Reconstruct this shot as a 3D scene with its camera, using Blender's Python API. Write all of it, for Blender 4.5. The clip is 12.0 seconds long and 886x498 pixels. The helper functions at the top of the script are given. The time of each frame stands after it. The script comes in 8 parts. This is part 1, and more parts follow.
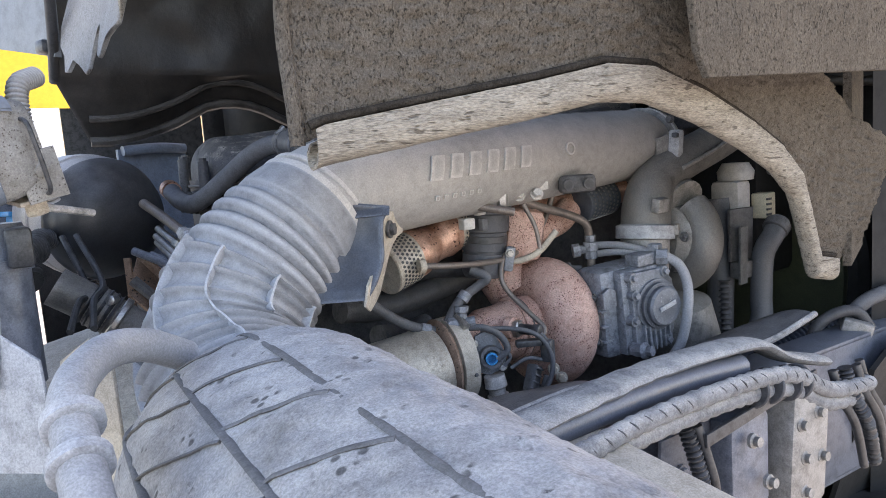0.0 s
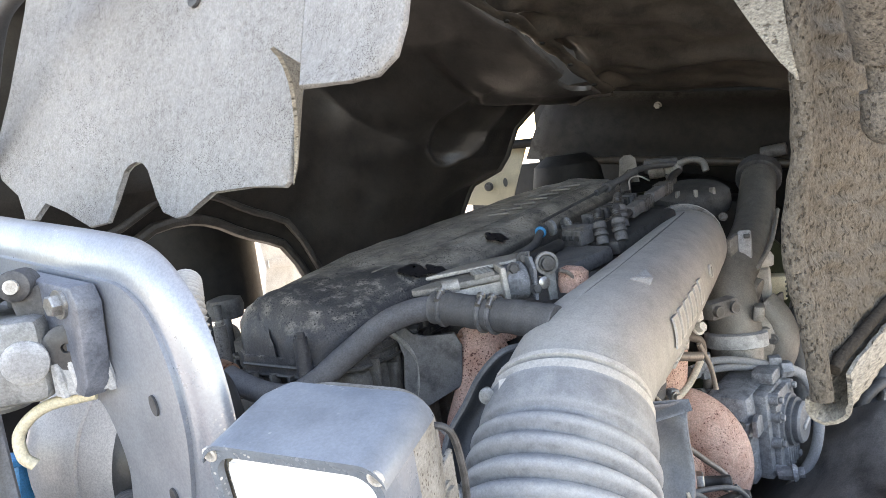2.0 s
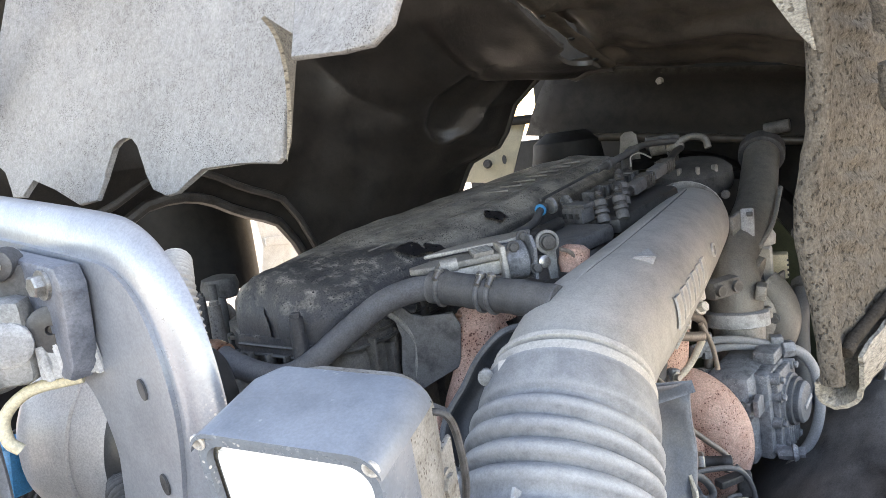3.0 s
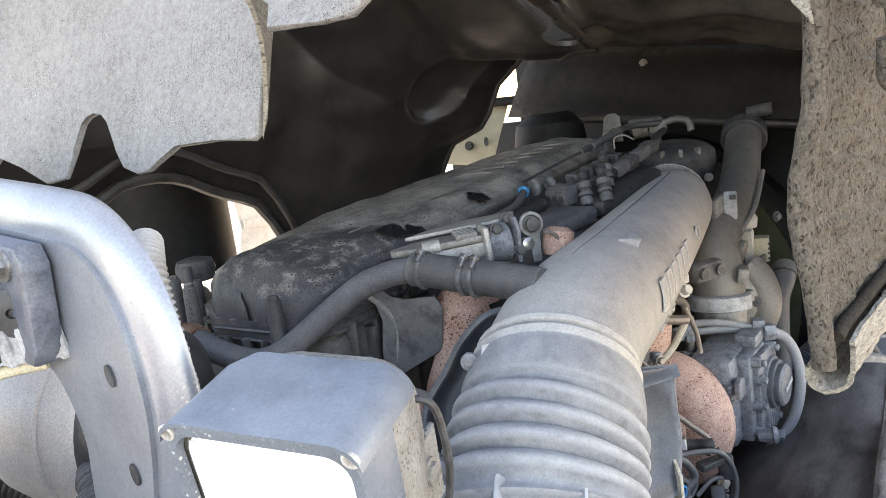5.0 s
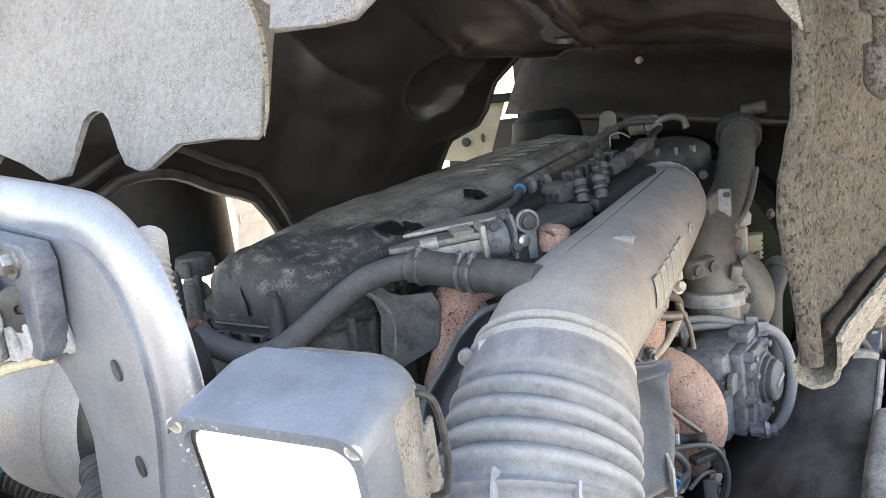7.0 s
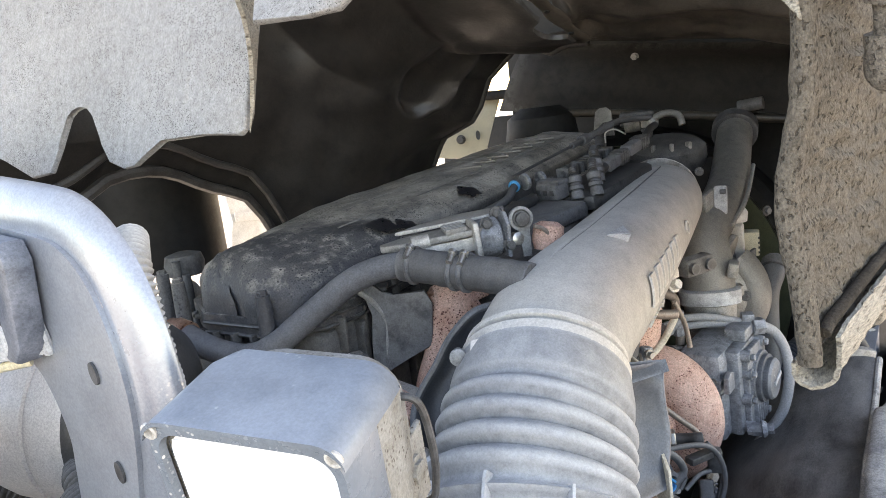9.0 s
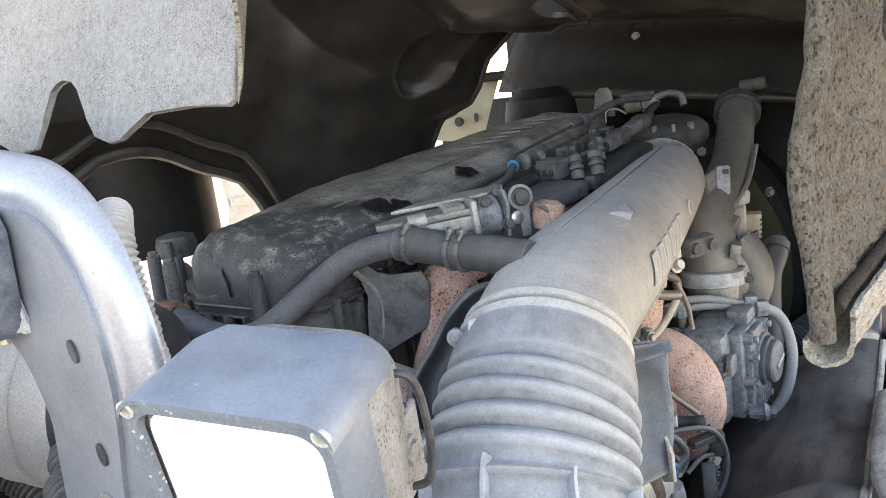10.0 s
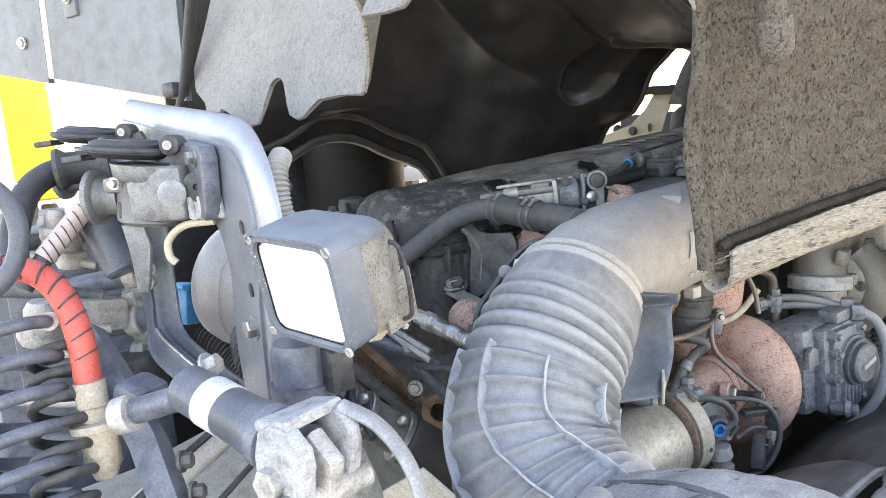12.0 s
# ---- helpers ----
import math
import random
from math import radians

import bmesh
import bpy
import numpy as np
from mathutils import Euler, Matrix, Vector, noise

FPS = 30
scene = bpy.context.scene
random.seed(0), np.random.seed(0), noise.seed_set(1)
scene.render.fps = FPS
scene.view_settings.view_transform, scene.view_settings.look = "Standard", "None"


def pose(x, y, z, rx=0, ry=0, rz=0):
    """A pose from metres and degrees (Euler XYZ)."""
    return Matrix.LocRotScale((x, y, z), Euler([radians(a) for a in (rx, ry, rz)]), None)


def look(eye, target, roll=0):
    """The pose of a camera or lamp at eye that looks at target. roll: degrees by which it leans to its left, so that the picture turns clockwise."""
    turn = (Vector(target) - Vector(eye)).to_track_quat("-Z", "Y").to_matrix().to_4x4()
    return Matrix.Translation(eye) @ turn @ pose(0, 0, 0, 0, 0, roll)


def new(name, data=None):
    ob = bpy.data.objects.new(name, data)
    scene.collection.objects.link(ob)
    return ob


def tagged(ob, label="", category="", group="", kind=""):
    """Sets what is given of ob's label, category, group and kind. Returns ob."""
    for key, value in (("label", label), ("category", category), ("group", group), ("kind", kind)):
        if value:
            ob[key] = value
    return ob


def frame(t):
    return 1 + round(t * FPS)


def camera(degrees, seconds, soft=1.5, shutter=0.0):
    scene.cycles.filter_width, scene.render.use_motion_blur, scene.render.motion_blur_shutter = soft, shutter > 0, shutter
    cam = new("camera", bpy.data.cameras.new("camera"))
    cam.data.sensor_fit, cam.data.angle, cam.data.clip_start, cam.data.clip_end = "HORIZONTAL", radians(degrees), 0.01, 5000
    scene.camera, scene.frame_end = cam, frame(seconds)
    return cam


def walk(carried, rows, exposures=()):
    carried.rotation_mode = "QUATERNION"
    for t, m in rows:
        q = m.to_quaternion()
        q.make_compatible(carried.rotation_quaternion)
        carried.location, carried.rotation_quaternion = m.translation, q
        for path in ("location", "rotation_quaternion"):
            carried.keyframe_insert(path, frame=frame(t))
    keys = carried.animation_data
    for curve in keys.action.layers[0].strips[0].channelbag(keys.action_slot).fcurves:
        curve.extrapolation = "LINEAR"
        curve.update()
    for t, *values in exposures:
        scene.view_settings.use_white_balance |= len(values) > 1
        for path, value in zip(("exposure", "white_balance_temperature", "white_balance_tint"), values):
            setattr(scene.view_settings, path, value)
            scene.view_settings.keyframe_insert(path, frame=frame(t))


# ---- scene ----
cam = camera(64.8, 12.0, 0.8)
PATH = [
    (0, (0.019, 0.019, 1.501), (1.074, 1.699, 1.244), -4.2),
    (0.5, (-0.22, 0.213, 1.634), (1.042, 1.742, 1.372), -5.5),
    (1, (-0.31, 0.481, 1.733), (1.141, 1.841, 1.519), -6.5),
    (1.5, (-0.308, 0.618, 1.753), (1.264, 1.831, 1.516), -7.3),
    (2, (-0.285, 0.647, 1.745), (1.303, 1.839, 1.502), -7.6),
    (2.5, (-0.27, 0.656, 1.744), (1.313, 1.846, 1.463), -7.6),
    (3, (-0.268, 0.66, 1.743), (1.311, 1.849, 1.437), -7.6),
    (5, (-0.253, 0.674, 1.738), (1.348, 1.818, 1.378), -7.2),
    (5.5, (-0.254, 0.678, 1.733), (1.348, 1.818, 1.367), -6.9),
    (6, (-0.257, 0.676, 1.734), (1.344, 1.815, 1.358), -6.9),
    (6.5, (-0.258, 0.671, 1.739), (1.344, 1.807, 1.361), -7.0),
    (7, (-0.264, 0.668, 1.743), (1.34, 1.803, 1.368), -7.0),
    (9, (-0.248, 0.672, 1.739), (1.36, 1.799, 1.358), -7.1),
    (9.5, (-0.236, 0.676, 1.73), (1.371, 1.802, 1.343), -7.2),
    (10, (-0.23, 0.684, 1.724), (1.371, 1.807, 1.306), -7.2),
    (10.5, (-0.229, 0.686, 1.719), (1.37, 1.807, 1.288), -7.2),
    (11, (-0.235, 0.677, 1.722), (1.36, 1.801, 1.281), -7.1),
    (11.5, (-0.282, 0.575, 1.72), (1.193, 1.861, 1.305), -6.4),
    (12, (-0.31, 0.353, 1.674), (0.871, 1.936, 1.359), -4.7),
]
walk(cam, [(t, look(eye, target, roll)) for t, eye, target, roll in PATH], [(0.0, 2.37, 7600, 21), (0.5, 3.02, 8100, 19), (2.0, 2.95, 8650, 18), (5.0, 2.94, 8950, 18), (11.0, 2.97, 8950, 18), (12.0, 2.90, 8500, 18)])


# ---- light ----
SUN_TO = Vector((0.85, 0.15, 0.60)).normalized()
sky = bpy.data.worlds.new("sky")
scene.world = sky
sky.use_nodes = True
sky_tex = sky.node_tree.nodes.new("ShaderNodeTexSky")
sky_tex.sky_type, sky_tex.sun_disc = "NISHITA", False
sky_tex.sun_elevation = math.asin(SUN_TO.z)
sky_tex.sun_rotation = math.atan2(SUN_TO.x, SUN_TO.y)
sky_back = sky.node_tree.nodes["Background"]
sky.node_tree.links.new(sky_tex.outputs[0], sky_back.inputs[0])
sky_back.inputs[1].default_value = 0.15
sun = new("sun", bpy.data.lights.new("sun", "SUN"))
sun.data.energy, sun.data.angle, sun.data.color = 3.0, radians(0.5), (1.0, 0.95, 0.87)
sun.matrix_world = look(SUN_TO * 50, (0, 0, 0))


# ---- materials ----
def material(name, base, second=None, grain=40.0, patch=6.0, mix=0.5, rough=0.7, metal=0.0, bump=0.3, fine=250.0,
             dust=None, dust_amount=0.0, speck=None, speck_size=90.0, speck_amount=0.0, coat=0.0, stretch=(1, 1, 1), relief=0.002, wear=0.0, mottle=0.22, dust_from=-0.35, dust_to=0.9, wet=None, pits=None, spec=0.5):
    """A worn surface: two colours in patches and grain, dust or a sky-lit tone on upward faces, specks, fine relief."""
    m = bpy.data.materials.new(name)
    m.use_nodes = True
    nodes, links = m.node_tree.nodes, m.node_tree.links
    shader = nodes["Principled BSDF"]
    coords = nodes.new("ShaderNodeTexCoord")
    mapping = nodes.new("ShaderNodeMapping")
    mapping.inputs["Scale"].default_value = stretch
    links.new(coords.outputs["Object"], mapping.inputs[0])

    def noise_tex(scale, detail=4.0, roughness=0.6):
        n = nodes.new("ShaderNodeTexNoise")
        n.inputs["Scale"].default_value, n.inputs["Detail"].default_value, n.inputs["Roughness"].default_value = scale, detail, roughness
        links.new(mapping.outputs[0], n.inputs["Vector"])
        return n.outputs["Fac"]

    def ramp(value, low, high):
        r = nodes.new("ShaderNodeMapRange")
        r.inputs["From Min"].default_value, r.inputs["From Max"].default_value = low, high
        links.new(value, r.inputs["Value"])
        return r.outputs["Result"]

    def math_node(kind, a, b):
        n = nodes.new("ShaderNodeMath")
        n.operation, n.use_clamp = kind, True
        for socket, v in zip(n.inputs, (a, b)):
            if isinstance(v, (int, float)):
                socket.default_value = v
            else:
                links.new(v, socket)
        return n.outputs[0]

    def blend(fac, a, b):
        n = nodes.new("ShaderNodeMix")
        n.data_type = "RGBA"
        links.new(fac, n.inputs[0])
        for socket, v in ((n.inputs[6], a), (n.inputs[7], b)):
            if isinstance(v, tuple):
                socket.default_value = (*v, 1)
            else:
                links.new(v, socket)
        return n.outputs[2]

    second = second or tuple(c * 0.6 for c in base)
    large, small = noise_tex(patch, 5.0), noise_tex(grain, 6.0, 0.7)
    both = math_node("ADD", math_node("MULTIPLY", ramp(large, 0.35, 0.68), mix), math_node("MULTIPLY", ramp(small, 0.42, 0.66), 0.9 - mix * 0.5))
    colour = blend(both, base, second)
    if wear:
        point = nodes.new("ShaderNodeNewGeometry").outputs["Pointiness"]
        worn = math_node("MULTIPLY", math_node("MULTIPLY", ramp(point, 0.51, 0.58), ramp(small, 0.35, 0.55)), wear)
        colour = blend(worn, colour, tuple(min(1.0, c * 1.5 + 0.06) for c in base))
    rough_value = math_node("ADD", rough - 0.12, math_node("MULTIPLY", small, 0.24))
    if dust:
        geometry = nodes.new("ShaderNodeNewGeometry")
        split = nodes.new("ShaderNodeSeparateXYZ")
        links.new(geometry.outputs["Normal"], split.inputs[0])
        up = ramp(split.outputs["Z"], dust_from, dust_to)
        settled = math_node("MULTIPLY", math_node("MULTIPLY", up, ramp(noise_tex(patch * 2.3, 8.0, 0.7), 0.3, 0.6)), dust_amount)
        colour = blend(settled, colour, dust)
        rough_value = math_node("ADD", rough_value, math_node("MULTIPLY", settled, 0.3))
    if speck:
        cells = nodes.new("ShaderNodeTexVoronoi")
        cells.inputs["Scale"].default_value = speck_size
        links.new(mapping.outputs[0], cells.inputs["Vector"])
        dots = ramp(cells.outputs["Distance"], 0.34, 0.22)
        dots = math_node("MULTIPLY", dots, ramp(noise_tex(patch * 3.0, 3.0), 0.62 - 0.3 * speck_amount, 0.7 - 0.3 * speck_amount))
        colour = blend(dots, colour, speck)
        blots = nodes.new("ShaderNodeTexVoronoi")
        blots.inputs["Scale"].default_value = speck_size * 0.62
        links.new(mapping.outputs[0], blots.inputs["Vector"])
        spots = math_node("MULTIPLY", ramp(blots.outputs["Distance"], 0.30, 0.20), ramp(small, 0.68 - 0.2 * speck_amount, 0.72 - 0.2 * speck_amount))
        colour = blend(spots, colour, speck)
    pitted = None
    if pits:
        # ragged dark hollows between the fibres: colour, scale, share
        pitted = ramp(noise_tex(pits[1], 2.0, 0.55), pits[2], pits[2] - 0.09)
        colour = blend(math_node("MULTIPLY", pitted, 0.85), colour, pits[0])
    if wet:
        # an oily stain round a point, with a ragged edge
        away = nodes.new("ShaderNodeVectorMath")
        away.operation = "DISTANCE"
        away.inputs[1].default_value = wet[:3]
        links.new(coords.outputs["Object"], away.inputs[0])
        reach = nodes.new("ShaderNodeMath")
        reach.operation = "MULTIPLY_ADD"
        links.new(large, reach.inputs[0])
        reach.inputs[1].default_value = -wet[3] * 1.1
        links.new(away.outputs["Value"], reach.inputs[2])
        colour = blend(math_node("MULTIPLY", ramp(reach.outputs[0], wet[3] * 0.55, wet[3] * 0.35), math_node("ADD", math_node("MULTIPLY", ramp(small, 0.62, 0.50), 0.6), 0.18)), colour, (0.040, 0.043, 0.052))
    if mottle:
        tone = nodes.new("ShaderNodeMapRange")
        tone.inputs["From Min"].default_value, tone.inputs["From Max"].default_value = 0.36, 0.64
        tone.inputs["To Min"].default_value, tone.inputs["To Max"].default_value = 1.0 - mottle, 1.0 + mottle * 0.7
        links.new(noise_tex(420.0, 3.0, 0.75), tone.inputs["Value"])
        shade = nodes.new("ShaderNodeVectorMath")
        shade.operation = "SCALE"
        links.new(colour, shade.inputs[0])
        links.new(tone.outputs[0], shade.inputs["Scale"])
        colour = shade.outputs[0]
    links.new(colour, shader.inputs["Base Color"])
    links.new(rough_value, shader.inputs["Roughness"])
    shader.inputs["Metallic"].default_value = metal
    shader.inputs["Coat Weight"].default_value = coat
    shader.inputs["Specular IOR Level"].default_value = spec
    if bump:
        b = nodes.new("ShaderNodeBump")
        b.inputs["Strength"].default_value, b.inputs["Distance"].default_value = bump, relief
        height = math_node("ADD", math_node("MULTIPLY", noise_tex(fine, 4.0, 0.7), 0.6), math_node("MULTIPLY", small, 0.5))
        if pits:
            height = math_node("SUBTRACT", math_node("MULTIPLY", height, 0.8), math_node("MULTIPLY", pitted, 0.3))
        links.new(height, b.inputs["Height"])
        links.new(b.outputs[0], shader.inputs["Normal"])
    return m


FELT = material("dirty_felt", (0.165, 0.141, 0.113), (0.105, 0.089, 0.071), grain=90, patch=7, rough=0.95, bump=1.0, fine=260, relief=0.008, mottle=0.32, spec=0.15, pits=((0.062, 0.052, 0.042), 260, 0.415), stretch=(1.3, 1, 0.8))
# felt made lighter: the light on the bead is put into the colour
FELT_BEAD_LIT = material("smooth_lit_felt_bead", (0.20, 0.174, 0.144), (0.125, 0.108, 0.09), grain=90, patch=9, rough=0.95, bump=1.0, fine=240, relief=0.007, mottle=0.4, pits=((0.085, 0.07, 0.058), 300, 0.41))
# dark felt tone: the groove's shade is put into the colour
FELT_GROOVE_SHADE = material("shaded_felt_groove", (0.06, 0.05, 0.04), (0.03, 0.025, 0.02), grain=90, patch=9, rough=0.95, bump=1.0, fine=260, relief=0.006, mottle=0.4, spec=0.15)
FELT_EDGE = material("felt_edge", (0.36, 0.325, 0.265), (0.21, 0.185, 0.15), grain=60, patch=16, rough=0.95, bump=0.9, fine=180, relief=0.006, mottle=0.4, pits=((0.10, 0.083, 0.065), 130, 0.40), stretch=(0.25, 1, 1.6))
FELT_PALE = material("pale_felt", (0.36, 0.35, 0.34), (0.24, 0.23, 0.22), grain=120, patch=5, mix=0.55, rough=0.9, bump=0.8, fine=350, relief=0.004, mottle=0.22, speck=(0.08, 0.075, 0.07), speck_size=520, speck_amount=0.42)
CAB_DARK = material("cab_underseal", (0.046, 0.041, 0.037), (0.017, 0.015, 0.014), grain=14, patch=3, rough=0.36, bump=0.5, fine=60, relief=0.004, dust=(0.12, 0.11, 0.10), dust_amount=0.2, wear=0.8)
CAB_BROWN = material("brown_dusty_cab_floor", (0.10, 0.082, 0.066), (0.026, 0.022, 0.018), grain=16, patch=4, rough=0.38, bump=0.6, fine=70, relief=0.004, mottle=0.25)
CAB_PAINT = material("cab_rear_paint", (0.20, 0.215, 0.23), (0.13, 0.137, 0.145), grain=20, patch=3, rough=0.5, bump=0.1, dust=(0.28, 0.25, 0.22), dust_amount=0.3)
# dust on top is paled further to carry the pipe's sky-lit upper side
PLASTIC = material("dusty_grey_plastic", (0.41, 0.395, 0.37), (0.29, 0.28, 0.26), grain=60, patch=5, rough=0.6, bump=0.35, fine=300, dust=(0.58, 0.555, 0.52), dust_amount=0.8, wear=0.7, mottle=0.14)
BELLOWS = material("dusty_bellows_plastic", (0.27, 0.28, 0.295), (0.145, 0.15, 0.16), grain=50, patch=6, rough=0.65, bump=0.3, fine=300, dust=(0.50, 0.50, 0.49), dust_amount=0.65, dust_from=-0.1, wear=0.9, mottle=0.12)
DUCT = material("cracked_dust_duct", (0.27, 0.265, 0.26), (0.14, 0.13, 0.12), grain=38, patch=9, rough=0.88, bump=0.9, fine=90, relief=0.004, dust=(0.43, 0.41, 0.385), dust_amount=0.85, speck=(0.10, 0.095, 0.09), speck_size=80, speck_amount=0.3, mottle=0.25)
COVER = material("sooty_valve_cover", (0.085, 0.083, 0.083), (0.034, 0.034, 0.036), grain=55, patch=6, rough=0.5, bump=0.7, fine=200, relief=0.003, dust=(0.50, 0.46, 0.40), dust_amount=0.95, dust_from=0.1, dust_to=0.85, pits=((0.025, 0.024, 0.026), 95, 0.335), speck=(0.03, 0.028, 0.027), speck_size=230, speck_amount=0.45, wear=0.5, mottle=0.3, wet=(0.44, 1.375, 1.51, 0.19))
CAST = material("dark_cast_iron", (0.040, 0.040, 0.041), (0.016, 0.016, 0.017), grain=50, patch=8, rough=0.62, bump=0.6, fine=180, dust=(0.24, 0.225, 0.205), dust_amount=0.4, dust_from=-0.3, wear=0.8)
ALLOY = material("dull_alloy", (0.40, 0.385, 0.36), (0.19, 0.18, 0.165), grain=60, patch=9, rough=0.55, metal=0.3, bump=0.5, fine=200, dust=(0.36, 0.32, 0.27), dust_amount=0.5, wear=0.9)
ALLOY_BLUE = material("grey_actuator_alloy", (0.15, 0.16, 0.175), (0.065, 0.07, 0.078), grain=70, patch=9, rough=0.55, metal=0.25, bump=0.5, fine=220, speck=(0.42, 0.42, 0.42), speck_size=400, speck_amount=0.3, wear=1.0)
RUST = material("flaking_red_rust", (0.66, 0.44, 0.36), (0.46, 0.26, 0.20), grain=45, patch=9, rough=0.85, bump=0.7, fine=180, speck=(0.13, 0.05, 0.04), speck_size=250, speck_amount=0.6, mottle=0.3)
COPPER = material("heated_copper_steel", (0.64, 0.40, 0.30), (0.34, 0.17, 0.11), grain=40, patch=20, rough=0.42, metal=0.6, bump=0.6, fine=120, relief=0.004, speck=(0.08, 0.035, 0.025), speck_size=150, speck_amount=0.5)
LAGGING = material("embossed_steel_lagging", (0.60, 0.55, 0.46), (0.36, 0.31, 0.25), grain=60, patch=9, rough=0.5, metal=0.4, bump=0.6, fine=300)
STEEL = material("worn_bright_steel", (0.55, 0.54, 0.52), (0.32, 0.31, 0.29), grain=60, patch=12, rough=0.38, metal=0.85, bump=0.2)
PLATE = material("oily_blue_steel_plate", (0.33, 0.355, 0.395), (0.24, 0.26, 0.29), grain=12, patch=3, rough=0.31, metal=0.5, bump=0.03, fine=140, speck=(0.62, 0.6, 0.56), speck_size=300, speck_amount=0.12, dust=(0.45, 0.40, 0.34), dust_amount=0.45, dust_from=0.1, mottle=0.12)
SHIELD = material("blue_heat_shield_steel", (0.060, 0.073, 0.096), (0.032, 0.039, 0.052), grain=40, patch=8, rough=0.36, metal=0.15, bump=0.25, dust=(0.24, 0.22, 0.19), dust_amount=0.2, wear=0.8)
DARK_SHIELD = material("black_painted_shield", (0.045, 0.05, 0.058), (0.022, 0.024, 0.028), grain=40, patch=8, rough=0.38, bump=0.25, dust=(0.2, 0.19, 0.17), dust_amount=0.2, wear=0.9)
SMOOTH_HOSE = material("smooth_dark_grey_hose", (0.13, 0.135, 0.148), (0.085, 0.088, 0.096), grain=60, patch=9, rough=0.62, bump=0.25, dust=(0.25, 0.24, 0.23), dust_amount=0.35, dust_from=0.1)
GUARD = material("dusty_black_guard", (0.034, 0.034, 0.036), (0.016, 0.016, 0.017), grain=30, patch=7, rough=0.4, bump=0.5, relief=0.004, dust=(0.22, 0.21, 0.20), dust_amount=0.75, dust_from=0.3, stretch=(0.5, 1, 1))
BEAM_BLACK = material("black_beam_paint", (0.024, 0.021, 0.018), (0.008, 0.007, 0.007), grain=24, patch=5, rough=0.6, spec=0.25, bump=0.5, fine=80, relief=0.004, wear=0.8)
GROOVE = material("dark_groove", (0.17, 0.165, 0.16), (0.10, 0.096, 0.09), grain=40, patch=9, rough=0.9, bump=0.5)
BEIGE = material("clay_covered_steel", (0.58, 0.52, 0.43), (0.38, 0.33, 0.26), grain=60, patch=10, rough=0.9, bump=0.6)
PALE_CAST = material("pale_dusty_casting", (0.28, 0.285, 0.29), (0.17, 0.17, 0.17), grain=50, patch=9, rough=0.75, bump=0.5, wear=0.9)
# the bluish dust tone puts the sky's highlight on the hood's top
LAMP = material("grey_lamp_plastic", (0.16, 0.185, 0.215), (0.115, 0.13, 0.15), grain=20, patch=6, rough=0.26, bump=0.05, dust=(0.36, 0.385, 0.42), dust_amount=0.45, speck=(0.66, 0.64, 0.6), speck_size=260, speck_amount=0.12, mottle=0.10)
LAMP_MUD = material("muddy_lamp_housing", (0.30, 0.29, 0.265), (0.19, 0.175, 0.15), grain=40, patch=18, rough=0.9, bump=0.7, speck=(0.1, 0.085, 0.07), speck_size=300, speck_amount=0.5)
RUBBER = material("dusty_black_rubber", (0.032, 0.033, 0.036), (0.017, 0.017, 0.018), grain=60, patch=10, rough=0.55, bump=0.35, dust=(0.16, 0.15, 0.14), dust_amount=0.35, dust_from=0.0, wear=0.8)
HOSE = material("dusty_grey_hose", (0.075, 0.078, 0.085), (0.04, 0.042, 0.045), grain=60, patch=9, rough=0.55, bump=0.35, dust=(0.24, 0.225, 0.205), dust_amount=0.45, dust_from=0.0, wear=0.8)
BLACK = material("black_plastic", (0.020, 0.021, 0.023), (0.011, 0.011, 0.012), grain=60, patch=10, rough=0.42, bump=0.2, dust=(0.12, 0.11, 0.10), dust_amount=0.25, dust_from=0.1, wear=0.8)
# one tank, its dark end and sky-bright side put into two colours
TANK_DARK_SIDE = material("tank_dark_side", (0.03, 0.032, 0.036), (0.018, 0.018, 0.02), grain=30, patch=7, rough=0.35, bump=0.08, dust=(0.3, 0.29, 0.28), dust_amount=0.35)
TANK_SKY_SIDE = material("tank_sky_side", (0.54, 0.51, 0.50), (0.43, 0.41, 0.40), grain=20, patch=4, rough=0.3, bump=0.05, dust=(0.46, 0.42, 0.38), dust_amount=0.35, speck=(0.2, 0.19, 0.18), speck_size=300, speck_amount=0.08)
CHASSIS = material("blue_grey_chassis_paint", (0.085, 0.096, 0.120), (0.042, 0.049, 0.062), grain=40, patch=6, rough=0.36, bump=0.25, dust=(0.25, 0.24, 0.23), dust_amount=0.2, dust_from=0.1, wear=0.8)
HARNESS = material("clay_covered_loom", (0.24, 0.245, 0.25), (0.11, 0.112, 0.115), grain=60, patch=9, rough=0.9, bump=0.8, fine=140, relief=0.004, dust=(0.58, 0.55, 0.50), dust_amount=0.8, dust_from=0.1, mottle=0.3)
BROWN = material("rusty_brown_beam", (0.27, 0.20, 0.14), (0.11, 0.08, 0.06), grain=70, patch=9, rough=0.95, bump=0.9, speck=(0.05, 0.04, 0.035), speck_size=330, speck_amount=0.5, relief=0.004)
BLUE = material("light_blue_plastic", (0.03, 0.36, 0.72), (0.03, 0.28, 0.55), grain=40, patch=8, rough=0.4, bump=0.05)
RED = material("red_spiral_sleeve", (0.75, 0.13, 0.10), (0.6, 0.1, 0.08), grain=40, patch=8, rough=0.45, bump=0.1)
WHITE = material("white_plastic", (0.72, 0.71, 0.68), (0.55, 0.53, 0.5), grain=30, patch=8, rough=0.5, bump=0.1)
CREAM = material("cream_paint", (0.66, 0.60, 0.44), (0.5, 0.45, 0.33), grain=20, patch=3, rough=0.5, bump=0.1)
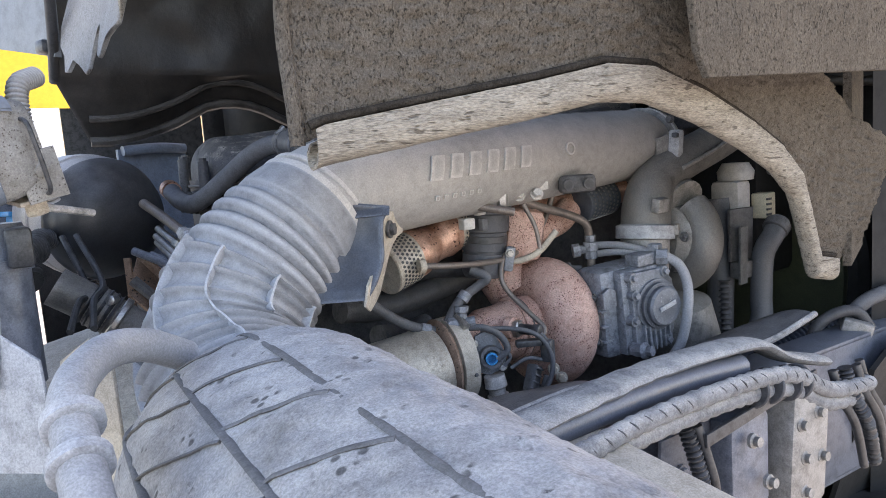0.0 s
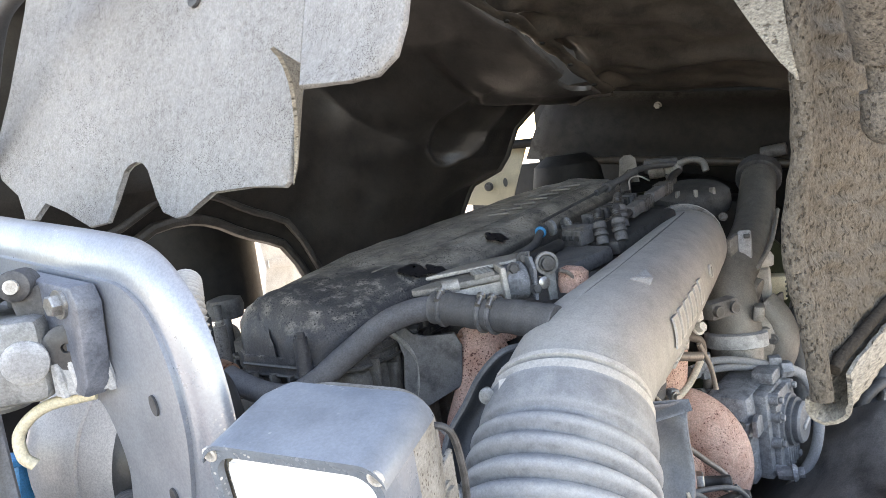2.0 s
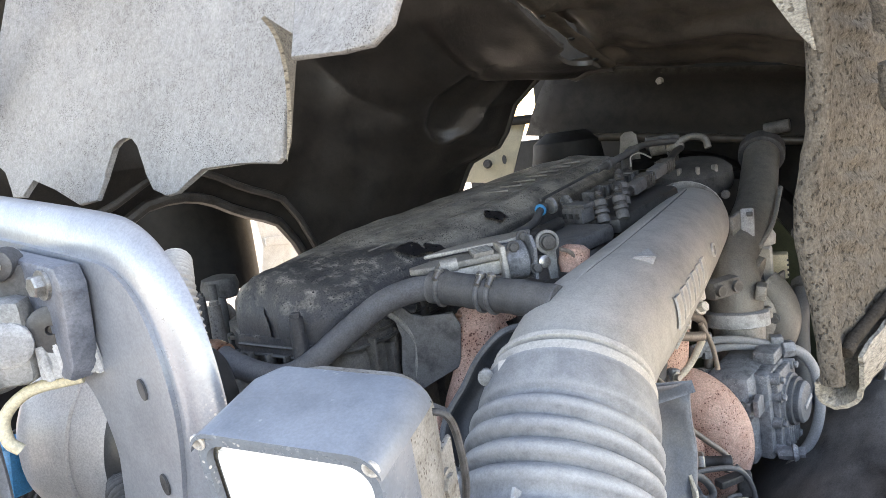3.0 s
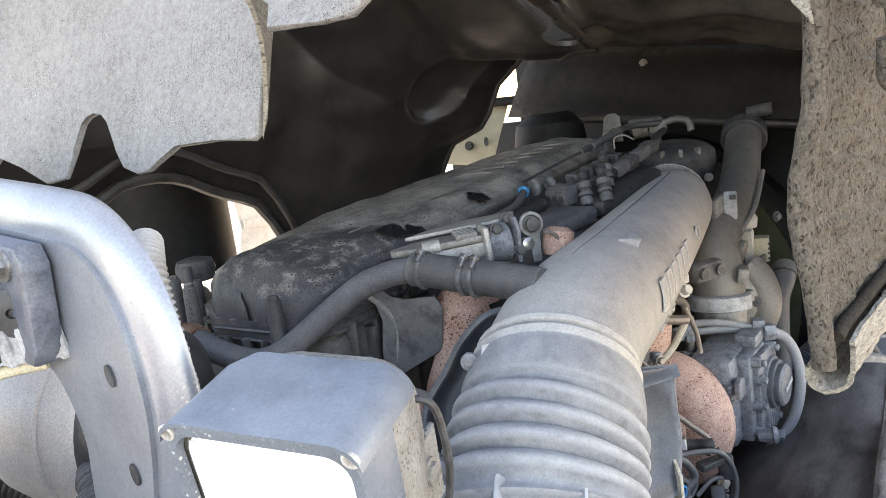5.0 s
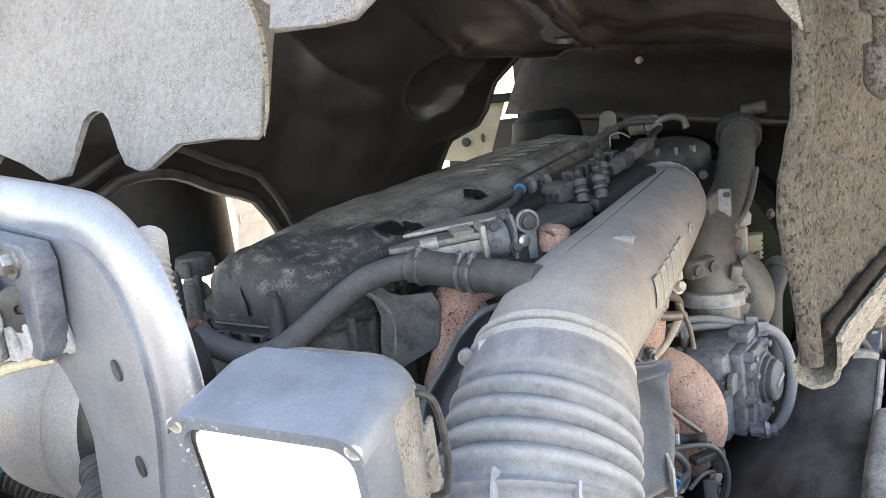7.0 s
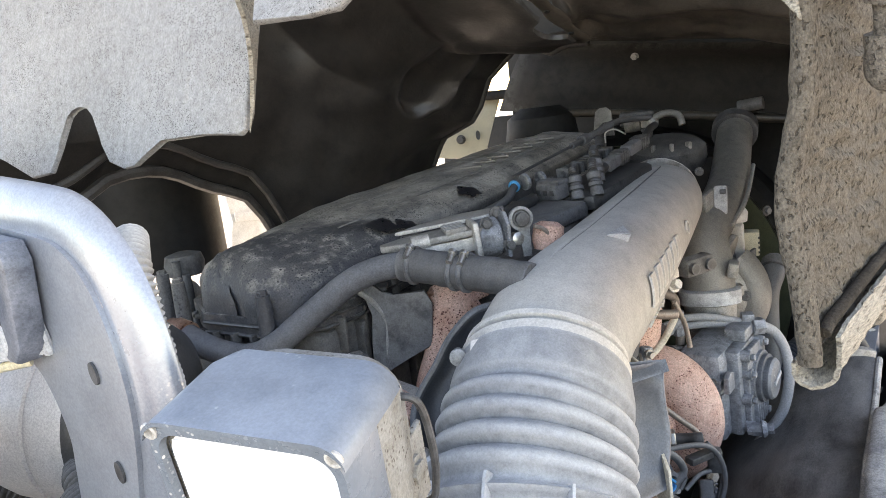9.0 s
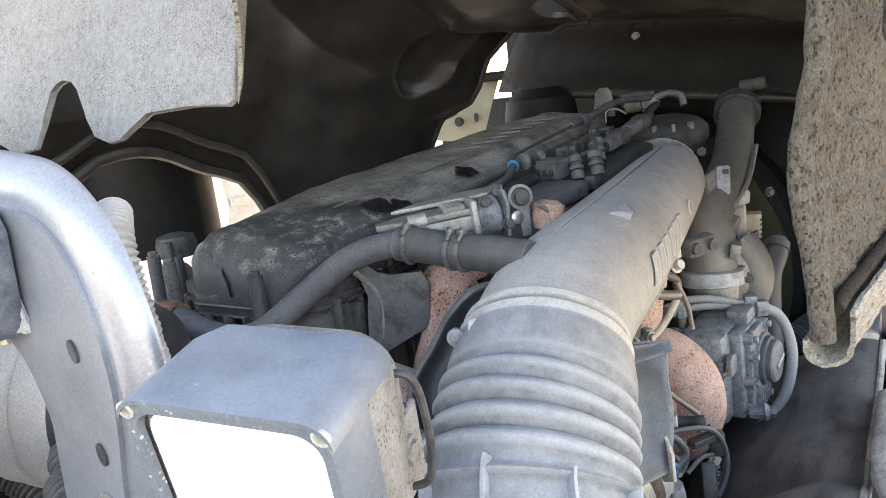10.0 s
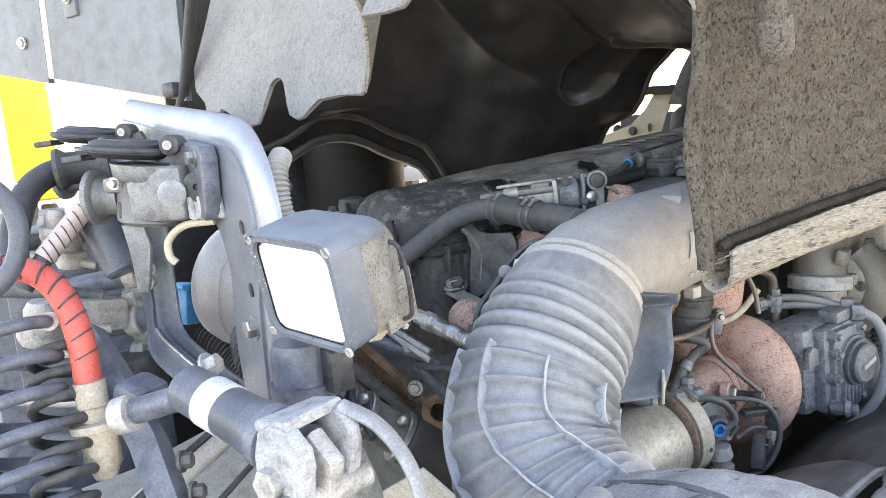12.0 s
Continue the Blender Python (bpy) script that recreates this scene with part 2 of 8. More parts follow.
YELLOW = material("yellow_paint", (0.85, 0.52, 0.03), (0.75, 0.42, 0.02), grain=10, patch=1, rough=0.4, bump=0.0)
GROUND = material("dry_concrete_ground", (0.42, 0.40, 0.37), (0.33, 0.31, 0.29), grain=8, patch=0.6, rough=0.9, bump=0.3, fine=60)
OILPIPE = material("brown_steel_pipe", (0.20, 0.165, 0.14), (0.09, 0.075, 0.065), grain=60, patch=16, rough=0.45, metal=0.4, bump=0.2, wear=0.8)
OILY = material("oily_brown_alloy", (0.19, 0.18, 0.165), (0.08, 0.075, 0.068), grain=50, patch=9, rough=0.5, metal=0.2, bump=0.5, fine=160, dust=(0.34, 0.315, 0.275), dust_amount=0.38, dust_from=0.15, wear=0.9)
PINKISH = material("pinkish_white_sleeve", (0.72, 0.58, 0.52), (0.6, 0.46, 0.41), grain=40, patch=12, rough=0.5, bump=0.1)
RUSTY = material("rusty_brown_steel", (0.20, 0.12, 0.075), (0.07, 0.045, 0.035), grain=50, patch=12, rough=0.85, bump=0.7, relief=0.004, wear=0.8, speck=(0.03, 0.025, 0.02), speck_size=150, speck_amount=0.4)
GREYHOSE = material("grey_rubber_hose", (0.25, 0.255, 0.265), (0.15, 0.155, 0.165), grain=60, patch=9, rough=0.6, bump=0.35, dust=(0.50, 0.47, 0.43), dust_amount=0.6, dust_from=0.0, wear=0.8)
# near-black: the deep shade of dim hollows is put into this colour
VOID_BLACK = material("void_black", (0.012, 0.012, 0.012), (0.006, 0.006, 0.006), grain=40, patch=8, rough=0.7, bump=0.3)
WING = material("blue_grey_wing_plastic", (0.22, 0.27, 0.35), (0.13, 0.16, 0.21), grain=30, patch=4, rough=0.5, bump=0.2, dust=(0.4, 0.38, 0.35), dust_amount=0.4, dust_from=0.1)
DULL = material("dull_grey_coupling", (0.17, 0.175, 0.175), (0.09, 0.092, 0.092), grain=50, patch=10, rough=0.5, metal=0.2, bump=0.4, dust=(0.36, 0.35, 0.33), dust_amount=0.45, dust_from=0.0, wear=0.9)
GREEN = material("olive_fan_ring", (0.075, 0.085, 0.05), (0.05, 0.055, 0.035), grain=20, patch=5, rough=0.35, bump=0.05)


def lens_material():
    m = material("ribbed_white_lens", (0.80, 0.81, 0.82), (0.70, 0.71, 0.72), grain=20, patch=8, rough=0.3, bump=0.0, coat=0.5, mottle=0.0)
    return m


LENS = lens_material()


# ---- shaping ----
def smooth_line(points, steps=8):
    """Points along a smooth line through the given ones."""
    p = [Vector(q) for q in points]
    if len(p) < 3:
        return [p[0].lerp(p[-1], i / steps) for i in range(steps + 1)]
    p = [p[0] * 2 - p[1], *p, p[-1] * 2 - p[-2]]
    out = []
    for a, b, c, d in zip(p, p[1:], p[2:], p[3:]):
        for i in range(steps):
            t = i / steps
            out.append(0.5 * (2 * b + (c - a) * t + (2 * a - 5 * b + 4 * c - d) * t * t + (3 * b - a - 3 * c + d) * t ** 3))
    return out + [p[-2]]


def sweep(line, radius, seg=14, bm=None, caps=True, flat=1.0, up=None):
    """A tube along a line; radius is a number or a function of the share of the length and the length in metres."""
    bm = bm or bmesh.new()
    lengths = [0.0]
    for a, b in zip(line, line[1:]):
        lengths.append(lengths[-1] + (b - a).length)
    total = lengths[-1]
    side = None
    rings = []
    for i, p in enumerate(line):
        ahead = (line[min(i + 1, len(line) - 1)] - line[max(i - 1, 0)]).normalized()
        if side is None:
            ref = Vector(up) if up else (Vector((0, 0, 1)) if abs(ahead.z) < 0.9 else Vector((1, 0, 0)))
            side = ahead.cross(ref).normalized()
        side = (side - ahead * side.dot(ahead)).normalized()
        top = side.cross(ahead)
        r = radius(lengths[i] / total, lengths[i]) if callable(radius) else radius
        rings.append([bm.verts.new(p + side * (r * math.cos(a)) + top * (r * flat * math.sin(a))) for a in (2 * math.pi * k / seg for k in range(seg))])
    for a, b in zip(rings, rings[1:]):
        for k in range(seg):
            bm.faces.new((a[k], b[k], b[(k + 1) % seg], a[(k + 1) % seg]))
    if caps:
        bm.faces.new(rings[0])
        bm.faces.new(rings[-1][::-1])
    bm.normal_update()
    return bm


def fine_line(points, gap):
    """A smooth line with points about every gap metres."""
    dense = smooth_line(points, 24)
    out, run = [dense[0]], 0.0
    for a, b in zip(dense, dense[1:]):
        run += (b - a).length
        if run >= gap:
            out.append(b)
            run = 0.0
    return out


def corrugated(points, radius, depth, pitch, seg=18, bm=None):
    """A corrugated hose with rounded ribs."""
    line = fine_line(points, pitch / 6)
    return sweep(line, lambda u, s: radius - depth * 0.5 + depth * 0.5 * math.cos(2 * math.pi * s / pitch), seg, bm)


def block(centre, size, turn=(0, 0, 0), bevel=0.004, bm=None, m=None):
    """A box with rounded edges."""
    bm = bm or bmesh.new()
    piece = bmesh.new()
    bmesh.ops.create_cube(piece, size=1)
    bmesh.ops.scale(piece, vec=size, verts=piece.verts)
    if bevel:
        bmesh.ops.bevel(piece, geom=piece.edges[:], offset=min(bevel, min(size) * 0.45), segments=2, affect="EDGES", profile=0.5)
    piece.transform(m if m else pose(*centre, *turn))
    return merge(bm, piece)


def merge(bm, piece):
    """Adds a bmesh to another."""
    index = {}
    for v in piece.verts:
        index[v] = bm.verts.new(v.co)
    for f in piece.faces:
        try:
            bm.faces.new([index[v] for v in f.verts])
        except ValueError:
            pass
    piece.free()
    return bm


def frame_of(origin, axis, up=(0, 0, 1)):
    """A pose at origin whose z points along axis."""
    z = Vector(axis).normalized()
    ref = Vector(up)
    if abs(z.dot(ref.normalized())) > 0.95:
        ref = Vector((1, 0, 0))
    x = ref.cross(z).normalized()
    y = z.cross(x)
    m = Matrix((x, y, z)).transposed().to_4x4()
    m.translation = Vector(origin)
    return m


def lathe(profile, origin, axis, seg=24, bm=None, squash=1.0):
    """A turned body: rows of distance along the axis and radius."""
    bm = bm or bmesh.new()
    m = frame_of(origin, axis)
    rings = []
    for d, r in profile:
        rings.append([bm.verts.new(m @ Vector((r * math.cos(a), r * squash * math.sin(a), d))) for a in (2 * math.pi * k / seg for k in range(seg))])
    for a, b in zip(rings, rings[1:]):
        for k in range(seg):
            bm.faces.new((a[k], a[(k + 1) % seg], b[(k + 1) % seg], b[k]))
    bm.faces.new(rings[0][::-1])
    bm.faces.new(rings[-1])
    return bm


def slab(outline, origin, u, v, thick, bevel=0.0, bm=None):
    """A plate cut to an outline given in the directions u and v."""
    bm = bm or bmesh.new()
    piece = bmesh.new()
    o, u, v = Vector(origin), Vector(u).normalized(), Vector(v).normalized()
    n = u.cross(v).normalized() * thick
    low = [piece.verts.new(o + u * a + v * b - n / 2) for a, b in outline]
    high = [piece.verts.new(p.co + n) for p in low]
    piece.faces.new(low[::-1])
    top = piece.faces.new(high)
    count = len(low)
    for i in range(count):
        piece.faces.new((low[i], low[(i + 1) % count], high[(i + 1) % count], high[i]))
    if bevel:
        rim = [e for e in piece.edges if len(set(e.verts) & set(high)) == 2 or len(set(e.verts) & set(low)) == 2]
        bmesh.ops.bevel(piece, geom=rim, offset=bevel, segments=2, affect="EDGES", profile=0.5)
    bmesh.ops.triangulate(piece, faces=[f for f in piece.faces if len(f.verts) > 4])
    return merge(bm, piece)


def sheet(place, nu, nv, thick=0.0, bm=None):
    """A curved sheet: place(u, v) for u and v from 0 to 1, thickened along its normal."""
    bm = bm or bmesh.new()
    grid = [[Vector(place(i / nu, j / nv)) for j in range(nv + 1)] for i in range(nu + 1)]

    def normal(i, j):
        a = grid[min(i + 1, nu)][j] - grid[max(i - 1, 0)][j]
        b = grid[i][min(j + 1, nv)] - grid[i][max(j - 1, 0)]
        return a.cross(b).normalized() if a.cross(b).length else Vector((0, 0, 1))

    top = [[bm.verts.new(grid[i][j]) for j in range(nv + 1)] for i in range(nu + 1)]
    for i in range(nu):
        for j in range(nv):
            bm.faces.new((top[i][j], top[i + 1][j], top[i + 1][j + 1], top[i][j + 1]))
    if thick:
        low = [[bm.verts.new(grid[i][j] - normal(i, j) * thick) for j in range(nv + 1)] for i in range(nu + 1)]
        for i in range(nu):
            for j in range(nv):
                bm.faces.new((low[i][j], low[i][j + 1], low[i + 1][j + 1], low[i + 1][j]))
        rim = [(i, 0) for i in range(nu)] + [(nu, j) for j in range(nv)] + [(i, nv) for i in range(nu, 0, -1)] + [(0, j) for j in range(nv, 0, -1)]
        for a, b in zip(rim, rim[1:] + rim[:1]):
            bm.faces.new((top[a[0]][a[1]], low[a[0]][a[1]], low[b[0]][b[1]], top[b[0]][b[1]]))
    return bm


def thing(name, base, label, category, group=""):
    ob = new(name)
    ob.empty_display_size = 0.02
    ob.location = base
    bpy.context.view_layer.update()
    return tagged(ob, label, category, group)


def part(name, bm, mat, parent=None, label="", sharp=38):
    """Links a bmesh as one mesh object, under a thing or a part."""
    bmesh.ops.recalc_face_normals(bm, faces=bm.faces[:])
    me = bpy.data.meshes.new(name)
    bm.to_mesh(me)
    bm.free()
    me.materials.append(mat)
    me.polygons.foreach_set("use_smooth", [True] * len(me.polygons))
    me.set_sharp_from_angle(angle=radians(sharp))
    ob = new(name, me)
    if parent:
        ob.parent = parent
        if parent.parent is None:
            ob.matrix_parent_inverse = Matrix.Translation(-parent.location)
    if label:
        ob["label"] = label
    return ob


def bolt(origin, axis, r=0.008, h=0.008, washer=True, bm=None):
    """A hexagon bolt head on its washer."""
    bm = bm or bmesh.new()
    o, a = Vector(origin), Vector(axis).normalized()
    if washer:
        lathe([(-0.002, r * 1.35), (0.0015, r * 1.35)], o, a, 16, bm)
    lathe([(0.0015, r * 0.98), (h * 0.85, r), (h, r * 0.85)], o, a, 6, bm)
    return bm


def band(line_point, axis, r, width=0.014, bm=None):
    """A clamp band round a hose."""
    return lathe([(-width / 2, r), (-width / 2 + 0.002, r + 0.002), (width / 2 - 0.002, r + 0.002), (width / 2, r)], line_point, axis, 28, bm)


# ---- setting ----
def build_ground():
    bm = sheet(lambda u, v: ((u - 0.5) * 600, (v - 0.5) * 600, 0.0), 4, 4)
    tagged(part("ground", bm, GROUND), "pale dry concrete yard under the trucks", "ground", kind="structure")


build_ground()


# black tray added to stand in for the truck's shade on the ground
def build_shade_undertray():
    ob = thing("shade_undertray", (0.5, 1.45, 0.70), "black undertray added in place of the shaded ground under the engine", "shield")
    bm = sheet(lambda u, v: (-2.2 + 4.6 * u, 0.62 + 1.66 * v, 0.70 + 0.05 * math.sin(u * 20) * math.sin(v * 9)), 30, 12, 0.01)
    part("tray", bm, BLACK, ob)


build_shade_undertray()


# ---- the tilted cab ----
def rear_x(z):
    """The cab's rear wall leans forward."""
    return 0.16 + 0.32 * (z - 1.75)


def build_cab():
    cab = thing("cab", (1.6, 1.6, 2.2), "tilted truck cab with black undersealed floor over the engine", "truck cab")

    def ramp(value, low, high):
        k = min(1.0, max(0.0, (value - low) / (high - low)))
        return k * k * (3 - 2 * k)

    def along(rows, k):
        """A value between rows of a share and two numbers."""
        for (ka, *a), (kb, *b) in zip(rows, rows[1:]):
            if k <= kb:
                share = (k - ka) / (kb - ka)
                return [p + (q - p) * share for p, q in zip(a, b)]
        return rows[-1][1:]

    def seam_y(x):
        """The seam between the black tunnel wall and the brown cab floor."""
        return along([(0.3, 1.62), (1.0, 1.50), (1.09, 1.42), (1.24, 1.39), (1.41, 1.37), (1.5, 1.37)], x)[0]

    def shoulder(x):
        return along([(0.3, 2.62), (0.9, 2.20), (1.06, 2.06), (1.24, 1.975), (1.41, 1.895), (1.5, 1.868), (1.85, 1.868)], x)[0]

    end = [(0.0, 1.93, 1.40), (0.06, 1.91, 1.56), (0.14, 1.845, 1.666), (0.3, 1.741, 1.706), (0.45, 1.707, 1.743), (0.62, 1.67, 1.817), (0.8, 1.582, 1.881), (1.0, 1.37, 1.868)]

    # black tunnel wall: side, rounded shoulder, and the boss that ends at the daylight gap
    def wall(u, v):
        rear = 0.24 - 0.075 * min(1.0, v / 0.3)
        x = rear + (1.50 - rear) * u
        top = shoulder(x)
        lip = 1.60 + 0.10 * math.exp(-((x - 0.6) / 0.16) ** 2) - 0.07 * min(1.0, max(0.0, (x - 0.85) / 0.2)) - 0.20 * ramp(x, 0.86, 1.05)
        section = [(0.0, 2.02, lip), (0.10, 1.99, lip + 0.05), (0.3, 1.96, 1.77), (0.5, 1.93, min(top - 0.14, 2.1)), (0.65, 1.84, min(top - 0.07, 2.2)), (0.8, 1.68, top - 0.015), (1.0, seam_y(x), top)]
        y, z = along(section, v)
        ey, ez = along(end, v)
        share = ramp(x, 0.90, 1.5)
        y, z = y + (ey - y) * share, z + (ez - z) * share
        ring = math.hypot((x - 1.30) / 0.062, (z - 1.842) / 0.095)
        y += 0.042 / (1 + ring ** 6) - 0.012 * math.exp(-((ring - 1.15) / 0.15) ** 2)
        side = math.hypot((x - 1.37) / 0.03, (z - 1.80) / 0.06)
        y -= 0.012 * math.exp(-side ** 2)
        dent = 0.020 * noise.noise(Vector((x * 4, y * 4, z * 4))) + 0.010 * noise.noise(Vector((x * 11, y * 11, z * 11)))
        dent *= 1 - 0.7 * ramp(x, 1.4, 1.5)
        crease = 0.016 * math.exp(-((v - 0.86 - 0.05 * math.sin(x * 9)) / 0.025) ** 2) * ramp(x, 1.0, 1.2)
        return (x, y + dent * 0.7, z + dent * 0.6 - crease)

    part("tunnel_wall", sheet(wall, 150, 90, 0.012), CAB_DARK, cab, "black undersealed tunnel wall", 60)
    part("gap_edge", sweep([Vector(wall(1.0, k / 40)) for k in range(41)], 0.009, 10), CAB_DARK, cab)

    # brown cab floor from the seam across to the far side, with crumpled folds along the seam
    def floor_pan(u, v):
        x = 0.30 + 1.54 * u
        left = seam_y(x) if x < 1.44 else along([(1.44, 1.37), (1.50, 1.60), (1.84, 1.72)], x)[0]
        y = left + (0.70 - left) * v
        slope = 0.14 * ramp(x, 0.9, 1.45)
        z = shoulder(x) + 0.008 + slope * (y - 1.37)
        near = left - y
        crumple = math.exp(-(near / 0.07) ** 2) * ramp(x, 0.8, 1.0)
        fold = 0.022 * crumple * math.sin(x * 46 + 5 * noise.noise(Vector((x * 8, y * 8, 1)))) + 0.012 * abs(noise.noise(Vector((x * 16, y * 9, 4)))) * ramp(x, 1.0, 1.2)
        swage = 0.020 * math.exp(-((x - 1.30 - 0.10 * (1.4 - y) + 0.02 * math.sin(14 * y)) / 0.022) ** 2) + 0.016 * math.exp(-((x - 1.43 - 0.06 * (1.4 - y)) / 0.02) ** 2)
        dent = 0.018 * noise.noise(Vector((x * 5, y * 5, z * 5)))
        return (x, y, z + dent - swage * ramp(near, 0.05, 0.2) * (1 - ramp(x, 1.5, 1.6)) * 0.8 + fold * (1 - ramp(x, 1.5, 1.62)) + max(0.0, 0.012 - dent) * ramp(x, 1.5, 1.6))

    part("floor_pan", sheet(floor_pan, 200, 110, -0.010), CAB_BROWN, cab, "brown dusty pressed cab floor", 60)
    # punched flange along the seam
    line = [Vector((x, seam_y(x) - 0.012, shoulder(x) - 0.016)) for x in (0.80 + 0.64 * k / 32 for k in range(33))]
    part("seam_flange", sweep(line, lambda u, t: 0.020 + 0.005 * math.sin(u * 40) + 0.004 * noise.noise(Vector((t * 30, 2, 2))), 12, flat=0.28), CAB_BROWN, cab, "crumpled punched seam flange")
    for k in range(4, 30, 5):
        part("punched_hole", lathe([(0, 0.007), (0.003, 0.006)], line[k] + Vector((-0.004, 0, -0.006)), (-0.3, 0, -1), 12), VOID_BLACK, cab)
    # lip beads along the lower edge of the tunnel wall
    edge = [Vector(wall(i / 30, 0.0)) + Vector((0, -0.01, 0)) for i in range(31)]
    part("lip", sweep(edge, 0.013, 8), CAB_DARK, cab)
    part("lip", sweep([p + Vector((0, -0.03, 0.055)) for p in edge], 0.009, 8), CAB_DARK, cab)

    # cross beam at the front of the tunnel
    bm = sheet(lambda u, v: (1.80 - 0.012 * math.sin(v * math.pi) + 0.012 * v, 0.72 + (1.06 - 0.10 * v) * u, 1.595 + 0.135 * u + 0.165 * v), 20, 8, 0.06)
    # pale flange puts the beam's top edge highlight into the colour
    part("beam_flange", sweep([Vector((1.785, 0.72 + 0.97 * t, 1.764 + 0.132 * t)) for t in (0, 0.2, 0.4, 0.6, 0.8, 1)], 0.010, 10, flat=0.6), DULL, cab, "worn grey upper flange, paled for its edge highlight")
    part("beam_end", sweep([Vector((1.77, 1.675, 1.885)), Vector((1.77, 1.715, 1.84)), Vector((1.77, 1.765, 1.75))], 0.016, 10, flat=0.5, up=(1, 0, 0)), DULL, cab, "worn grey beam end")
    part("cross_beam", bm, BEAM_BLACK, cab, "black pressed cross beam")
    part("beam_seam", sweep([Vector((1.755, 1.39 - 0.06 * t, 1.70 + 0.15 * t)) for t in (0, 0.5, 1)], 0.012, 8, flat=0.4), CAB_BROWN, cab)
    part("bolt", bolt((1.745, 1.335, 1.825), (-1, 0, 0), 0.009), STEEL, cab)
    part("cross_beam", block((1.86, 1.2, 1.66), (0.06, 1.1, 0.03), (7.5, 0, 0)), CAB_DARK, cab)

    # unseen cab shell above, added and placed to keep the sun off the engine
    def box_side(points, name, mat):
        bm = bmesh.new()
        bm.faces.new([bm.verts.new(p) for p in points])
        part(name, bm, mat, cab)

    z0, z1 = 2.8, 4.6
    box_side([(rear_x(z0), 0.30, z0), (rear_x(z0), 2.78, z0), (rear_x(z1), 2.78, z1), (rear_x(z1), 0.30, z1)], "unseen_rear", CAB_PAINT)
    box_side([(1.1, 0.29, 2.3), (1.1, 0.29, z1), (3.6, 0.29, z1), (3.6, 0.29, 1.5), (2.4, 0.29, 1.5)], "unseen_side", CAB_PAINT)
    box_side([(rear_x(z0), 2.79, z0), (rear_x(z1), 2.79, z1), (3.6, 2.79, z1), (3.6, 2.79, 2.0)], "unseen_side", CAB_PAINT)
    box_side([(rear_x(z1), 0.29, z1), (rear_x(z1), 2.79, z1), (3.6, 2.79, z1), (3.6, 0.29, z1)], "unseen_roof", CAB_PAINT)
    box_side([(3.6, 0.0, 2.0), (3.6, 2.79, 2.0), (3.6, 2.79, z1), (3.6, 0.0, z1)], "unseen_front", CAB_PAINT)

    # dark sheets added to stop daylight leaking in from the front
    box_side([(2.2, 0.30, 0.9), (2.2, 1.98, 0.9), (2.2, 1.98, 2.2), (2.2, 0.30, 2.2)], "front_light_block", VOID_BLACK)
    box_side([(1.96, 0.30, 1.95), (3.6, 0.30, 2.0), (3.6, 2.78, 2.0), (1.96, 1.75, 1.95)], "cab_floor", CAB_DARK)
    box_side([(1.62, 0.80, 0.5), (2.2, 0.62, 0.5), (2.2, 0.62, 1.95), (1.62, 0.80, 1.80)], "arch_light_block", VOID_BLACK)
    arch = [(1.735, 0.74, 1.590), (1.73, 0.95, 1.618), (1.725, 1.2, 1.652), (1.72, 1.42, 1.680), (1.72, 1.56, 1.690), (1.72, 1.64, 1.67), (1.72, 1.68, 1.60)]
    part("beam_lip", sweep(smooth_line(arch, 8), 0.012, 10), CAB_BROWN, cab)
    # painted side fairing at the cab's rear corner, with pressed seams
    p0, p1 = Vector((0.185, 1.845, 1.79)), Vector((0.02, 2.27, 1.885))
    run, lift = (p1 - p0), Vector((0.02, 0.0, 0.62))

    def fairing(u, v):
        return p0 + run * u + lift * v

    part("rear_fairing", sheet(lambda u, v: fairing(u, v), 6, 6, 0.015), CAB_PAINT, cab, "grey painted rear fairing panel")
    part("fairing_edge", sheet(lambda u, v: fairing(1.0 + 0.05 * u, v) + Vector((-0.004, 0, 0)), 2, 4, 0.012), CREAM, cab, "cream edge strip")
    part("rear_fairing", sheet(lambda u, v: fairing(1.06 + 0.6 * u, v - 0.02), 4, 4, 0.015), CAB_PAINT, cab, "grey painted rear fairing panel")
    toward = Vector((-0.006, -0.004, 0))
    for u in (0.22, 0.80):
        part("seam", sweep([fairing(u, v) + toward for v in (0.0, 0.5, 1.0)], 0.0022, 6), BLACK, cab)
    for v in (0.20, 0.55):
        part("seam", sweep([fairing(u, v) + toward for u in (0.0, 0.5, 1.0)], 0.0022, 6), BLACK, cab)
    part("rear_bracket", block(fairing(0.78, 0.28) + toward * 2, (0.018, 0.05, 0.05), (0, 0, 20), 0.004), CAB_PAINT, cab)
    part("bolt", bolt(fairing(0.78, 0.30) + toward * 4, (-0.8, -0.4, 0), 0.008), ALLOY, cab)
    part("bolt", bolt(fairing(1.25, 0.12) + toward * 3, (-0.8, -0.4, 0), 0.011), ALLOY, cab)
    part("rubber_stop", block(fairing(0.08, 0.03) + toward * 3, (0.03, 0.04, 0.03), (0, 0, 20), bevel=0.008), BLACK, cab)
    # black edge tube of the opening
    pts = [(0.168, 1.91, 1.745), (0.17, 1.83, 1.827), (0.17, 1.757, 1.926), (0.17, 1.705, 1.992), (0.172, 1.656, 2.027), (0.18, 1.54, 2.055), (0.19, 1.42, 2.08)]
    part("edge_tube", sweep(smooth_line(pts, 8), 0.0115, 14), RUBBER, cab, "black rubber edge tube")
    return cab


build_cab()


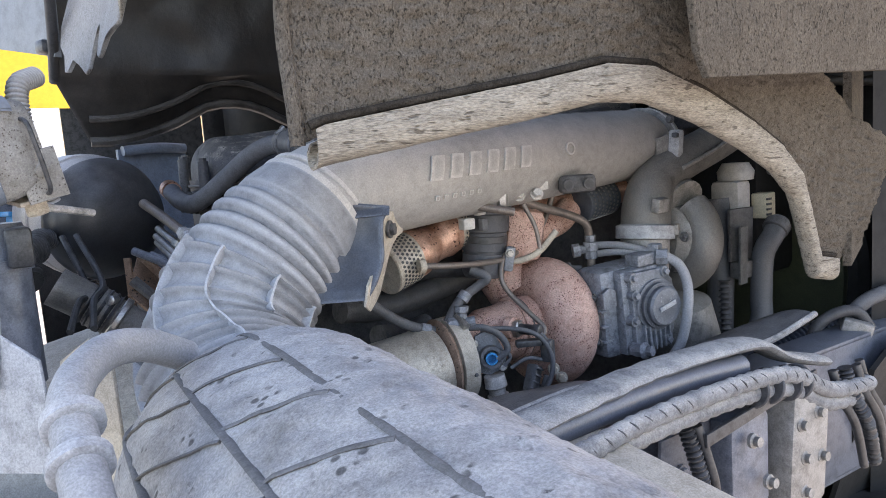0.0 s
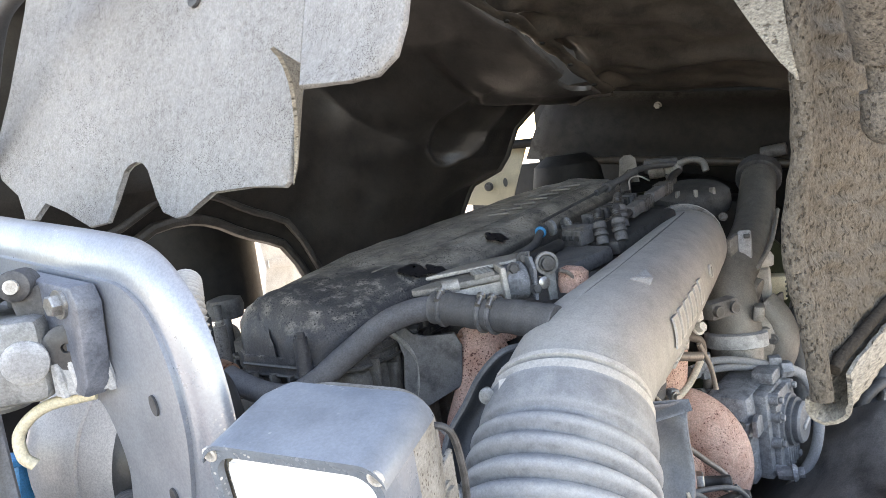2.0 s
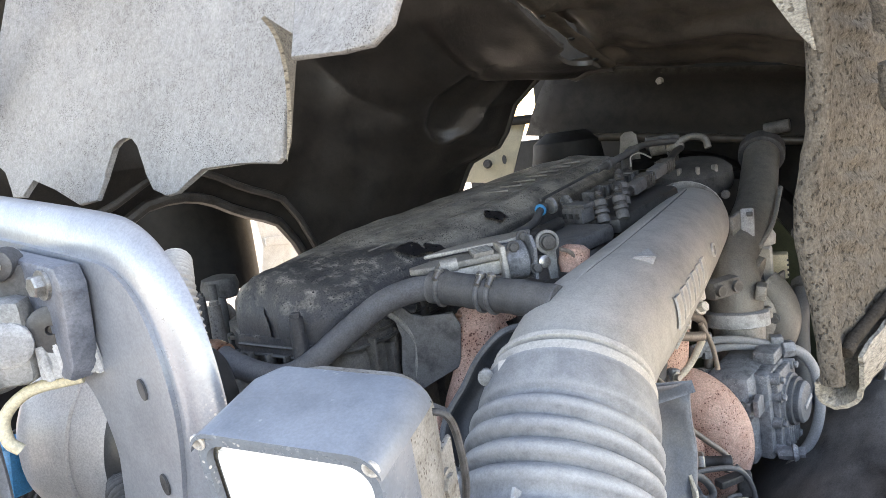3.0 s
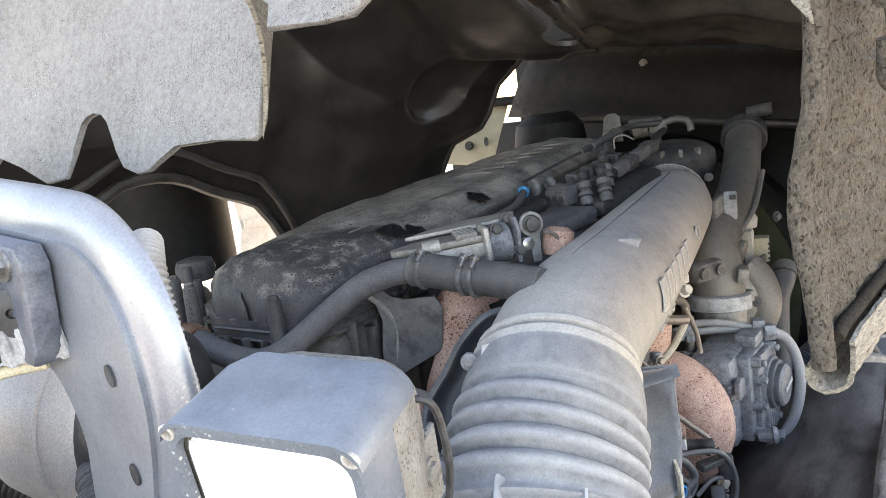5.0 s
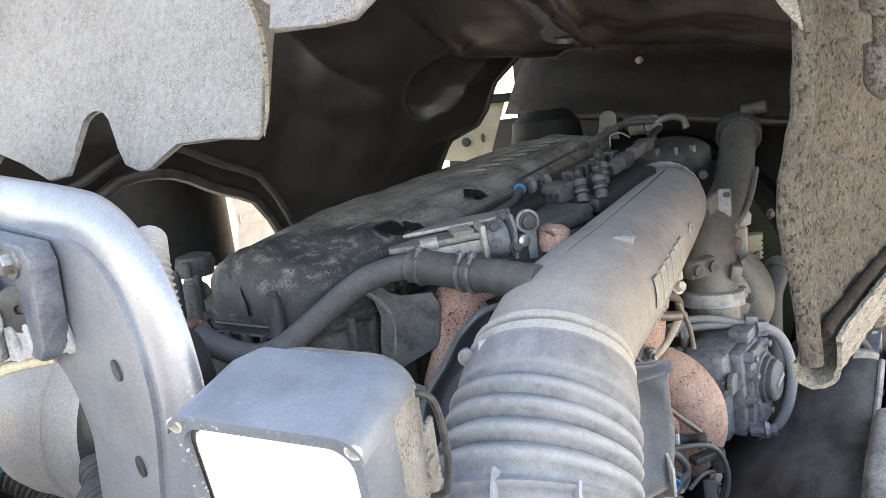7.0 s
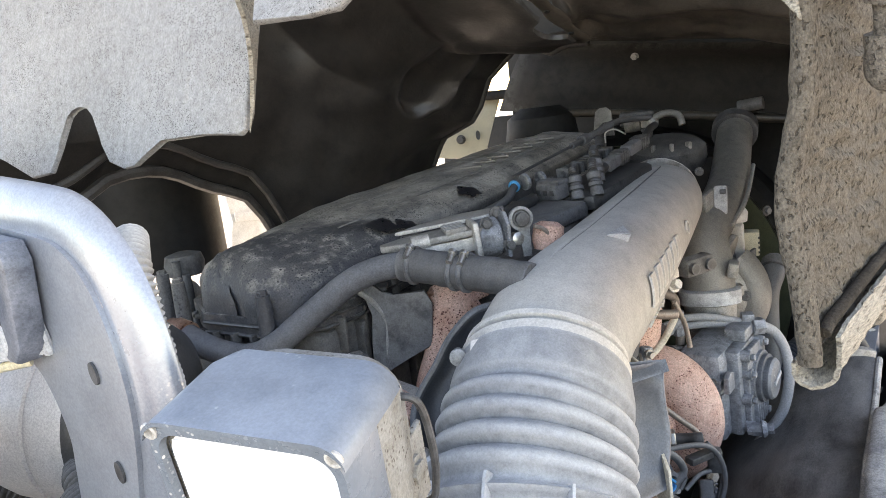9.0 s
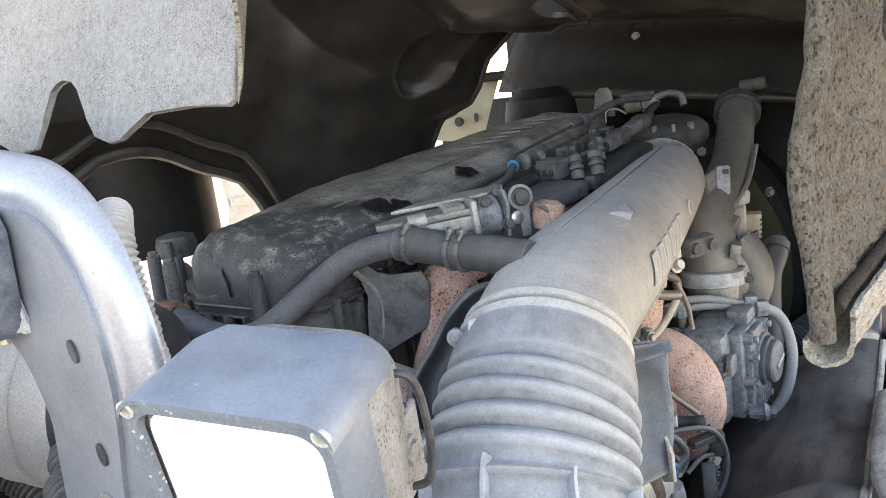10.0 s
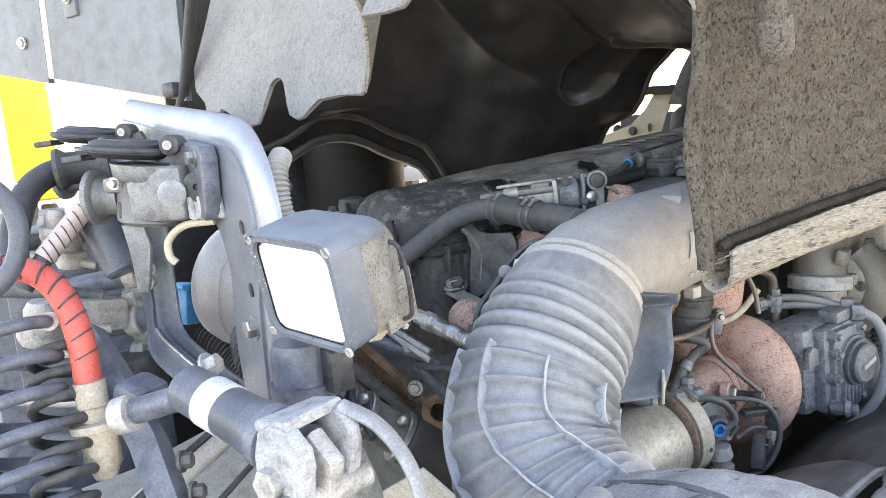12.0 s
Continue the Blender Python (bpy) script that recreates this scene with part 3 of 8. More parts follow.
def build_left_felt():
    """The pale felt sheet that hangs from the cab's rear edge, with its cut lower outline."""
    ob = thing("insulation_sheet", (0.2, 1.45, 1.75), "pale grey felt insulation sheet with notched lower edge", "insulation")
    base, lean = Vector((0.205, 0.0, 1.72)), Vector((0.30, 0, 1))
    outline = [(1.80, 0.62), (1.797, 0.44), (1.795, 0.34), (1.808, 0.215), (1.826, 0.13), (1.805, 0.085), (1.762, 0.06), (1.745, 0.022), (1.722, 0.02), (1.706, 0.045), (1.662, 0.025), (1.612, 0.0), (1.565, 0.004),
               (1.548, 0.033), (1.536, 0.070), (1.524, 0.077), (1.509, 0.08), (1.490, 0.077), (1.475, 0.066), (1.455, 0.03), (1.435, 0.009), (1.405, 0.0), (1.385, 0.002), (1.365, 0.013), (1.338, 0.028), (1.27, 0.026), (1.212, 0.021), (1.205, 0.026),
               (1.200, 0.12), (1.195, 0.62)]
    bm = slab([(y, z * 1.044) for y, z in outline], base, (0, 1, 0), lean, 0.008, 0.0025)
    for p in bm.verts:
        p.co.x -= 0.25 * max(0.0, p.co.y - 1.62)
    sheet_ob = part("felt_sheet", bm, FELT_PALE, ob)
    flap = [(1.125, 0.108), (1.06, 0.103), (1.028, 0.102), (1.008, 0.115), (1.0, 0.14), (0.992, 0.30), (0.985, 0.62), (1.20, 0.62), (1.16, 0.16)]
    bm = slab([(y, z * 1.044) for y, z in flap], base + Vector((-0.07, 0, 0)), (0, 1, 0), lean, 0.008, 0.0025)
    for p in bm.verts:
        p.co.x += 0.9 * max(0.0, p.co.y - 1.12)
    part("felt_flap", bm, FELT_PALE, ob)
    fold = sheet(lambda u, v: (base + Vector((0, 1.202, 0)) + lean * (0.026 + 0.12 * v)).lerp(base + Vector((-0.07, 1.125, 0)) + lean * 0.11 + Vector((0, 0.03, 0.04)) * v, u * v), 6, 8, 0.004)
    part("edge_fold", fold, FELT_EDGE, ob, "brown folded felt edge")
    # pressed steps along the sheet
    for y, r in ((1.30, 0.007), (1.56, 0.007)):
        part("pressed_rib", sweep([base + Vector((-0.002, y, 0)) + lean * z for z in (0.06 if y < 1.4 else 0.12, 0.3, 0.6)], r, 10, flat=0.5, up=(1, 0, 0)), FELT_PALE, sheet_ob)
    part("fastener", lathe([(0, 0.011), (0.004, 0.011), (0.006, 0.005)], base + Vector((-0.006, 1.40, 0)) + lean * 0.265, (-1, 0, 0.3), 14), BLACK, ob)


build_left_felt()


def build_right_felt():
    """The thick dirty felt side panel of the cab with its flanged wheel arch."""
    ob = thing("side_insulation_panel", (0.7, 0.7, 1.55), "thick dirty brown felt side panel with a flanged arch", "insulation")
    # lower outline along x: height and how far the panel stands out
    rows = [(0.297, 1.525, 0.738), (0.323, 1.535, 0.733), (0.45, 1.555, 0.705), (0.565, 1.572, 0.672), (0.65, 1.588, 0.640), (0.73, 1.585, 0.640), (0.86, 1.555, 0.660), (1.0, 1.512, 0.685),
            (1.10, 1.47, 0.698), (1.18, 1.42, 0.712), (1.235, 1.35, 0.728), (1.29, 1.26, 0.742), (1.36, 1.245, 0.738), (1.45, 1.28, 0.735)]

    def low(u):
        k = u * (len(rows) - 1)
        i = min(int(k), len(rows) - 2)
        return [a + (b - a) * (k - i) for a, b in zip(rows[i], rows[i + 1])]

    def place(u, v):
        x, z, y = low(u)
        top = 1.845 - 0.43 * (x - 0.55)
        top = max(top, z + 0.05)
        zz = z + (top - z) * v
        inner = min(1.0, max(0.0, (x - 0.29) / 0.2))
        xx = x + 0.03 * v * inner
        d = 0.010 * noise.noise(Vector((xx * 7, zz * 7, 9))) + 0.0055 * noise.noise(Vector((xx * 45 + zz * 20, zz * 95, 3))) + 0.0030 * noise.noise(Vector((xx * 130, zz * 200, 1)))
        belly = 0.014 * math.exp(-((zz - 1.645) / 0.06) ** 2 - (x - 0.297) / 0.05)
        return (xx, y - 0.05 * v * inner + belly + d * (0.15 + 0.85 * min(1.0, inner * 4)), zz)

    body = part("felt_panel", sheet(place, 260, 130, 0.006), FELT, ob, "", 60)
    # flange: a pale strip that curls under into a hollow roll, groove shade painted above it
    curl = [(-0.016, 0.012), (-0.017, 0.000), (-0.016, -0.014), (-0.013, -0.026), (-0.006, -0.034), (0.004, -0.037), (0.013, -0.033), (0.018, -0.024), (0.017, -0.014), (0.010, -0.007), (0.003, -0.004)]

    def flange(u, v):
        x, z, y = low(0.045 + u * 0.86)
        k = v * (len(curl) - 1)
        i = min(int(k), len(curl) - 2)
        dy, dz = [a + (b - a) * (k - i) for a, b in zip(curl[i], curl[i + 1])]
        grow = 0.9
        d = 0.0010 * noise.noise(Vector((x * 40, v * 9, 5))) + 0.0012 * noise.noise(Vector((x * 110, v * 30, 2)))
        return (x, y + dy + d, z + dz * grow + 0.4 * d)

    part("flange", sheet(flange, 320, 24, -0.0035), FELT_EDGE, ob, "worn pale arch flange curled into a hollow roll", 60)
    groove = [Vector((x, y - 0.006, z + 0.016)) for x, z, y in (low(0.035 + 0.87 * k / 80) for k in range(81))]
    part("flange_groove", sweep(groove, 0.005, 10), FELT_GROOVE_SHADE, ob, "dark felt strip drawn as the shaded groove along the flange", 60)
    # moulded bead: broad tube, neck and rounded end
    pts = [(0.252, 0.690, 1.853), (0.291, 0.688, 1.819), (0.325, 0.686, 1.783)]
    part("pressed_bead", sweep(smooth_line(pts, 10), lambda u, s: 0.021 + 0.002 * noise.noise(Vector((s * 50, 3, 1))), 18, flat=0.75), FELT_BEAD_LIT, body, "broad felt bead", 60)
    pts = [(0.326, 0.688, 1.786), (0.330, 0.687, 1.765), (0.334, 0.687, 1.748)]
    part("pressed_bead", sweep(smooth_line(pts, 6), 0.012, 14, flat=0.8), FELT_BEAD_LIT, body)
    pts = [(0.333, 0.688, 1.756), (0.336, 0.688, 1.742), (0.338, 0.689, 1.728), (0.339, 0.690, 1.716)]
    part("pressed_bead", sweep(smooth_line(pts, 8), lambda u, s: 0.017 * math.sqrt(max(0.05, 1 - max(0.0, (u - 0.55) / 0.47) ** 2)), 16, flat=0.75), FELT_BEAD_LIT, body)
    # pale flap folded over at the top of the rear edge
    def flap(u, v):
        a, b = Vector((0.37, 0.815, 1.89)), Vector((0.335, 0.752, 1.89))
        c, d = Vector((0.292, 0.742, 1.775)), Vector((0.290, 0.737, 1.77))
        return a.lerp(b, u).lerp(c.lerp(d, u), v) + Vector((-0.010 * math.sin(v * 3.1), 0, 0))

    part("edge_flap", sheet(flap, 8, 14, 0.004), FELT_EDGE, ob, "pale folded felt flap")
    # raised outer corner sheet
    pts = [(0.72, 0.03), (0.74, 0.0), (1.5, 0.02), (1.5, 0.5), (0.62, 0.5)]
    part("outer_sheet", slab(pts, (0.0, 0.558, 1.572), (1, 0, 0), (0, -0.05, 1), 0.012, 0.003), FELT, ob, "smooth dirty outer sheet")
    # front end of the arch
    bm = sheet(lambda u, v: (1.38 + 0.14 * u, 0.72 + 0.05 * u, 1.24 + 0.6 * v + 0.02 * u), 6, 8, 0.015)
    part("arch_end", bm, FELT, ob)
    # rolled rear edge
    line = [Vector(place(0, v / 40)) for v in range(41)]
    part("rolled_edge", sweep(line, lambda u, s: 0.0085 + 0.0006 * noise.noise(Vector((s * 60, 1, 1))), 12), FELT, ob, "frayed felt edge")


build_right_felt()


# ---- engine ----
def build_valve_cover():
    ob = thing("valve_cover", (0.95, 1.52, 1.5), "dark sooty engine valve cover with dusty top and oil stains", "valve cover")

    def top_z(x):
        return 1.582 + 0.066 * (x - 0.6)

    def place(u, v):
        run = 0.09 * (u / 0.25) ** 2 if u < 0.25 else 0.09 + (u - 0.25) / 0.75 * 1.06
        x = 0.372 + run
        corner = math.sqrt(max(0.0, 1 - (1 - min(1.0, run / 0.09)) ** 2))
        rise = math.sqrt(max(0.0, 1 - (1 - min(1.0, run / 0.05)) ** 2))
        left, right = 1.525 + 0.085 * corner + 0.11 * min(1.0, run / 0.35) - 0.05 * u, 1.420 - 0.072 * corner + 0.02 * u
        h = 0.078
        section = [(right - 0.006, -h), (right, -h * 0.45), (right + 0.010, -0.022), (right + 0.045, -0.002), (1.47, 0.004), (1.50, 0.009), (1.53, 0.009), (1.545, 0.002), (left - 0.06, 0.0), (left - 0.015, -0.016), (left, -h * 0.4), (left + 0.004, -h)]
        k = v * (len(section) - 1)
        i = min(int(k), len(section) - 2)
        y, z = [a + (b - a) * (k - i) for a, b in zip(section[i], section[i + 1])]
        z = -h + (z + h) * (0.25 + 0.75 * rise) * (1 if run > 0 else 0)
        hump = math.exp(-((x - 0.45) / 0.07) ** 2 - ((y - 1.40) / 0.05) ** 2)
        z += 0.0025 * noise.noise(Vector((x * 14, y * 14, 2))) - 0.014 * hump
        return (x - 0.012 * math.exp(-((y - 1.43) / 0.035) ** 2) * max(0.0, 1 - run / 0.09), y, top_z(x) + z)

    bm = sheet(place, 96, 66, 0.004)
    cover = part("cover", bm, COVER, ob, "", 50)
    # flange, boss and bolts round the edge
    def plan(u):
        x = 0.362 + 1.16 * u
        close = math.sqrt(max(0.0, 1 - (1 - min(1, u / 0.1)) ** 2))
        return x, 1.412 - 0.085 * close, 1.54 + 0.09 * close + 0.11 * min(1.0, u / 0.3)
    bm = bmesh.new()
    pts = [plan(i / 24) for i in range(25)]
    ring = [(x, r) for x, r, l in pts] + [(x, l) for x, r, l in pts[::-1]]
    low, high = [], []
    for x, y in ring:
        z = top_z(x) - 0.075
        low.append(bm.verts.new((x, y, z - 0.028)))
        high.append(bm.verts.new((x, y, z + 0.002)))
    bm.faces.new(low)
    bm.faces.new(high)
    for i in range(len(ring)):
        j = (i + 1) % len(ring)
        bm.faces.new((low[i], low[j], high[j], high[i]))
    part("flange", bm, COVER, ob)
    for k, dz in enumerate((-0.010, -0.024)):
        rim = [Vector((x - 0.0015, r - 0.0015, top_z(x) - 0.075 + dz)) for x, r, l in pts]
        nose = [Vector((0.3605, 1.412 + 0.128 * i / 10, top_z(0.36) - 0.075 + dz)) for i in range(11)]
        part("gasket_line", sweep(nose[::-1] + rim[1:], 0.0028, 6), BLACK, ob)
    for i in range(9):
        x = 0.43 + 0.045 * i
        part("flange_rib", block((x, 1.335, top_z(x) - 0.115), (0.006, 0.02, 0.05), bevel=0.002), CAST, ob)
    for i in range(5):
        part("flange_rib", block((0.358, 1.43 + 0.04 * i, top_z(0.36) - 0.118), (0.018, 0.006, 0.045), bevel=0.002), CAST, ob)
    for x, y in ((0.55, 1.335), (0.75, 1.34), (0.95, 1.34), (1.15, 1.34)):
        z = top_z(x) - 0.075
        bm = lathe([(-0.03, 0.013), (0.012, 0.011), (0.02, 0.009)], (x, y, z), (0, 0, 1), 12)
        bolt((x, y, z + 0.02), (0, 0, 1), 0.008, 0.01, True, bm)
        part("bolt", bm, CAST, ob)
    for x, y, top in ((0.359, 1.402, 1.530), (0.364, 1.592, 1.540), (0.385, 1.66, 1.545)):
        bm = lathe([(-0.085, 0.0125), (-0.012, 0.0105), (-0.003, 0.0095)], (x, y, top), (0, 0, 1), 16)
        bolt((x, y, top - 0.003), (0, 0, 1), 0.0075, 0.008, True, bm)
        part("corner_boss", bm, COVER, ob, "tall corner boss with bolt")
    # raised lettering bars far along the top
    for i in range(7):
        x = 1.03 + 0.062 * i
        part("raised_bar", block((x, 1.47, top_z(x) + 0.007), (0.010, 0.050, 0.004), (0, -4, 20), 0.001), OILY, cover)
        part("raised_bar", block((x + 0.022, 1.468, top_z(x) + 0.008), (0.026, 0.010, 0.004), (0, -4, 20), 0.001), OILY, cover)
    part("top_seam", sweep([Vector((x, 1.435, top_z(x) + 0.0015)) for x in (0.56, 0.62, 0.8, 1.1, 1.45)], 0.0013, 8), OILY, cover, "thin worn seam")
    part("top_rib", sweep([Vector((x, 1.502, top_z(x) + 0.006)) for x in (0.55, 0.8, 1.1, 1.45)], 0.004, 8), COVER, cover)
    # glossy oil puddles with a ragged outline, on the edge of the top
    oil = material("oil_puddle", (0.03, 0.031, 0.036), (0.018, 0.018, 0.021), grain=90, rough=0.3, bump=0.3)
    for cx, cy, size in ((0.600, 1.378, 0.021), (0.635, 1.357, 0.016), (0.86, 1.372, 0.02)):
        def puddle(u, v):
            a = 2 * math.pi * u
            r = size * v * (1 + 0.35 * noise.noise(Vector((math.cos(a) * 1.6, math.sin(a) * 1.6, cx * 30))) + 0.12 * math.sin(5 * a))
            x, y = cx + 1.2 * r * math.cos(a), cy + r * math.sin(a)
            fall = 1.354 + 0.02 * (x - 0.4)
            z = top_z(x) - 0.0005 + (0.002 if y > fall + 0.04 else 0.002 - 0.45 * max(0.0, fall + 0.035 - y))
            return (x, y, z)

        part("oil_puddle", sheet(puddle, 28, 5), oil, cover, "glossy black oil puddle")
    return ob


build_valve_cover()


def build_engine_block():
    ob = thing("engine_block", (1.0, 1.5, 0.6), "dark dusty cast iron diesel engine block and head", "engine")
    part("cylinder_head", block((1.0, 1.53, 1.405), (1.20, 0.38, 0.19), (0, -3.5, 0), 0.012), CAST, ob)
    part("crankcase", block((1.0, 1.52, 0.98), (1.28, 0.40, 0.68), (0, -3.5, 0), 0.02), CAST, ob)
    part("sump", block((1.0, 1.52, 0.55), (1.0, 0.34, 0.2), (0, 0, 0), 0.03), CAST, ob)
    part("flywheel_housing", lathe([(0, 0.25), (0.03, 0.29), (0.16, 0.29), (0.18, 0.26)], (0.22, 1.5, 1.02), (1, 0, 0), 32), CAST, ob)
    part("gearbox", lathe([(0, 0.26), (0.3, 0.2), (0.9, 0.17)], (0.22, 1.5, 0.98), (-1, 0, 0), 28), ALLOY, ob)
    # rear face ribs of the head
    for i in range(6):
        part("rib", block((0.392, 1.40 + 0.04 * i, 1.455), (0.012, 0.008, 0.06), bevel=0.002), CAST, ob)
    part("rib", block((0.392, 1.5, 1.478), (0.012, 0.22, 0.008), bevel=0.002), CAST, ob)
    part("rib", block((0.392, 1.5, 1.43), (0.012, 0.22, 0.008), bevel=0.002), CAST, ob)
    for i in range(9):
        x = 0.47 + 0.11 * i
        part("head_rib", block((x, 1.335, 1.39 + 0.06 * (x - 0.5)), (0.014, 0.02, 0.15), bevel=0.004), CAST, ob)
    for x, y, z in ((0.44, 1.325, 1.41), (0.50, 1.31, 1.41), (0.47, 1.32, 1.37)):
        part("bolt", bolt((x, y, z), (-0.4, -0.5, 0.8), 0.014, 0.014), CAST, ob)
    # intake ledge between cover and pipe
    part("fuel_gallery", block((1.08, 1.25, 1.50), (0.95, 0.17, 0.09), (0, -4, 0), 0.02), CAST, ob)
    part("rear_cap", lathe([(0, 0.03), (0.02, 0.034), (0.035, 0.03), (0.04, 0.012)], (0.47, 1.72, 1.52), (0, 0, 1), 18), CAST, ob)
    part("rear_plug", lathe([(0, 0.024), (0.03, 0.024), (0.03, 0.017), (0.022, 0.015)], (0.47, 1.72, 1.487), (-0.9, -0.3, 0), 18), ALLOY, ob)
    part("rear_stud", lathe([(0, 0.008), (0.07, 0.007)], (0.435, 1.67, 1.46), (0, 0, 1), 10), CAST, ob)
    part("rear_stud", lathe([(0, 0.008), (0.09, 0.007)], (0.44, 1.70, 1.46), (0, 0, 1), 10), CAST, ob)
    return ob


build_engine_block()


def build_intake_pipe():
    ob = thing("intake_pipe", (0.8, 1.05, 1.4), "dusty grey plastic air intake pipe with raised lettering blocks", "air pipe")
    line = fine_line([(0.404, 1.016, 1.428), (0.45, 1.026, 1.452), (0.52, 1.034, 1.468), (0.65, 1.042, 1.478), (0.9, 1.072, 1.488), (1.10, 1.098, 1.496), (1.22, 1.118, 1.50), (1.30, 1.16, 1.495)], 0.012)
    body = part("pipe", sweep(line, lambda u, s: 0.090 - 0.016 * u, 48), PLASTIC, ob, "", 50)
    # mould seam along the top
    def crest(dy, sink):
        return [p + Vector((0, dy, math.sqrt((0.090 - 0.016 * (i + 2) / (len(line) - 1)) ** 2 - dy * dy) - sink)) for i, p in enumerate(line[2:-8])]

    part("mould_seam", sweep(crest(0.006, 0.0008), 0.0026, 10), PLASTIC, body)
    part("seam_joint", sweep(crest(0.0025, 0.0004), 0.0013, 6), HOSE, body)
    # wedge-shaped moulded stop on the shoulder
    wedge = bmesh.new()
    foot = [(0.604, 1.010, 1.5575), (0.646, 1.004, 1.555), (0.622, 0.986, 1.5445)]
    rise = Vector((-0.1, -0.42, 0.88))
    low_v = [wedge.verts.new(Vector(p) - rise * 0.004) for p in foot]
    high_v = [wedge.verts.new(Vector(p) + rise * h) for p, h in zip(foot, (0.001, 0.010, 0.013))]
    wedge.faces.new(high_v)
    wedge.faces.new(low_v[::-1])
    for i in range(3):
        j = (i + 1) % 3
        wedge.faces.new((low_v[i], low_v[j], high_v[j], high_v[i]))
    bmesh.ops.recalc_face_normals(wedge, faces=wedge.faces)
    bmesh.ops.bevel(wedge, geom=wedge.edges[:], offset=0.0015, segments=2, affect="EDGES")
    part("wedge_stop", wedge, GREYHOSE, ob)
    # thin raised blocks in place of the lettering, lying on the round of the pipe
    def raised(x, half, low_a, high_a, lean, proud):
        yc, zc, r = 1.040 + 0.11 * (x - 0.65), 1.478 + 0.04 * (x - 0.65), 0.0880 - 0.018 * (x - 0.5)

        def on_pipe(u, v):
            a = radians(low_a + (high_a - low_a) * v)
            xx = x + half * (2 * u - 1) + lean * (v - 0.5)
            return (xx, yc + 0.11 * (xx - x) - (r + proud) * math.cos(a), zc + (r + proud) * math.sin(a))

        part("raised_block", sheet(on_pipe, 4, 8, -0.003), PLASTIC, body, "", 60)

    for i in range(6):
        raised(0.605 + 0.040 * i, 0.0125, -6, 20, 0.010, -0.0014)
    for i in range(6):
        raised(0.605 + 0.018 * i, 0.004, -28, -23, 0.0, -0.0016)
    part("moulded_mark", lathe([(0, 0.012), (0.003, 0.012), (0.003, 0.009), (0.001, 0.009)], (0.925, 0.994, 1.502), (0.1, -1, 0.1), 18), PLASTIC, body)
    # collar with sensor at the far end
    end, axis = line[-1], (line[-1] - line[-4]).normalized()
    part("end_collar", lathe([(-0.03, 0.078), (-0.028, 0.086), (0.0, 0.086), (0.004, 0.076)], end, axis, 32), OILY, ob)
    part("end_bracket", slab([(0, 0), (0.05, -0.015), (0.085, 0.03), (0.03, 0.1), (0, 0.09)], (1.20, 1.035, 1.42), (0.8, -0.3, 0), (0.1, 0, 1), 0.012, 0.003), OILY, ob)
    part("clip_foot", block((0.70, 1.02, 1.385), (0.024, 0.02, 0.02), bevel=0.003), PLASTIC, ob)
    return ob


build_intake_pipe()


BELLOWS_LINE = [(0.412, 1.020, 1.434), (0.375, 1.010, 1.408), (0.33, 1.000, 1.372), (0.285, 0.985, 1.325), (0.252, 0.955, 1.272), (0.24, 0.905, 1.228), (0.24, 0.85, 1.205), (0.24, 0.79, 1.19)]


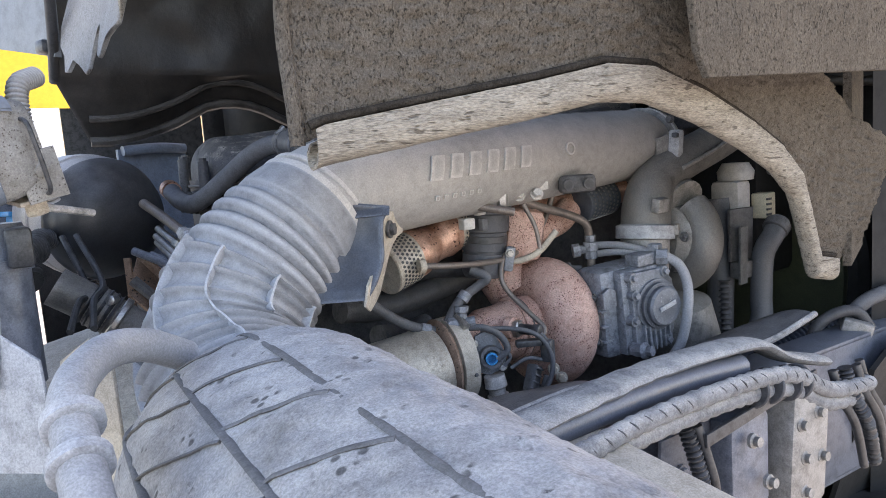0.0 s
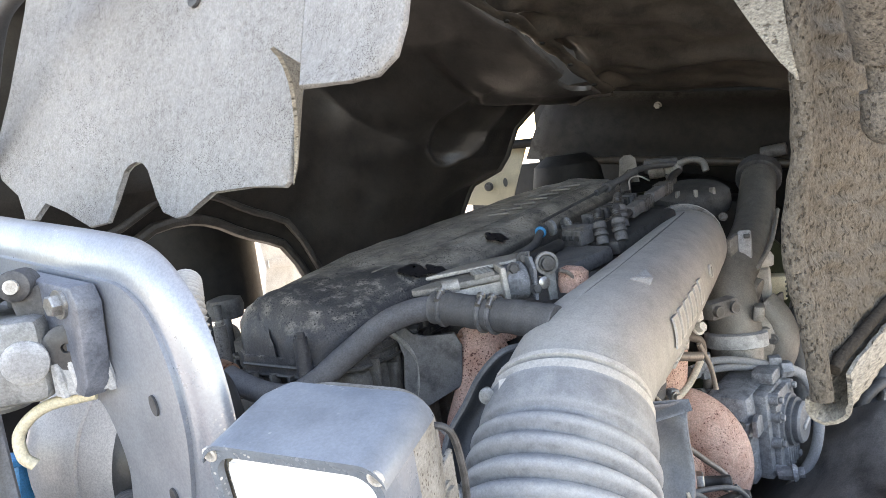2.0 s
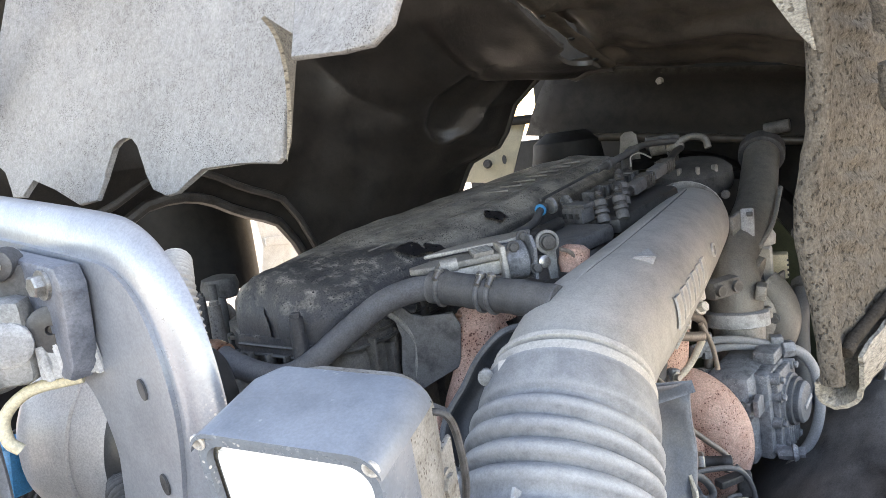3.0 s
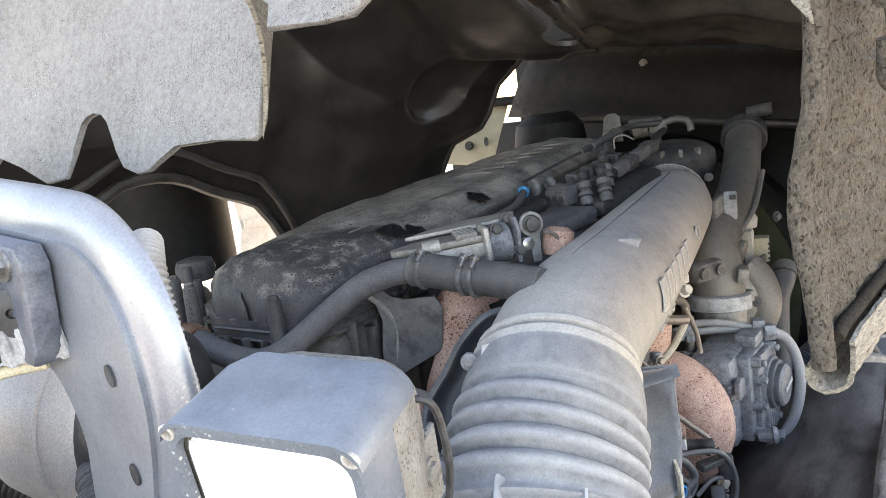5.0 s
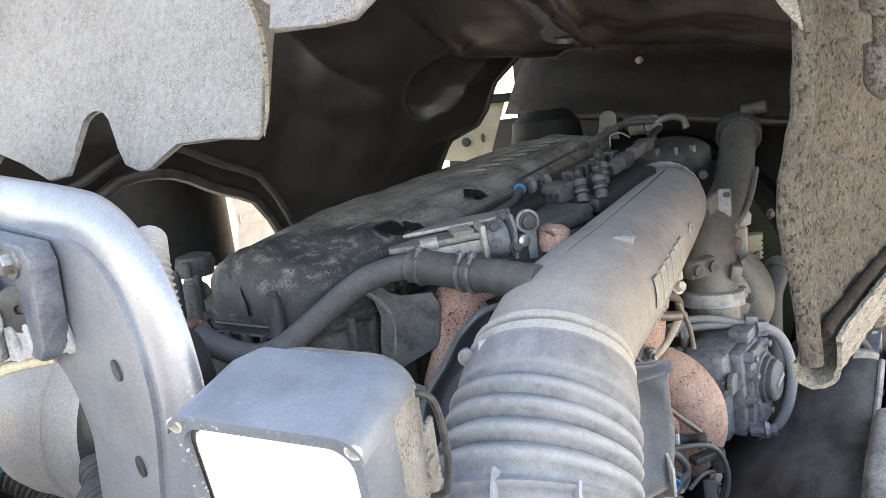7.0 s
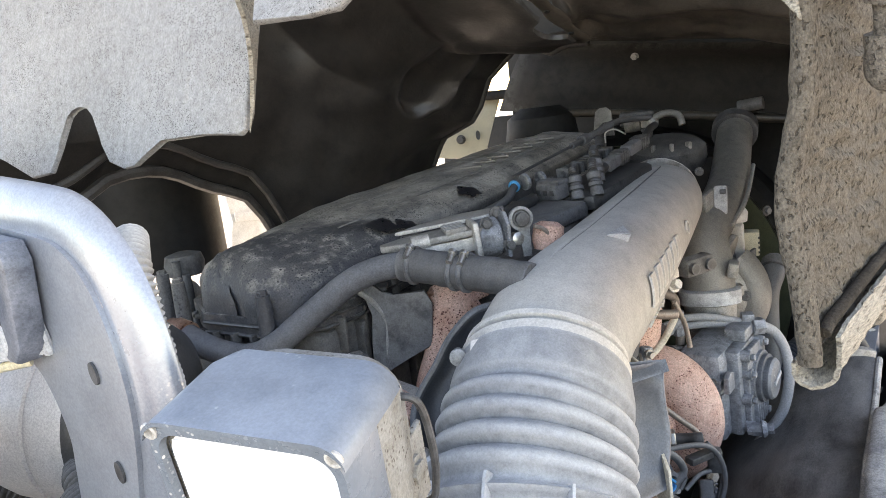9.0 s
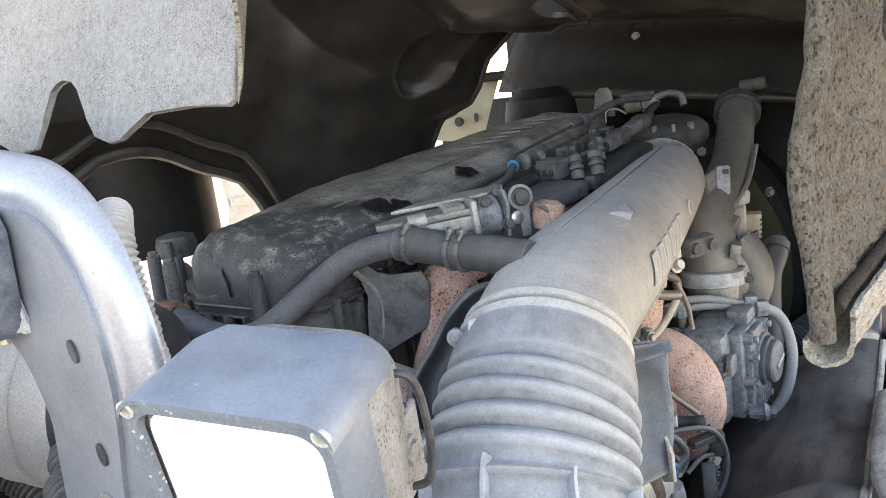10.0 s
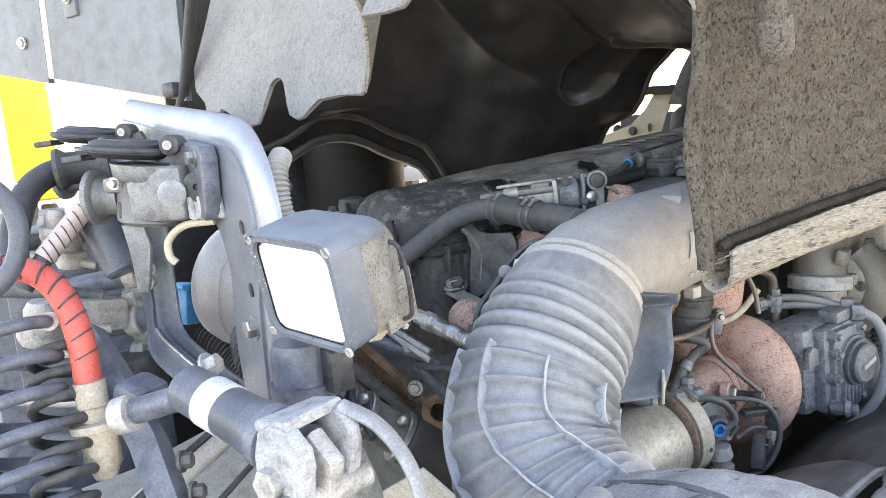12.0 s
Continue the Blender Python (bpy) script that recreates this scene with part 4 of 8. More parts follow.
def build_bellows():
    ob = thing("intake_bellows", (0.24, 0.9, 1.15), "dusty grey corrugated air intake bellows with square ribs", "air hose")
    line = fine_line(BELLOWS_LINE, 0.0035)

    def radius(u, s):
        swell = 0.007 * min(1, s / 0.2)
        if s < 0.052:
            return 0.0965 + 0.004 * min(1.0, s / 0.03) - (0.006 if s > 0.046 else 0)
        if s < 0.136:
            return 0.090 + 0.0135 * abs(math.cos(math.pi * (s - 0.052) / 0.021 + 1.57)) ** 0.6 + swell
        k = (s - 0.136) / 0.0275 % 1
        return 0.0945 + 0.011 * math.exp(-((k - 0.5) / 0.12) ** 2) + swell

    body = part("bellows", sweep(line, radius, 56), BELLOWS, ob, "", 70)
    start, ahead = line[0], (line[3] - line[0]).normalized()
    part("clamp_ring", lathe([(-0.012, 0.092), (-0.010, 0.0965), (0.012, 0.0965), (0.014, 0.092)], start, ahead, 44), PLASTIC, ob)
    part("clamp_ring", lathe([(-0.012, 0.09), (-0.010, 0.0935), (-0.004, 0.0935), (-0.002, 0.09)], start - ahead * 0.016, ahead, 44), PLASTIC, ob)
    # clamp screw housing
    part("clamp_screw", lathe([(-0.022, 0.0065), (0.0, 0.0065), (0.001, 0.0095), (0.007, 0.0095), (0.009, 0.006)], (0.346, 1.086, 1.478), (-0.75, -0.5, 0.15), 16), DULL, ob, "steel hose clamp screw")
    part("clamp_tab", sheet(lambda u, v: Vector((0.345 + 0.03 * u, 1.068 - 0.045 * u, 1.486 + 0.012 * u)) + Vector((-0.012, -0.004, -0.016)) * (v - 0.5), 6, 2, 0.004), PLASTIC, ob)
    # lengthwise stiffening ribs and square pockets on the outer bend
    lengths = [0.0]
    for a, b in zip(line, line[1:]):
        lengths.append(lengths[-1] + (b - a).length)
    total = lengths[-1]

    def at(s, angle, r):
        i = max(k for k in range(len(line)) if lengths[k] <= s or k == 0)
        j = min(i + 1, len(line) - 1)
        share = (s - lengths[i]) / max(1e-6, lengths[j] - lengths[i]) if j > i else 0.0
        ahead = (line[min(i + 4, len(line) - 1)] - line[max(i - 4, 0)]).lerp(line[min(j + 4, len(line) - 1)] - line[max(j - 4, 0)], share).normalized()
        side = ahead.cross(Vector((0, 0, 1))).normalized()
        top = side.cross(ahead)
        return line[i].lerp(line[j], share) + side * (r * math.cos(angle)) + top * (r * math.sin(angle))

    def clear(s, angle):
        """Away from the inside of the bend, where the folds meet."""
        i = max(k for k in range(len(line)) if lengths[k] <= s or k == 0)
        a, b = max(i - 12, 0), min(i + 12, len(line) - 1)
        turn = ((line[b] - line[i]).normalized() - (line[i] - line[a]).normalized()) / max(1e-6, (line[b] - line[a]).length * 0.5)
        return (at(s, angle, 0.11) - line[i]).dot(turn) < 0.62

    for first in (-0.05, 0.68, 1.41, 2.12, 2.86, 3.58):
        def lie(s):
            return first - min(0.52, 4.4 * max(0.0, s - 0.138))

        end = 0.15
        while end < total - 0.008 and clear(end, lie(end)):
            end += 0.004
        if end < 0.19:
            continue

        def web(u, v):
            q = 0.140 + 0.006 * (first > 2) + (end - 0.146) * u
            side, r = ((-0.030, 0.094), (-0.013, 0.112), (0.013, 0.112), (0.030, 0.094))[min(3, int(v * 3 + 0.5))]
            return at(q, lie(q) + side, r + 0.001 * min(1.0, q / 0.2))

        part("stiffening_web", sheet(web, 70, 3), BELLOWS, body, "", 30)
    return ob


build_bellows()


def build_duct():
    ob = thing("air_inlet_duct", (0.24, 0.5, 0.95), "large dust-caked grey air inlet duct with grooved panels", "air duct")

    def centre(v):
        y = 0.84 - 0.68 * v
        return Vector((0.245 - 0.01 * v, y, 1.182 - 0.02 * v))

    def place(u, v):
        a = 2 * math.pi * u
        grow = min(1, v / 0.30)
        r = 0.115 + 0.07 * math.sin(grow * math.pi / 2)
        d = 0.0025 * noise.noise(Vector((math.cos(a) * 3, math.sin(a) * 3, v * 12))) + 0.0028 * noise.noise(Vector((math.cos(a) * 9, math.sin(a) * 9, v * 34))) + 0.0014 * abs(noise.noise(Vector((math.cos(a) * 22, math.sin(a) * 22, v * 70))))
        wide = 0.95 if math.cos(a) < 0 else 0.70
        return centre(v) + Vector((math.cos(a) * (r * wide + d), 0.10 * math.cos(a) * -0.4, math.sin(a) * (r + d) * 0.93))

    part("duct_shell", sheet(place, 280, 170, 0.0), DUCT, ob, "", 60)
    # groove strips
    for a in (1.76, 2.2, 2.64):
        pts = [Vector(place(a / (2 * math.pi), v)) for v in (0.06, 0.2, 0.35, 0.5, 0.65, 0.8, 0.97)]
        part("groove", sweep(smooth_line(pts, 6), 0.0042, 8, flat=0.4), GROOVE, ob)
    for a, first, slant in ((2.64, 0.07, 0.135), (2.2, 0.03, 0.06)):
        for k in range(5):
            v = first + 0.15 * k
            pts = [Vector(place((a - 0.42 * i / 10) / (2 * math.pi), v + slant * i / 10)) for i in range(11)]
            part("groove", sweep(pts, 0.0040, 8, flat=0.4), GROOVE, ob)
    bm = block((0.24, 0.5, 1.0), (0.34, 0.5, 0.2), bevel=0.04)
    part("filter_box", bm, DUCT, ob)
    # drain hose on the far side
    pts = [(0.165, 0.775, 1.315), (0.122, 0.74, 1.342), (0.085, 0.70, 1.352), (0.057, 0.65, 1.347), (0.045, 0.61, 1.335), (0.044, 0.57, 1.316), (0.044, 0.53, 1.298), (0.046, 0.49, 1.27)]
    hose = part("drain_hose", sweep(smooth_line(pts, 10), 0.0165, 18), GREYHOSE, ob, "pale grey bent hose")
    for p, q in (((0.045, 0.592, 1.327), (0.0, 0.9, 0.43)), ((0.044, 0.552, 1.308), (0.0, 0.9, 0.43))):
        part("hose_collar", lathe([(-0.007, 0.019), (-0.005, 0.0225), (0.005, 0.0225), (0.007, 0.019)], p, q, 22), GREYHOSE, hose)
    return ob


build_duct()


# ---- turbocharger side ----
def build_turbo():
    ob = thing("turbocharger", (0.92, 1.03, 1.05), "rust red cast turbine housing flaking over dark metal", "turbocharger")
    c = Vector((0.900, 1.070, 1.166))
    # spiral volute round an axis along the truck
    line, n = [], 64
    for i in range(n + 1):
        a = 0.7 - 2 * math.pi * 0.98 * i / n
        line.append(c + Vector((0.014 * i / n, 0.070 * math.cos(a), 0.074 * math.sin(a))))
    part("volute", sweep(line, lambda u, s: 0.060 - 0.008 * u, 28, flat=1.0), RUST, ob, "", 70)
    part("core", lathe([(-0.16, 0.044), (-0.15, 0.050), (-0.10, 0.052), (-0.095, 0.056), (-0.06, 0.058), (-0.03, 0.06), (0.0, 0.06), (0.05, 0.06), (0.09, 0.055)], c, (1, 0, 0), 40), RUST, ob)
    part("rim", lathe([(-0.084, 0.050), (-0.084, 0.060), (-0.080, 0.063), (-0.072, 0.063), (-0.070, 0.050)], c, (1, 0, 0), 40), RUST, ob)
    part("joint_line", lathe([(-0.070, 0.050), (-0.070, 0.0605), (-0.066, 0.0605), (-0.066, 0.050)], c, (1, 0, 0), 40), BLACK, ob)
    part("back_plate", lathe([(0.045, 0.06), (0.05, 0.105), (0.06, 0.105), (0.065, 0.06)], c, (1, 0, 0), 36), CAST, ob)
    for k in range(8):
        a = 0.3 + k * math.pi / 4
        part("bolt", bolt(c + Vector((0.045, 0.113 * math.cos(a), 0.113 * math.sin(a))), (-1, 0, 0), 0.006, 0.014), CAST, ob)
    # inlet foot up to the manifold
    pts = [c + Vector((-0.03, 0.055, 0.06)), c + Vector((-0.05, 0.08, 0.115)), c + Vector((-0.06, 0.10, 0.17))]
    part("inlet_neck", sweep(smooth_line(pts, 6), 0.05, 20), RUST, ob)
    part("inlet_flange", block(c + Vector((-0.055, 0.06, 0.125)), (0.12, 0.09, 0.018), (0, 0, 0), 0.005), RUST, ob)
    for dx, dy in ((-0.045, -0.034), (0.045, -0.034)):
        part("bolt", bolt(c + Vector((-0.055 + dx, 0.06 + dy, 0.134)), (0, 0, 1), 0.008), CAST, ob)
    # outlet cone with clamp band
    part("outlet", lathe([(0, 0.056), (0.05, 0.055), (0.10, 0.058), (0.15, 0.060)], c + Vector((-0.14, 0.0, -0.012)), (-1, 0.08, -0.10), 32), RUST, ob)
    vb = Vector((0.668, 1.045, 1.145))
    band_part = part("clamp_band", lathe([(-0.016, 0.066), (-0.014, 0.077), (0.014, 0.077), (0.016, 0.066)], vb, (-1, 0.12, -0.06), 40), BEIGE, ob, "pale dusty clamp band")
    part("band_screw", sweep([vb + Vector((0.0, -0.05, 0.066)), vb + Vector((0.0, -0.022, 0.082))], 0.007, 10), STEEL, band_part)
    part("band_rivet", lathe([(0, 0.004), (0.003, 0.003)], vb + Vector((-0.004, -0.0755, -0.012)), (0, -1, 0), 10), CAST, band_part)
    part("clamp_rim", lathe([(0.016, 0.064), (0.018, 0.074), (0.024, 0.0775), (0.030, 0.074), (0.036, 0.064)], vb, (-1, 0.12, -0.06), 40), RUSTY, ob)
    lag = part("exhaust_lagging", lathe([(0.036, 0.069), (0.05, 0.0715), (0.16, 0.073), (0.30, 0.07)], vb, (-1, 0.05, -0.12), 36), LAGGING, ob, "dimpled steel exhaust lagging")
    m = frame_of(vb, (-1, 0.05, -0.12))
    for row in range(12):
        bm = bmesh.new()
        for k in range(40):
            an = 2 * math.pi * (k + 0.5 * (row % 2)) / 40
            h = 0.056 + 0.010 * row
            o = m @ Vector((0.0715 * math.cos(an), 0.0715 * math.sin(an), h))
            lathe([(0, 0.0036), (0.0008, 0.0018)], o, o - (m @ Vector((0, 0, h))), 6, bm)
        part("embossing", bm, LAGGING, lag)
    part("nozzle", lathe([(-0.03, 0.010), (-0.01, 0.010), (-0.008, 0.007), (0.015, 0.006)], (0.99, 1.033, 1.258), (0.7, -0.7, -0.1), 10), CAST, ob)
    # speed sensor, bright nut and black cap
    s0, s1 = Vector((0.775, 1.005, 1.187)), Vector((0.795, 0.955, 1.187))
    part("sensor_boss", lathe([(-0.01, 0.021), (0.002, 0.020), (0.004, 0.016)], s0, s1 - s0, 20), RUST, ob)
    part("sensor_nut", lathe([(0.004, 0.015), (0.006, 0.0165), (0.014, 0.0165), (0.016, 0.014)], s0, s1 - s0, 6), STEEL, ob, "bright hexagon nut")
    part("sensor", lathe([(0.014, 0.0095), (0.042, 0.0095), (0.044, 0.011), (0.056, 0.011), (0.058, 0.007)], s0, s1 - s0, 16), BLACK, ob, "black glossy sensor cap")
    for q in ((0.815, 0.945, 1.115), (0.842, 0.955, 1.09)):
        part("bolt", bolt(q, (-0.6, -0.8, 0), 0.008), BEIGE, ob)
    # flange with blue plug below the cone
    f = Vector((0.712, 0.998, 1.158))
    part("plug_flange", slab([(-0.030, -0.012), (-0.022, 0.030), (-0.006, 0.038), (0.014, 0.030), (0.032, -0.008), (0.028, -0.030), (0.0, -0.042), (-0.02, -0.036)], f, (0.85, -0.52, 0), (0, 0, 1), 0.010, 0.003), ALLOY_BLUE, ob)
    part("blue_plug", lathe([(0, 0.020), (0.014, 0.020), (0.014, 0.014), (0.006, 0.012)], f + Vector((0.0, -0.008, -0.006)), (-0.5, -0.85, 0), 18), HOSE, ob)
    part("blue_ring", lathe([(0.010, 0.0110), (0.0155, 0.0110), (0.0155, 0.008), (0.010, 0.008)], f + Vector((0.0, -0.008, -0.008)), (-0.5, -0.85, 0), 18), BLUE, ob, "blue seal ring")
    for q in ((-0.022, 0.012, 0.018), (0.02, -0.013, -0.026)):
        part("bolt", bolt(f + Vector(q) + Vector((-0.004, -0.006, 0)), (-0.5, -0.85, 0), 0.006), ALLOY, ob)
    part("grey_fitting", lathe([(0, 0.019), (0.02, 0.021), (0.024, 0.016), (0.034, 0.016), (0.036, 0.020), (0.056, 0.018)], (0.712, 0.985, 1.118), (0.1, -0.1, -1), 10), ALLOY, ob)
    part("tee_fitting", lathe([(-0.02, 0.010), (-0.016, 0.014), (0.010, 0.014), (0.012, 0.010), (0.03, 0.010)], (0.668, 1.02, 1.212), (0.8, -0.5, 0.1), 8), ALLOY_BLUE, ob)
    part("tee_branch", lathe([(0, 0.010), (0.02, 0.010), (0.022, 0.013), (0.032, 0.013)], (0.672, 1.018, 1.212), (0.1, 0, 1), 8), ALLOY_BLUE, ob)
    return ob


build_turbo()


def build_actuator():
    ob = thing("turbo_actuator", (1.0, 0.92, 1.1), "blue-grey cast turbo actuator box with round cap and loop hose", "actuator")
    m = pose(1.035, 0.987, 1.186, 0, -4, -6)
    axes = m.to_3x3()
    front = axes @ Vector((0, -1, 0))

    def at(x, y, z):
        return m @ Vector((x, y, z))

    part("housing", block((0, 0, 0), (0.155, 0.08, 0.175), bevel=0.016, m=m), ALLOY_BLUE, ob)
    part("housing_step", block((0, 0, 0), (0.12, 0.03, 0.165), bevel=0.008, m=m @ pose(0.014, -0.046, 0)), ALLOY_BLUE, ob)
    part("front_cover", slab([(-0.045, -0.07), (0.03, -0.075), (0.05, -0.05), (0.062, 0.0), (0.055, 0.05), (0.03, 0.075), (-0.03, 0.078), (-0.048, 0.06)], at(0.015, -0.066, 0), axes @ Vector((1, 0, 0)), axes @ Vector((0, 0, 1)), 0.012, 0.003), ALLOY_BLUE, ob)
    part("round_cap", lathe([(0, 0.050), (0.008, 0.050), (0.009, 0.044), (0.017, 0.044), (0.018, 0.038), (0.027, 0.038), (0.031, 0.034), (0.033, 0.012)], at(0.024, -0.070, 0.008), front, 36), ALLOY_BLUE, ob)
    part("cap_bar", block((0, 0, 0), (0.040, 0.003, 0.009), bevel=0.001, m=m @ pose(0.024, -0.104, 0.01, 0, -12, 0)), PALE_CAST, ob)
    for x, z in ((-0.028, 0.070), (0.05, 0.068), (-0.030, -0.066), (0.045, -0.066), (-0.032, -0.012), (-0.026, 0.036), (0.066, 0.02)):
        boss = lathe([(-0.012, 0.011), (0.004, 0.010)], at(x, -0.072, z), front, 14)
        bolt(at(x, -0.076, z), front, 0.0065, 0.007, False, boss)
        part("bolt", boss, ALLOY_BLUE, ob)
    for k in range(6):
        part("cooling_rib", block((0, 0, 0), (0.004, 0.022, 0.055), bevel=0.0015, m=m @ pose(-0.012 + 0.012 * k, -0.068, -0.05)), ALLOY_BLUE, ob)
    for k in range(4):
        part("cooling_rib", block((0, 0, 0), (0.02, 0.06, 0.005), bevel=0.0015, m=m @ pose(-0.072, -0.01, -0.05 + 0.03 * k)), ALLOY_BLUE, ob)
    part("top_lug", block((0, 0, 0), (0.05, 0.04, 0.024), bevel=0.006, m=m @ pose(0.025, -0.04, 0.094)), ALLOY_BLUE, ob)
    part("side_lug", slab([(0, 0), (0.03, 0), (0.03, 0.03), (0.015, 0.038), (0, 0.03)], at(-0.085, -0.05, 0.02), axes @ Vector((1, 0, 0)), axes @ Vector((0, 0, 1)), 0.01, 0.002), ALLOY_BLUE, ob)
    part("lower_union", lathe([(-0.01, 0.010), (0.0, 0.013), (0.014, 0.013), (0.016, 0.017), (0.022, 0.014), (0.024, 0.010), (0.034, 0.010)], at(-0.035, -0.074, -0.068), (0.2, -0.95, 0.1), 8), ALLOY_BLUE, ob, "hexagon union")
    pts = [(1.082, 0.912, 1.284), (1.094, 0.892, 1.268), (1.096, 0.876, 1.235), (1.086, 0.868, 1.187), (1.078, 0.880, 1.12), (1.066, 0.912, 1.069), (1.045, 0.935, 1.04)]
    part("loop_hose", sweep(smooth_line(pts, 8), 0.0095, 14), GREYHOSE, ob, "pale grey rubber loop hose")
    part("hose_nut", lathe([(-0.012, 0.013), (-0.010, 0.016), (0.010, 0.016), (0.012, 0.013)], (1.078, 0.918, 1.284), (0.6, -0.8, 0.0), 6), ALLOY_BLUE, ob)
    for dz in (0.0, 0.018):
        pts = [(1.035, 1.05, 1.285 + dz), (1.05, 1.01, 1.290 + dz * 0.8), (1.066, 0.965, 1.288 + dz * 0.5), (1.078, 0.925, 1.284 + dz * 0.2)]
        part("water_hose", sweep(smooth_line(pts, 6), 0.0072, 12), GREYHOSE, ob, "pale grey water hose")
    part("union_nut", block((1.078, 0.935, 1.300), (0.024, 0.022, 0.016), (0, 0, 20), 0.003), ALLOY_BLUE, ob)
    return ob


build_actuator()


def build_charge_pipe():
    ob = thing("charge_air_elbow", (1.12, 1.0, 1.25), "dusty grey cast charge air elbow with clamp collar", "air pipe")
    pts = [(1.105, 0.99, 1.25), (1.115, 0.995, 1.32), (1.13, 1.0, 1.375), (1.17, 1.01, 1.42), (1.25, 1.005, 1.455), (1.40, 1.01, 1.50), (1.55, 1.03, 1.555), (1.66, 1.045, 1.60), (1.72, 1.06, 1.61)]
    part("elbow", sweep(fine_line(pts, 0.015), lambda u, s: 0.044 + 0.007 * math.sin(min(1, s / 0.20) * math.pi) - 0.001 * u, 28), OILY, ob, "", 60)
    part("clamp_collar", lathe([(-0.016, 0.05), (-0.014, 0.060), (0.012, 0.060), (0.016, 0.05)], (1.113, 0.994, 1.315), (0.12, 0.05, 1), 30), PALE_CAST, ob, "pale clamp collar")
    part("collar_screw", block((1.150, 0.945, 1.318), (0.022, 0.014, 0.022), (0, 0, 30), 0.003), OILY, ob)
    part("boss", block((1.105, 0.945, 1.372), (0.04, 0.02, 0.03), (10, 0, 10), 0.005), OILY, ob)
    part("neck", lathe([(0, 0.046), (0.08, 0.05)], (1.105, 0.99, 1.22), (0.08, 0.04, 1), 26), OILY, ob)
    # compressor scroll behind
    c = Vector((1.22, 1.01, 1.29))
    line = [c + Vector((0.01 * i / 40, 0.072 * math.cos(a), 0.078 * math.sin(a))) for i, a in ((i, 2.0 - 2 * math.pi * 0.97 * i / 40) for i in range(41))]
    part("compressor_scroll", sweep(line, lambda u, s: 0.055 - 0.018 * u, 20), OILY, ob, "", 70)
    part("compressor_hub", lathe([(-0.05, 0.05), (-0.03, 0.075), (0.03, 0.08), (0.06, 0.06)], c, (1, 0, 0), 28), OILY, ob)
    for k in range(5):
        part("scroll_bolt", bolt(c + Vector((-0.055, 0.075 * math.cos(k), 0.075 * math.sin(k))), (-1, 0, 0), 0.008), CAST, ob)
    part("elbow_rib", sweep(smooth_line([(1.20, 0.965, 1.44), (1.30, 0.955, 1.475), (1.45, 0.965, 1.53)], 6), 0.005, 8), OILY, ob)
    part("far_band", lathe([(-0.02, 0.05), (-0.018, 0.056), (0.018, 0.056), (0.02, 0.05)], (1.66, 1.045, 1.598), (0.7, 0.1, 0.3), 26), RUBBER, ob)
    part("lower_case", lathe([(0, 0.03), (0.02, 0.07), (0.10, 0.085), (0.16, 0.06)], (1.20, 0.99, 1.17), (0.2, 0.1, -1), 24), OILY, ob)
    for child in ob.children:
        child.data.transform(Matrix.Translation((0.033, 0.024, 0.004)))
    return ob


build_charge_pipe()


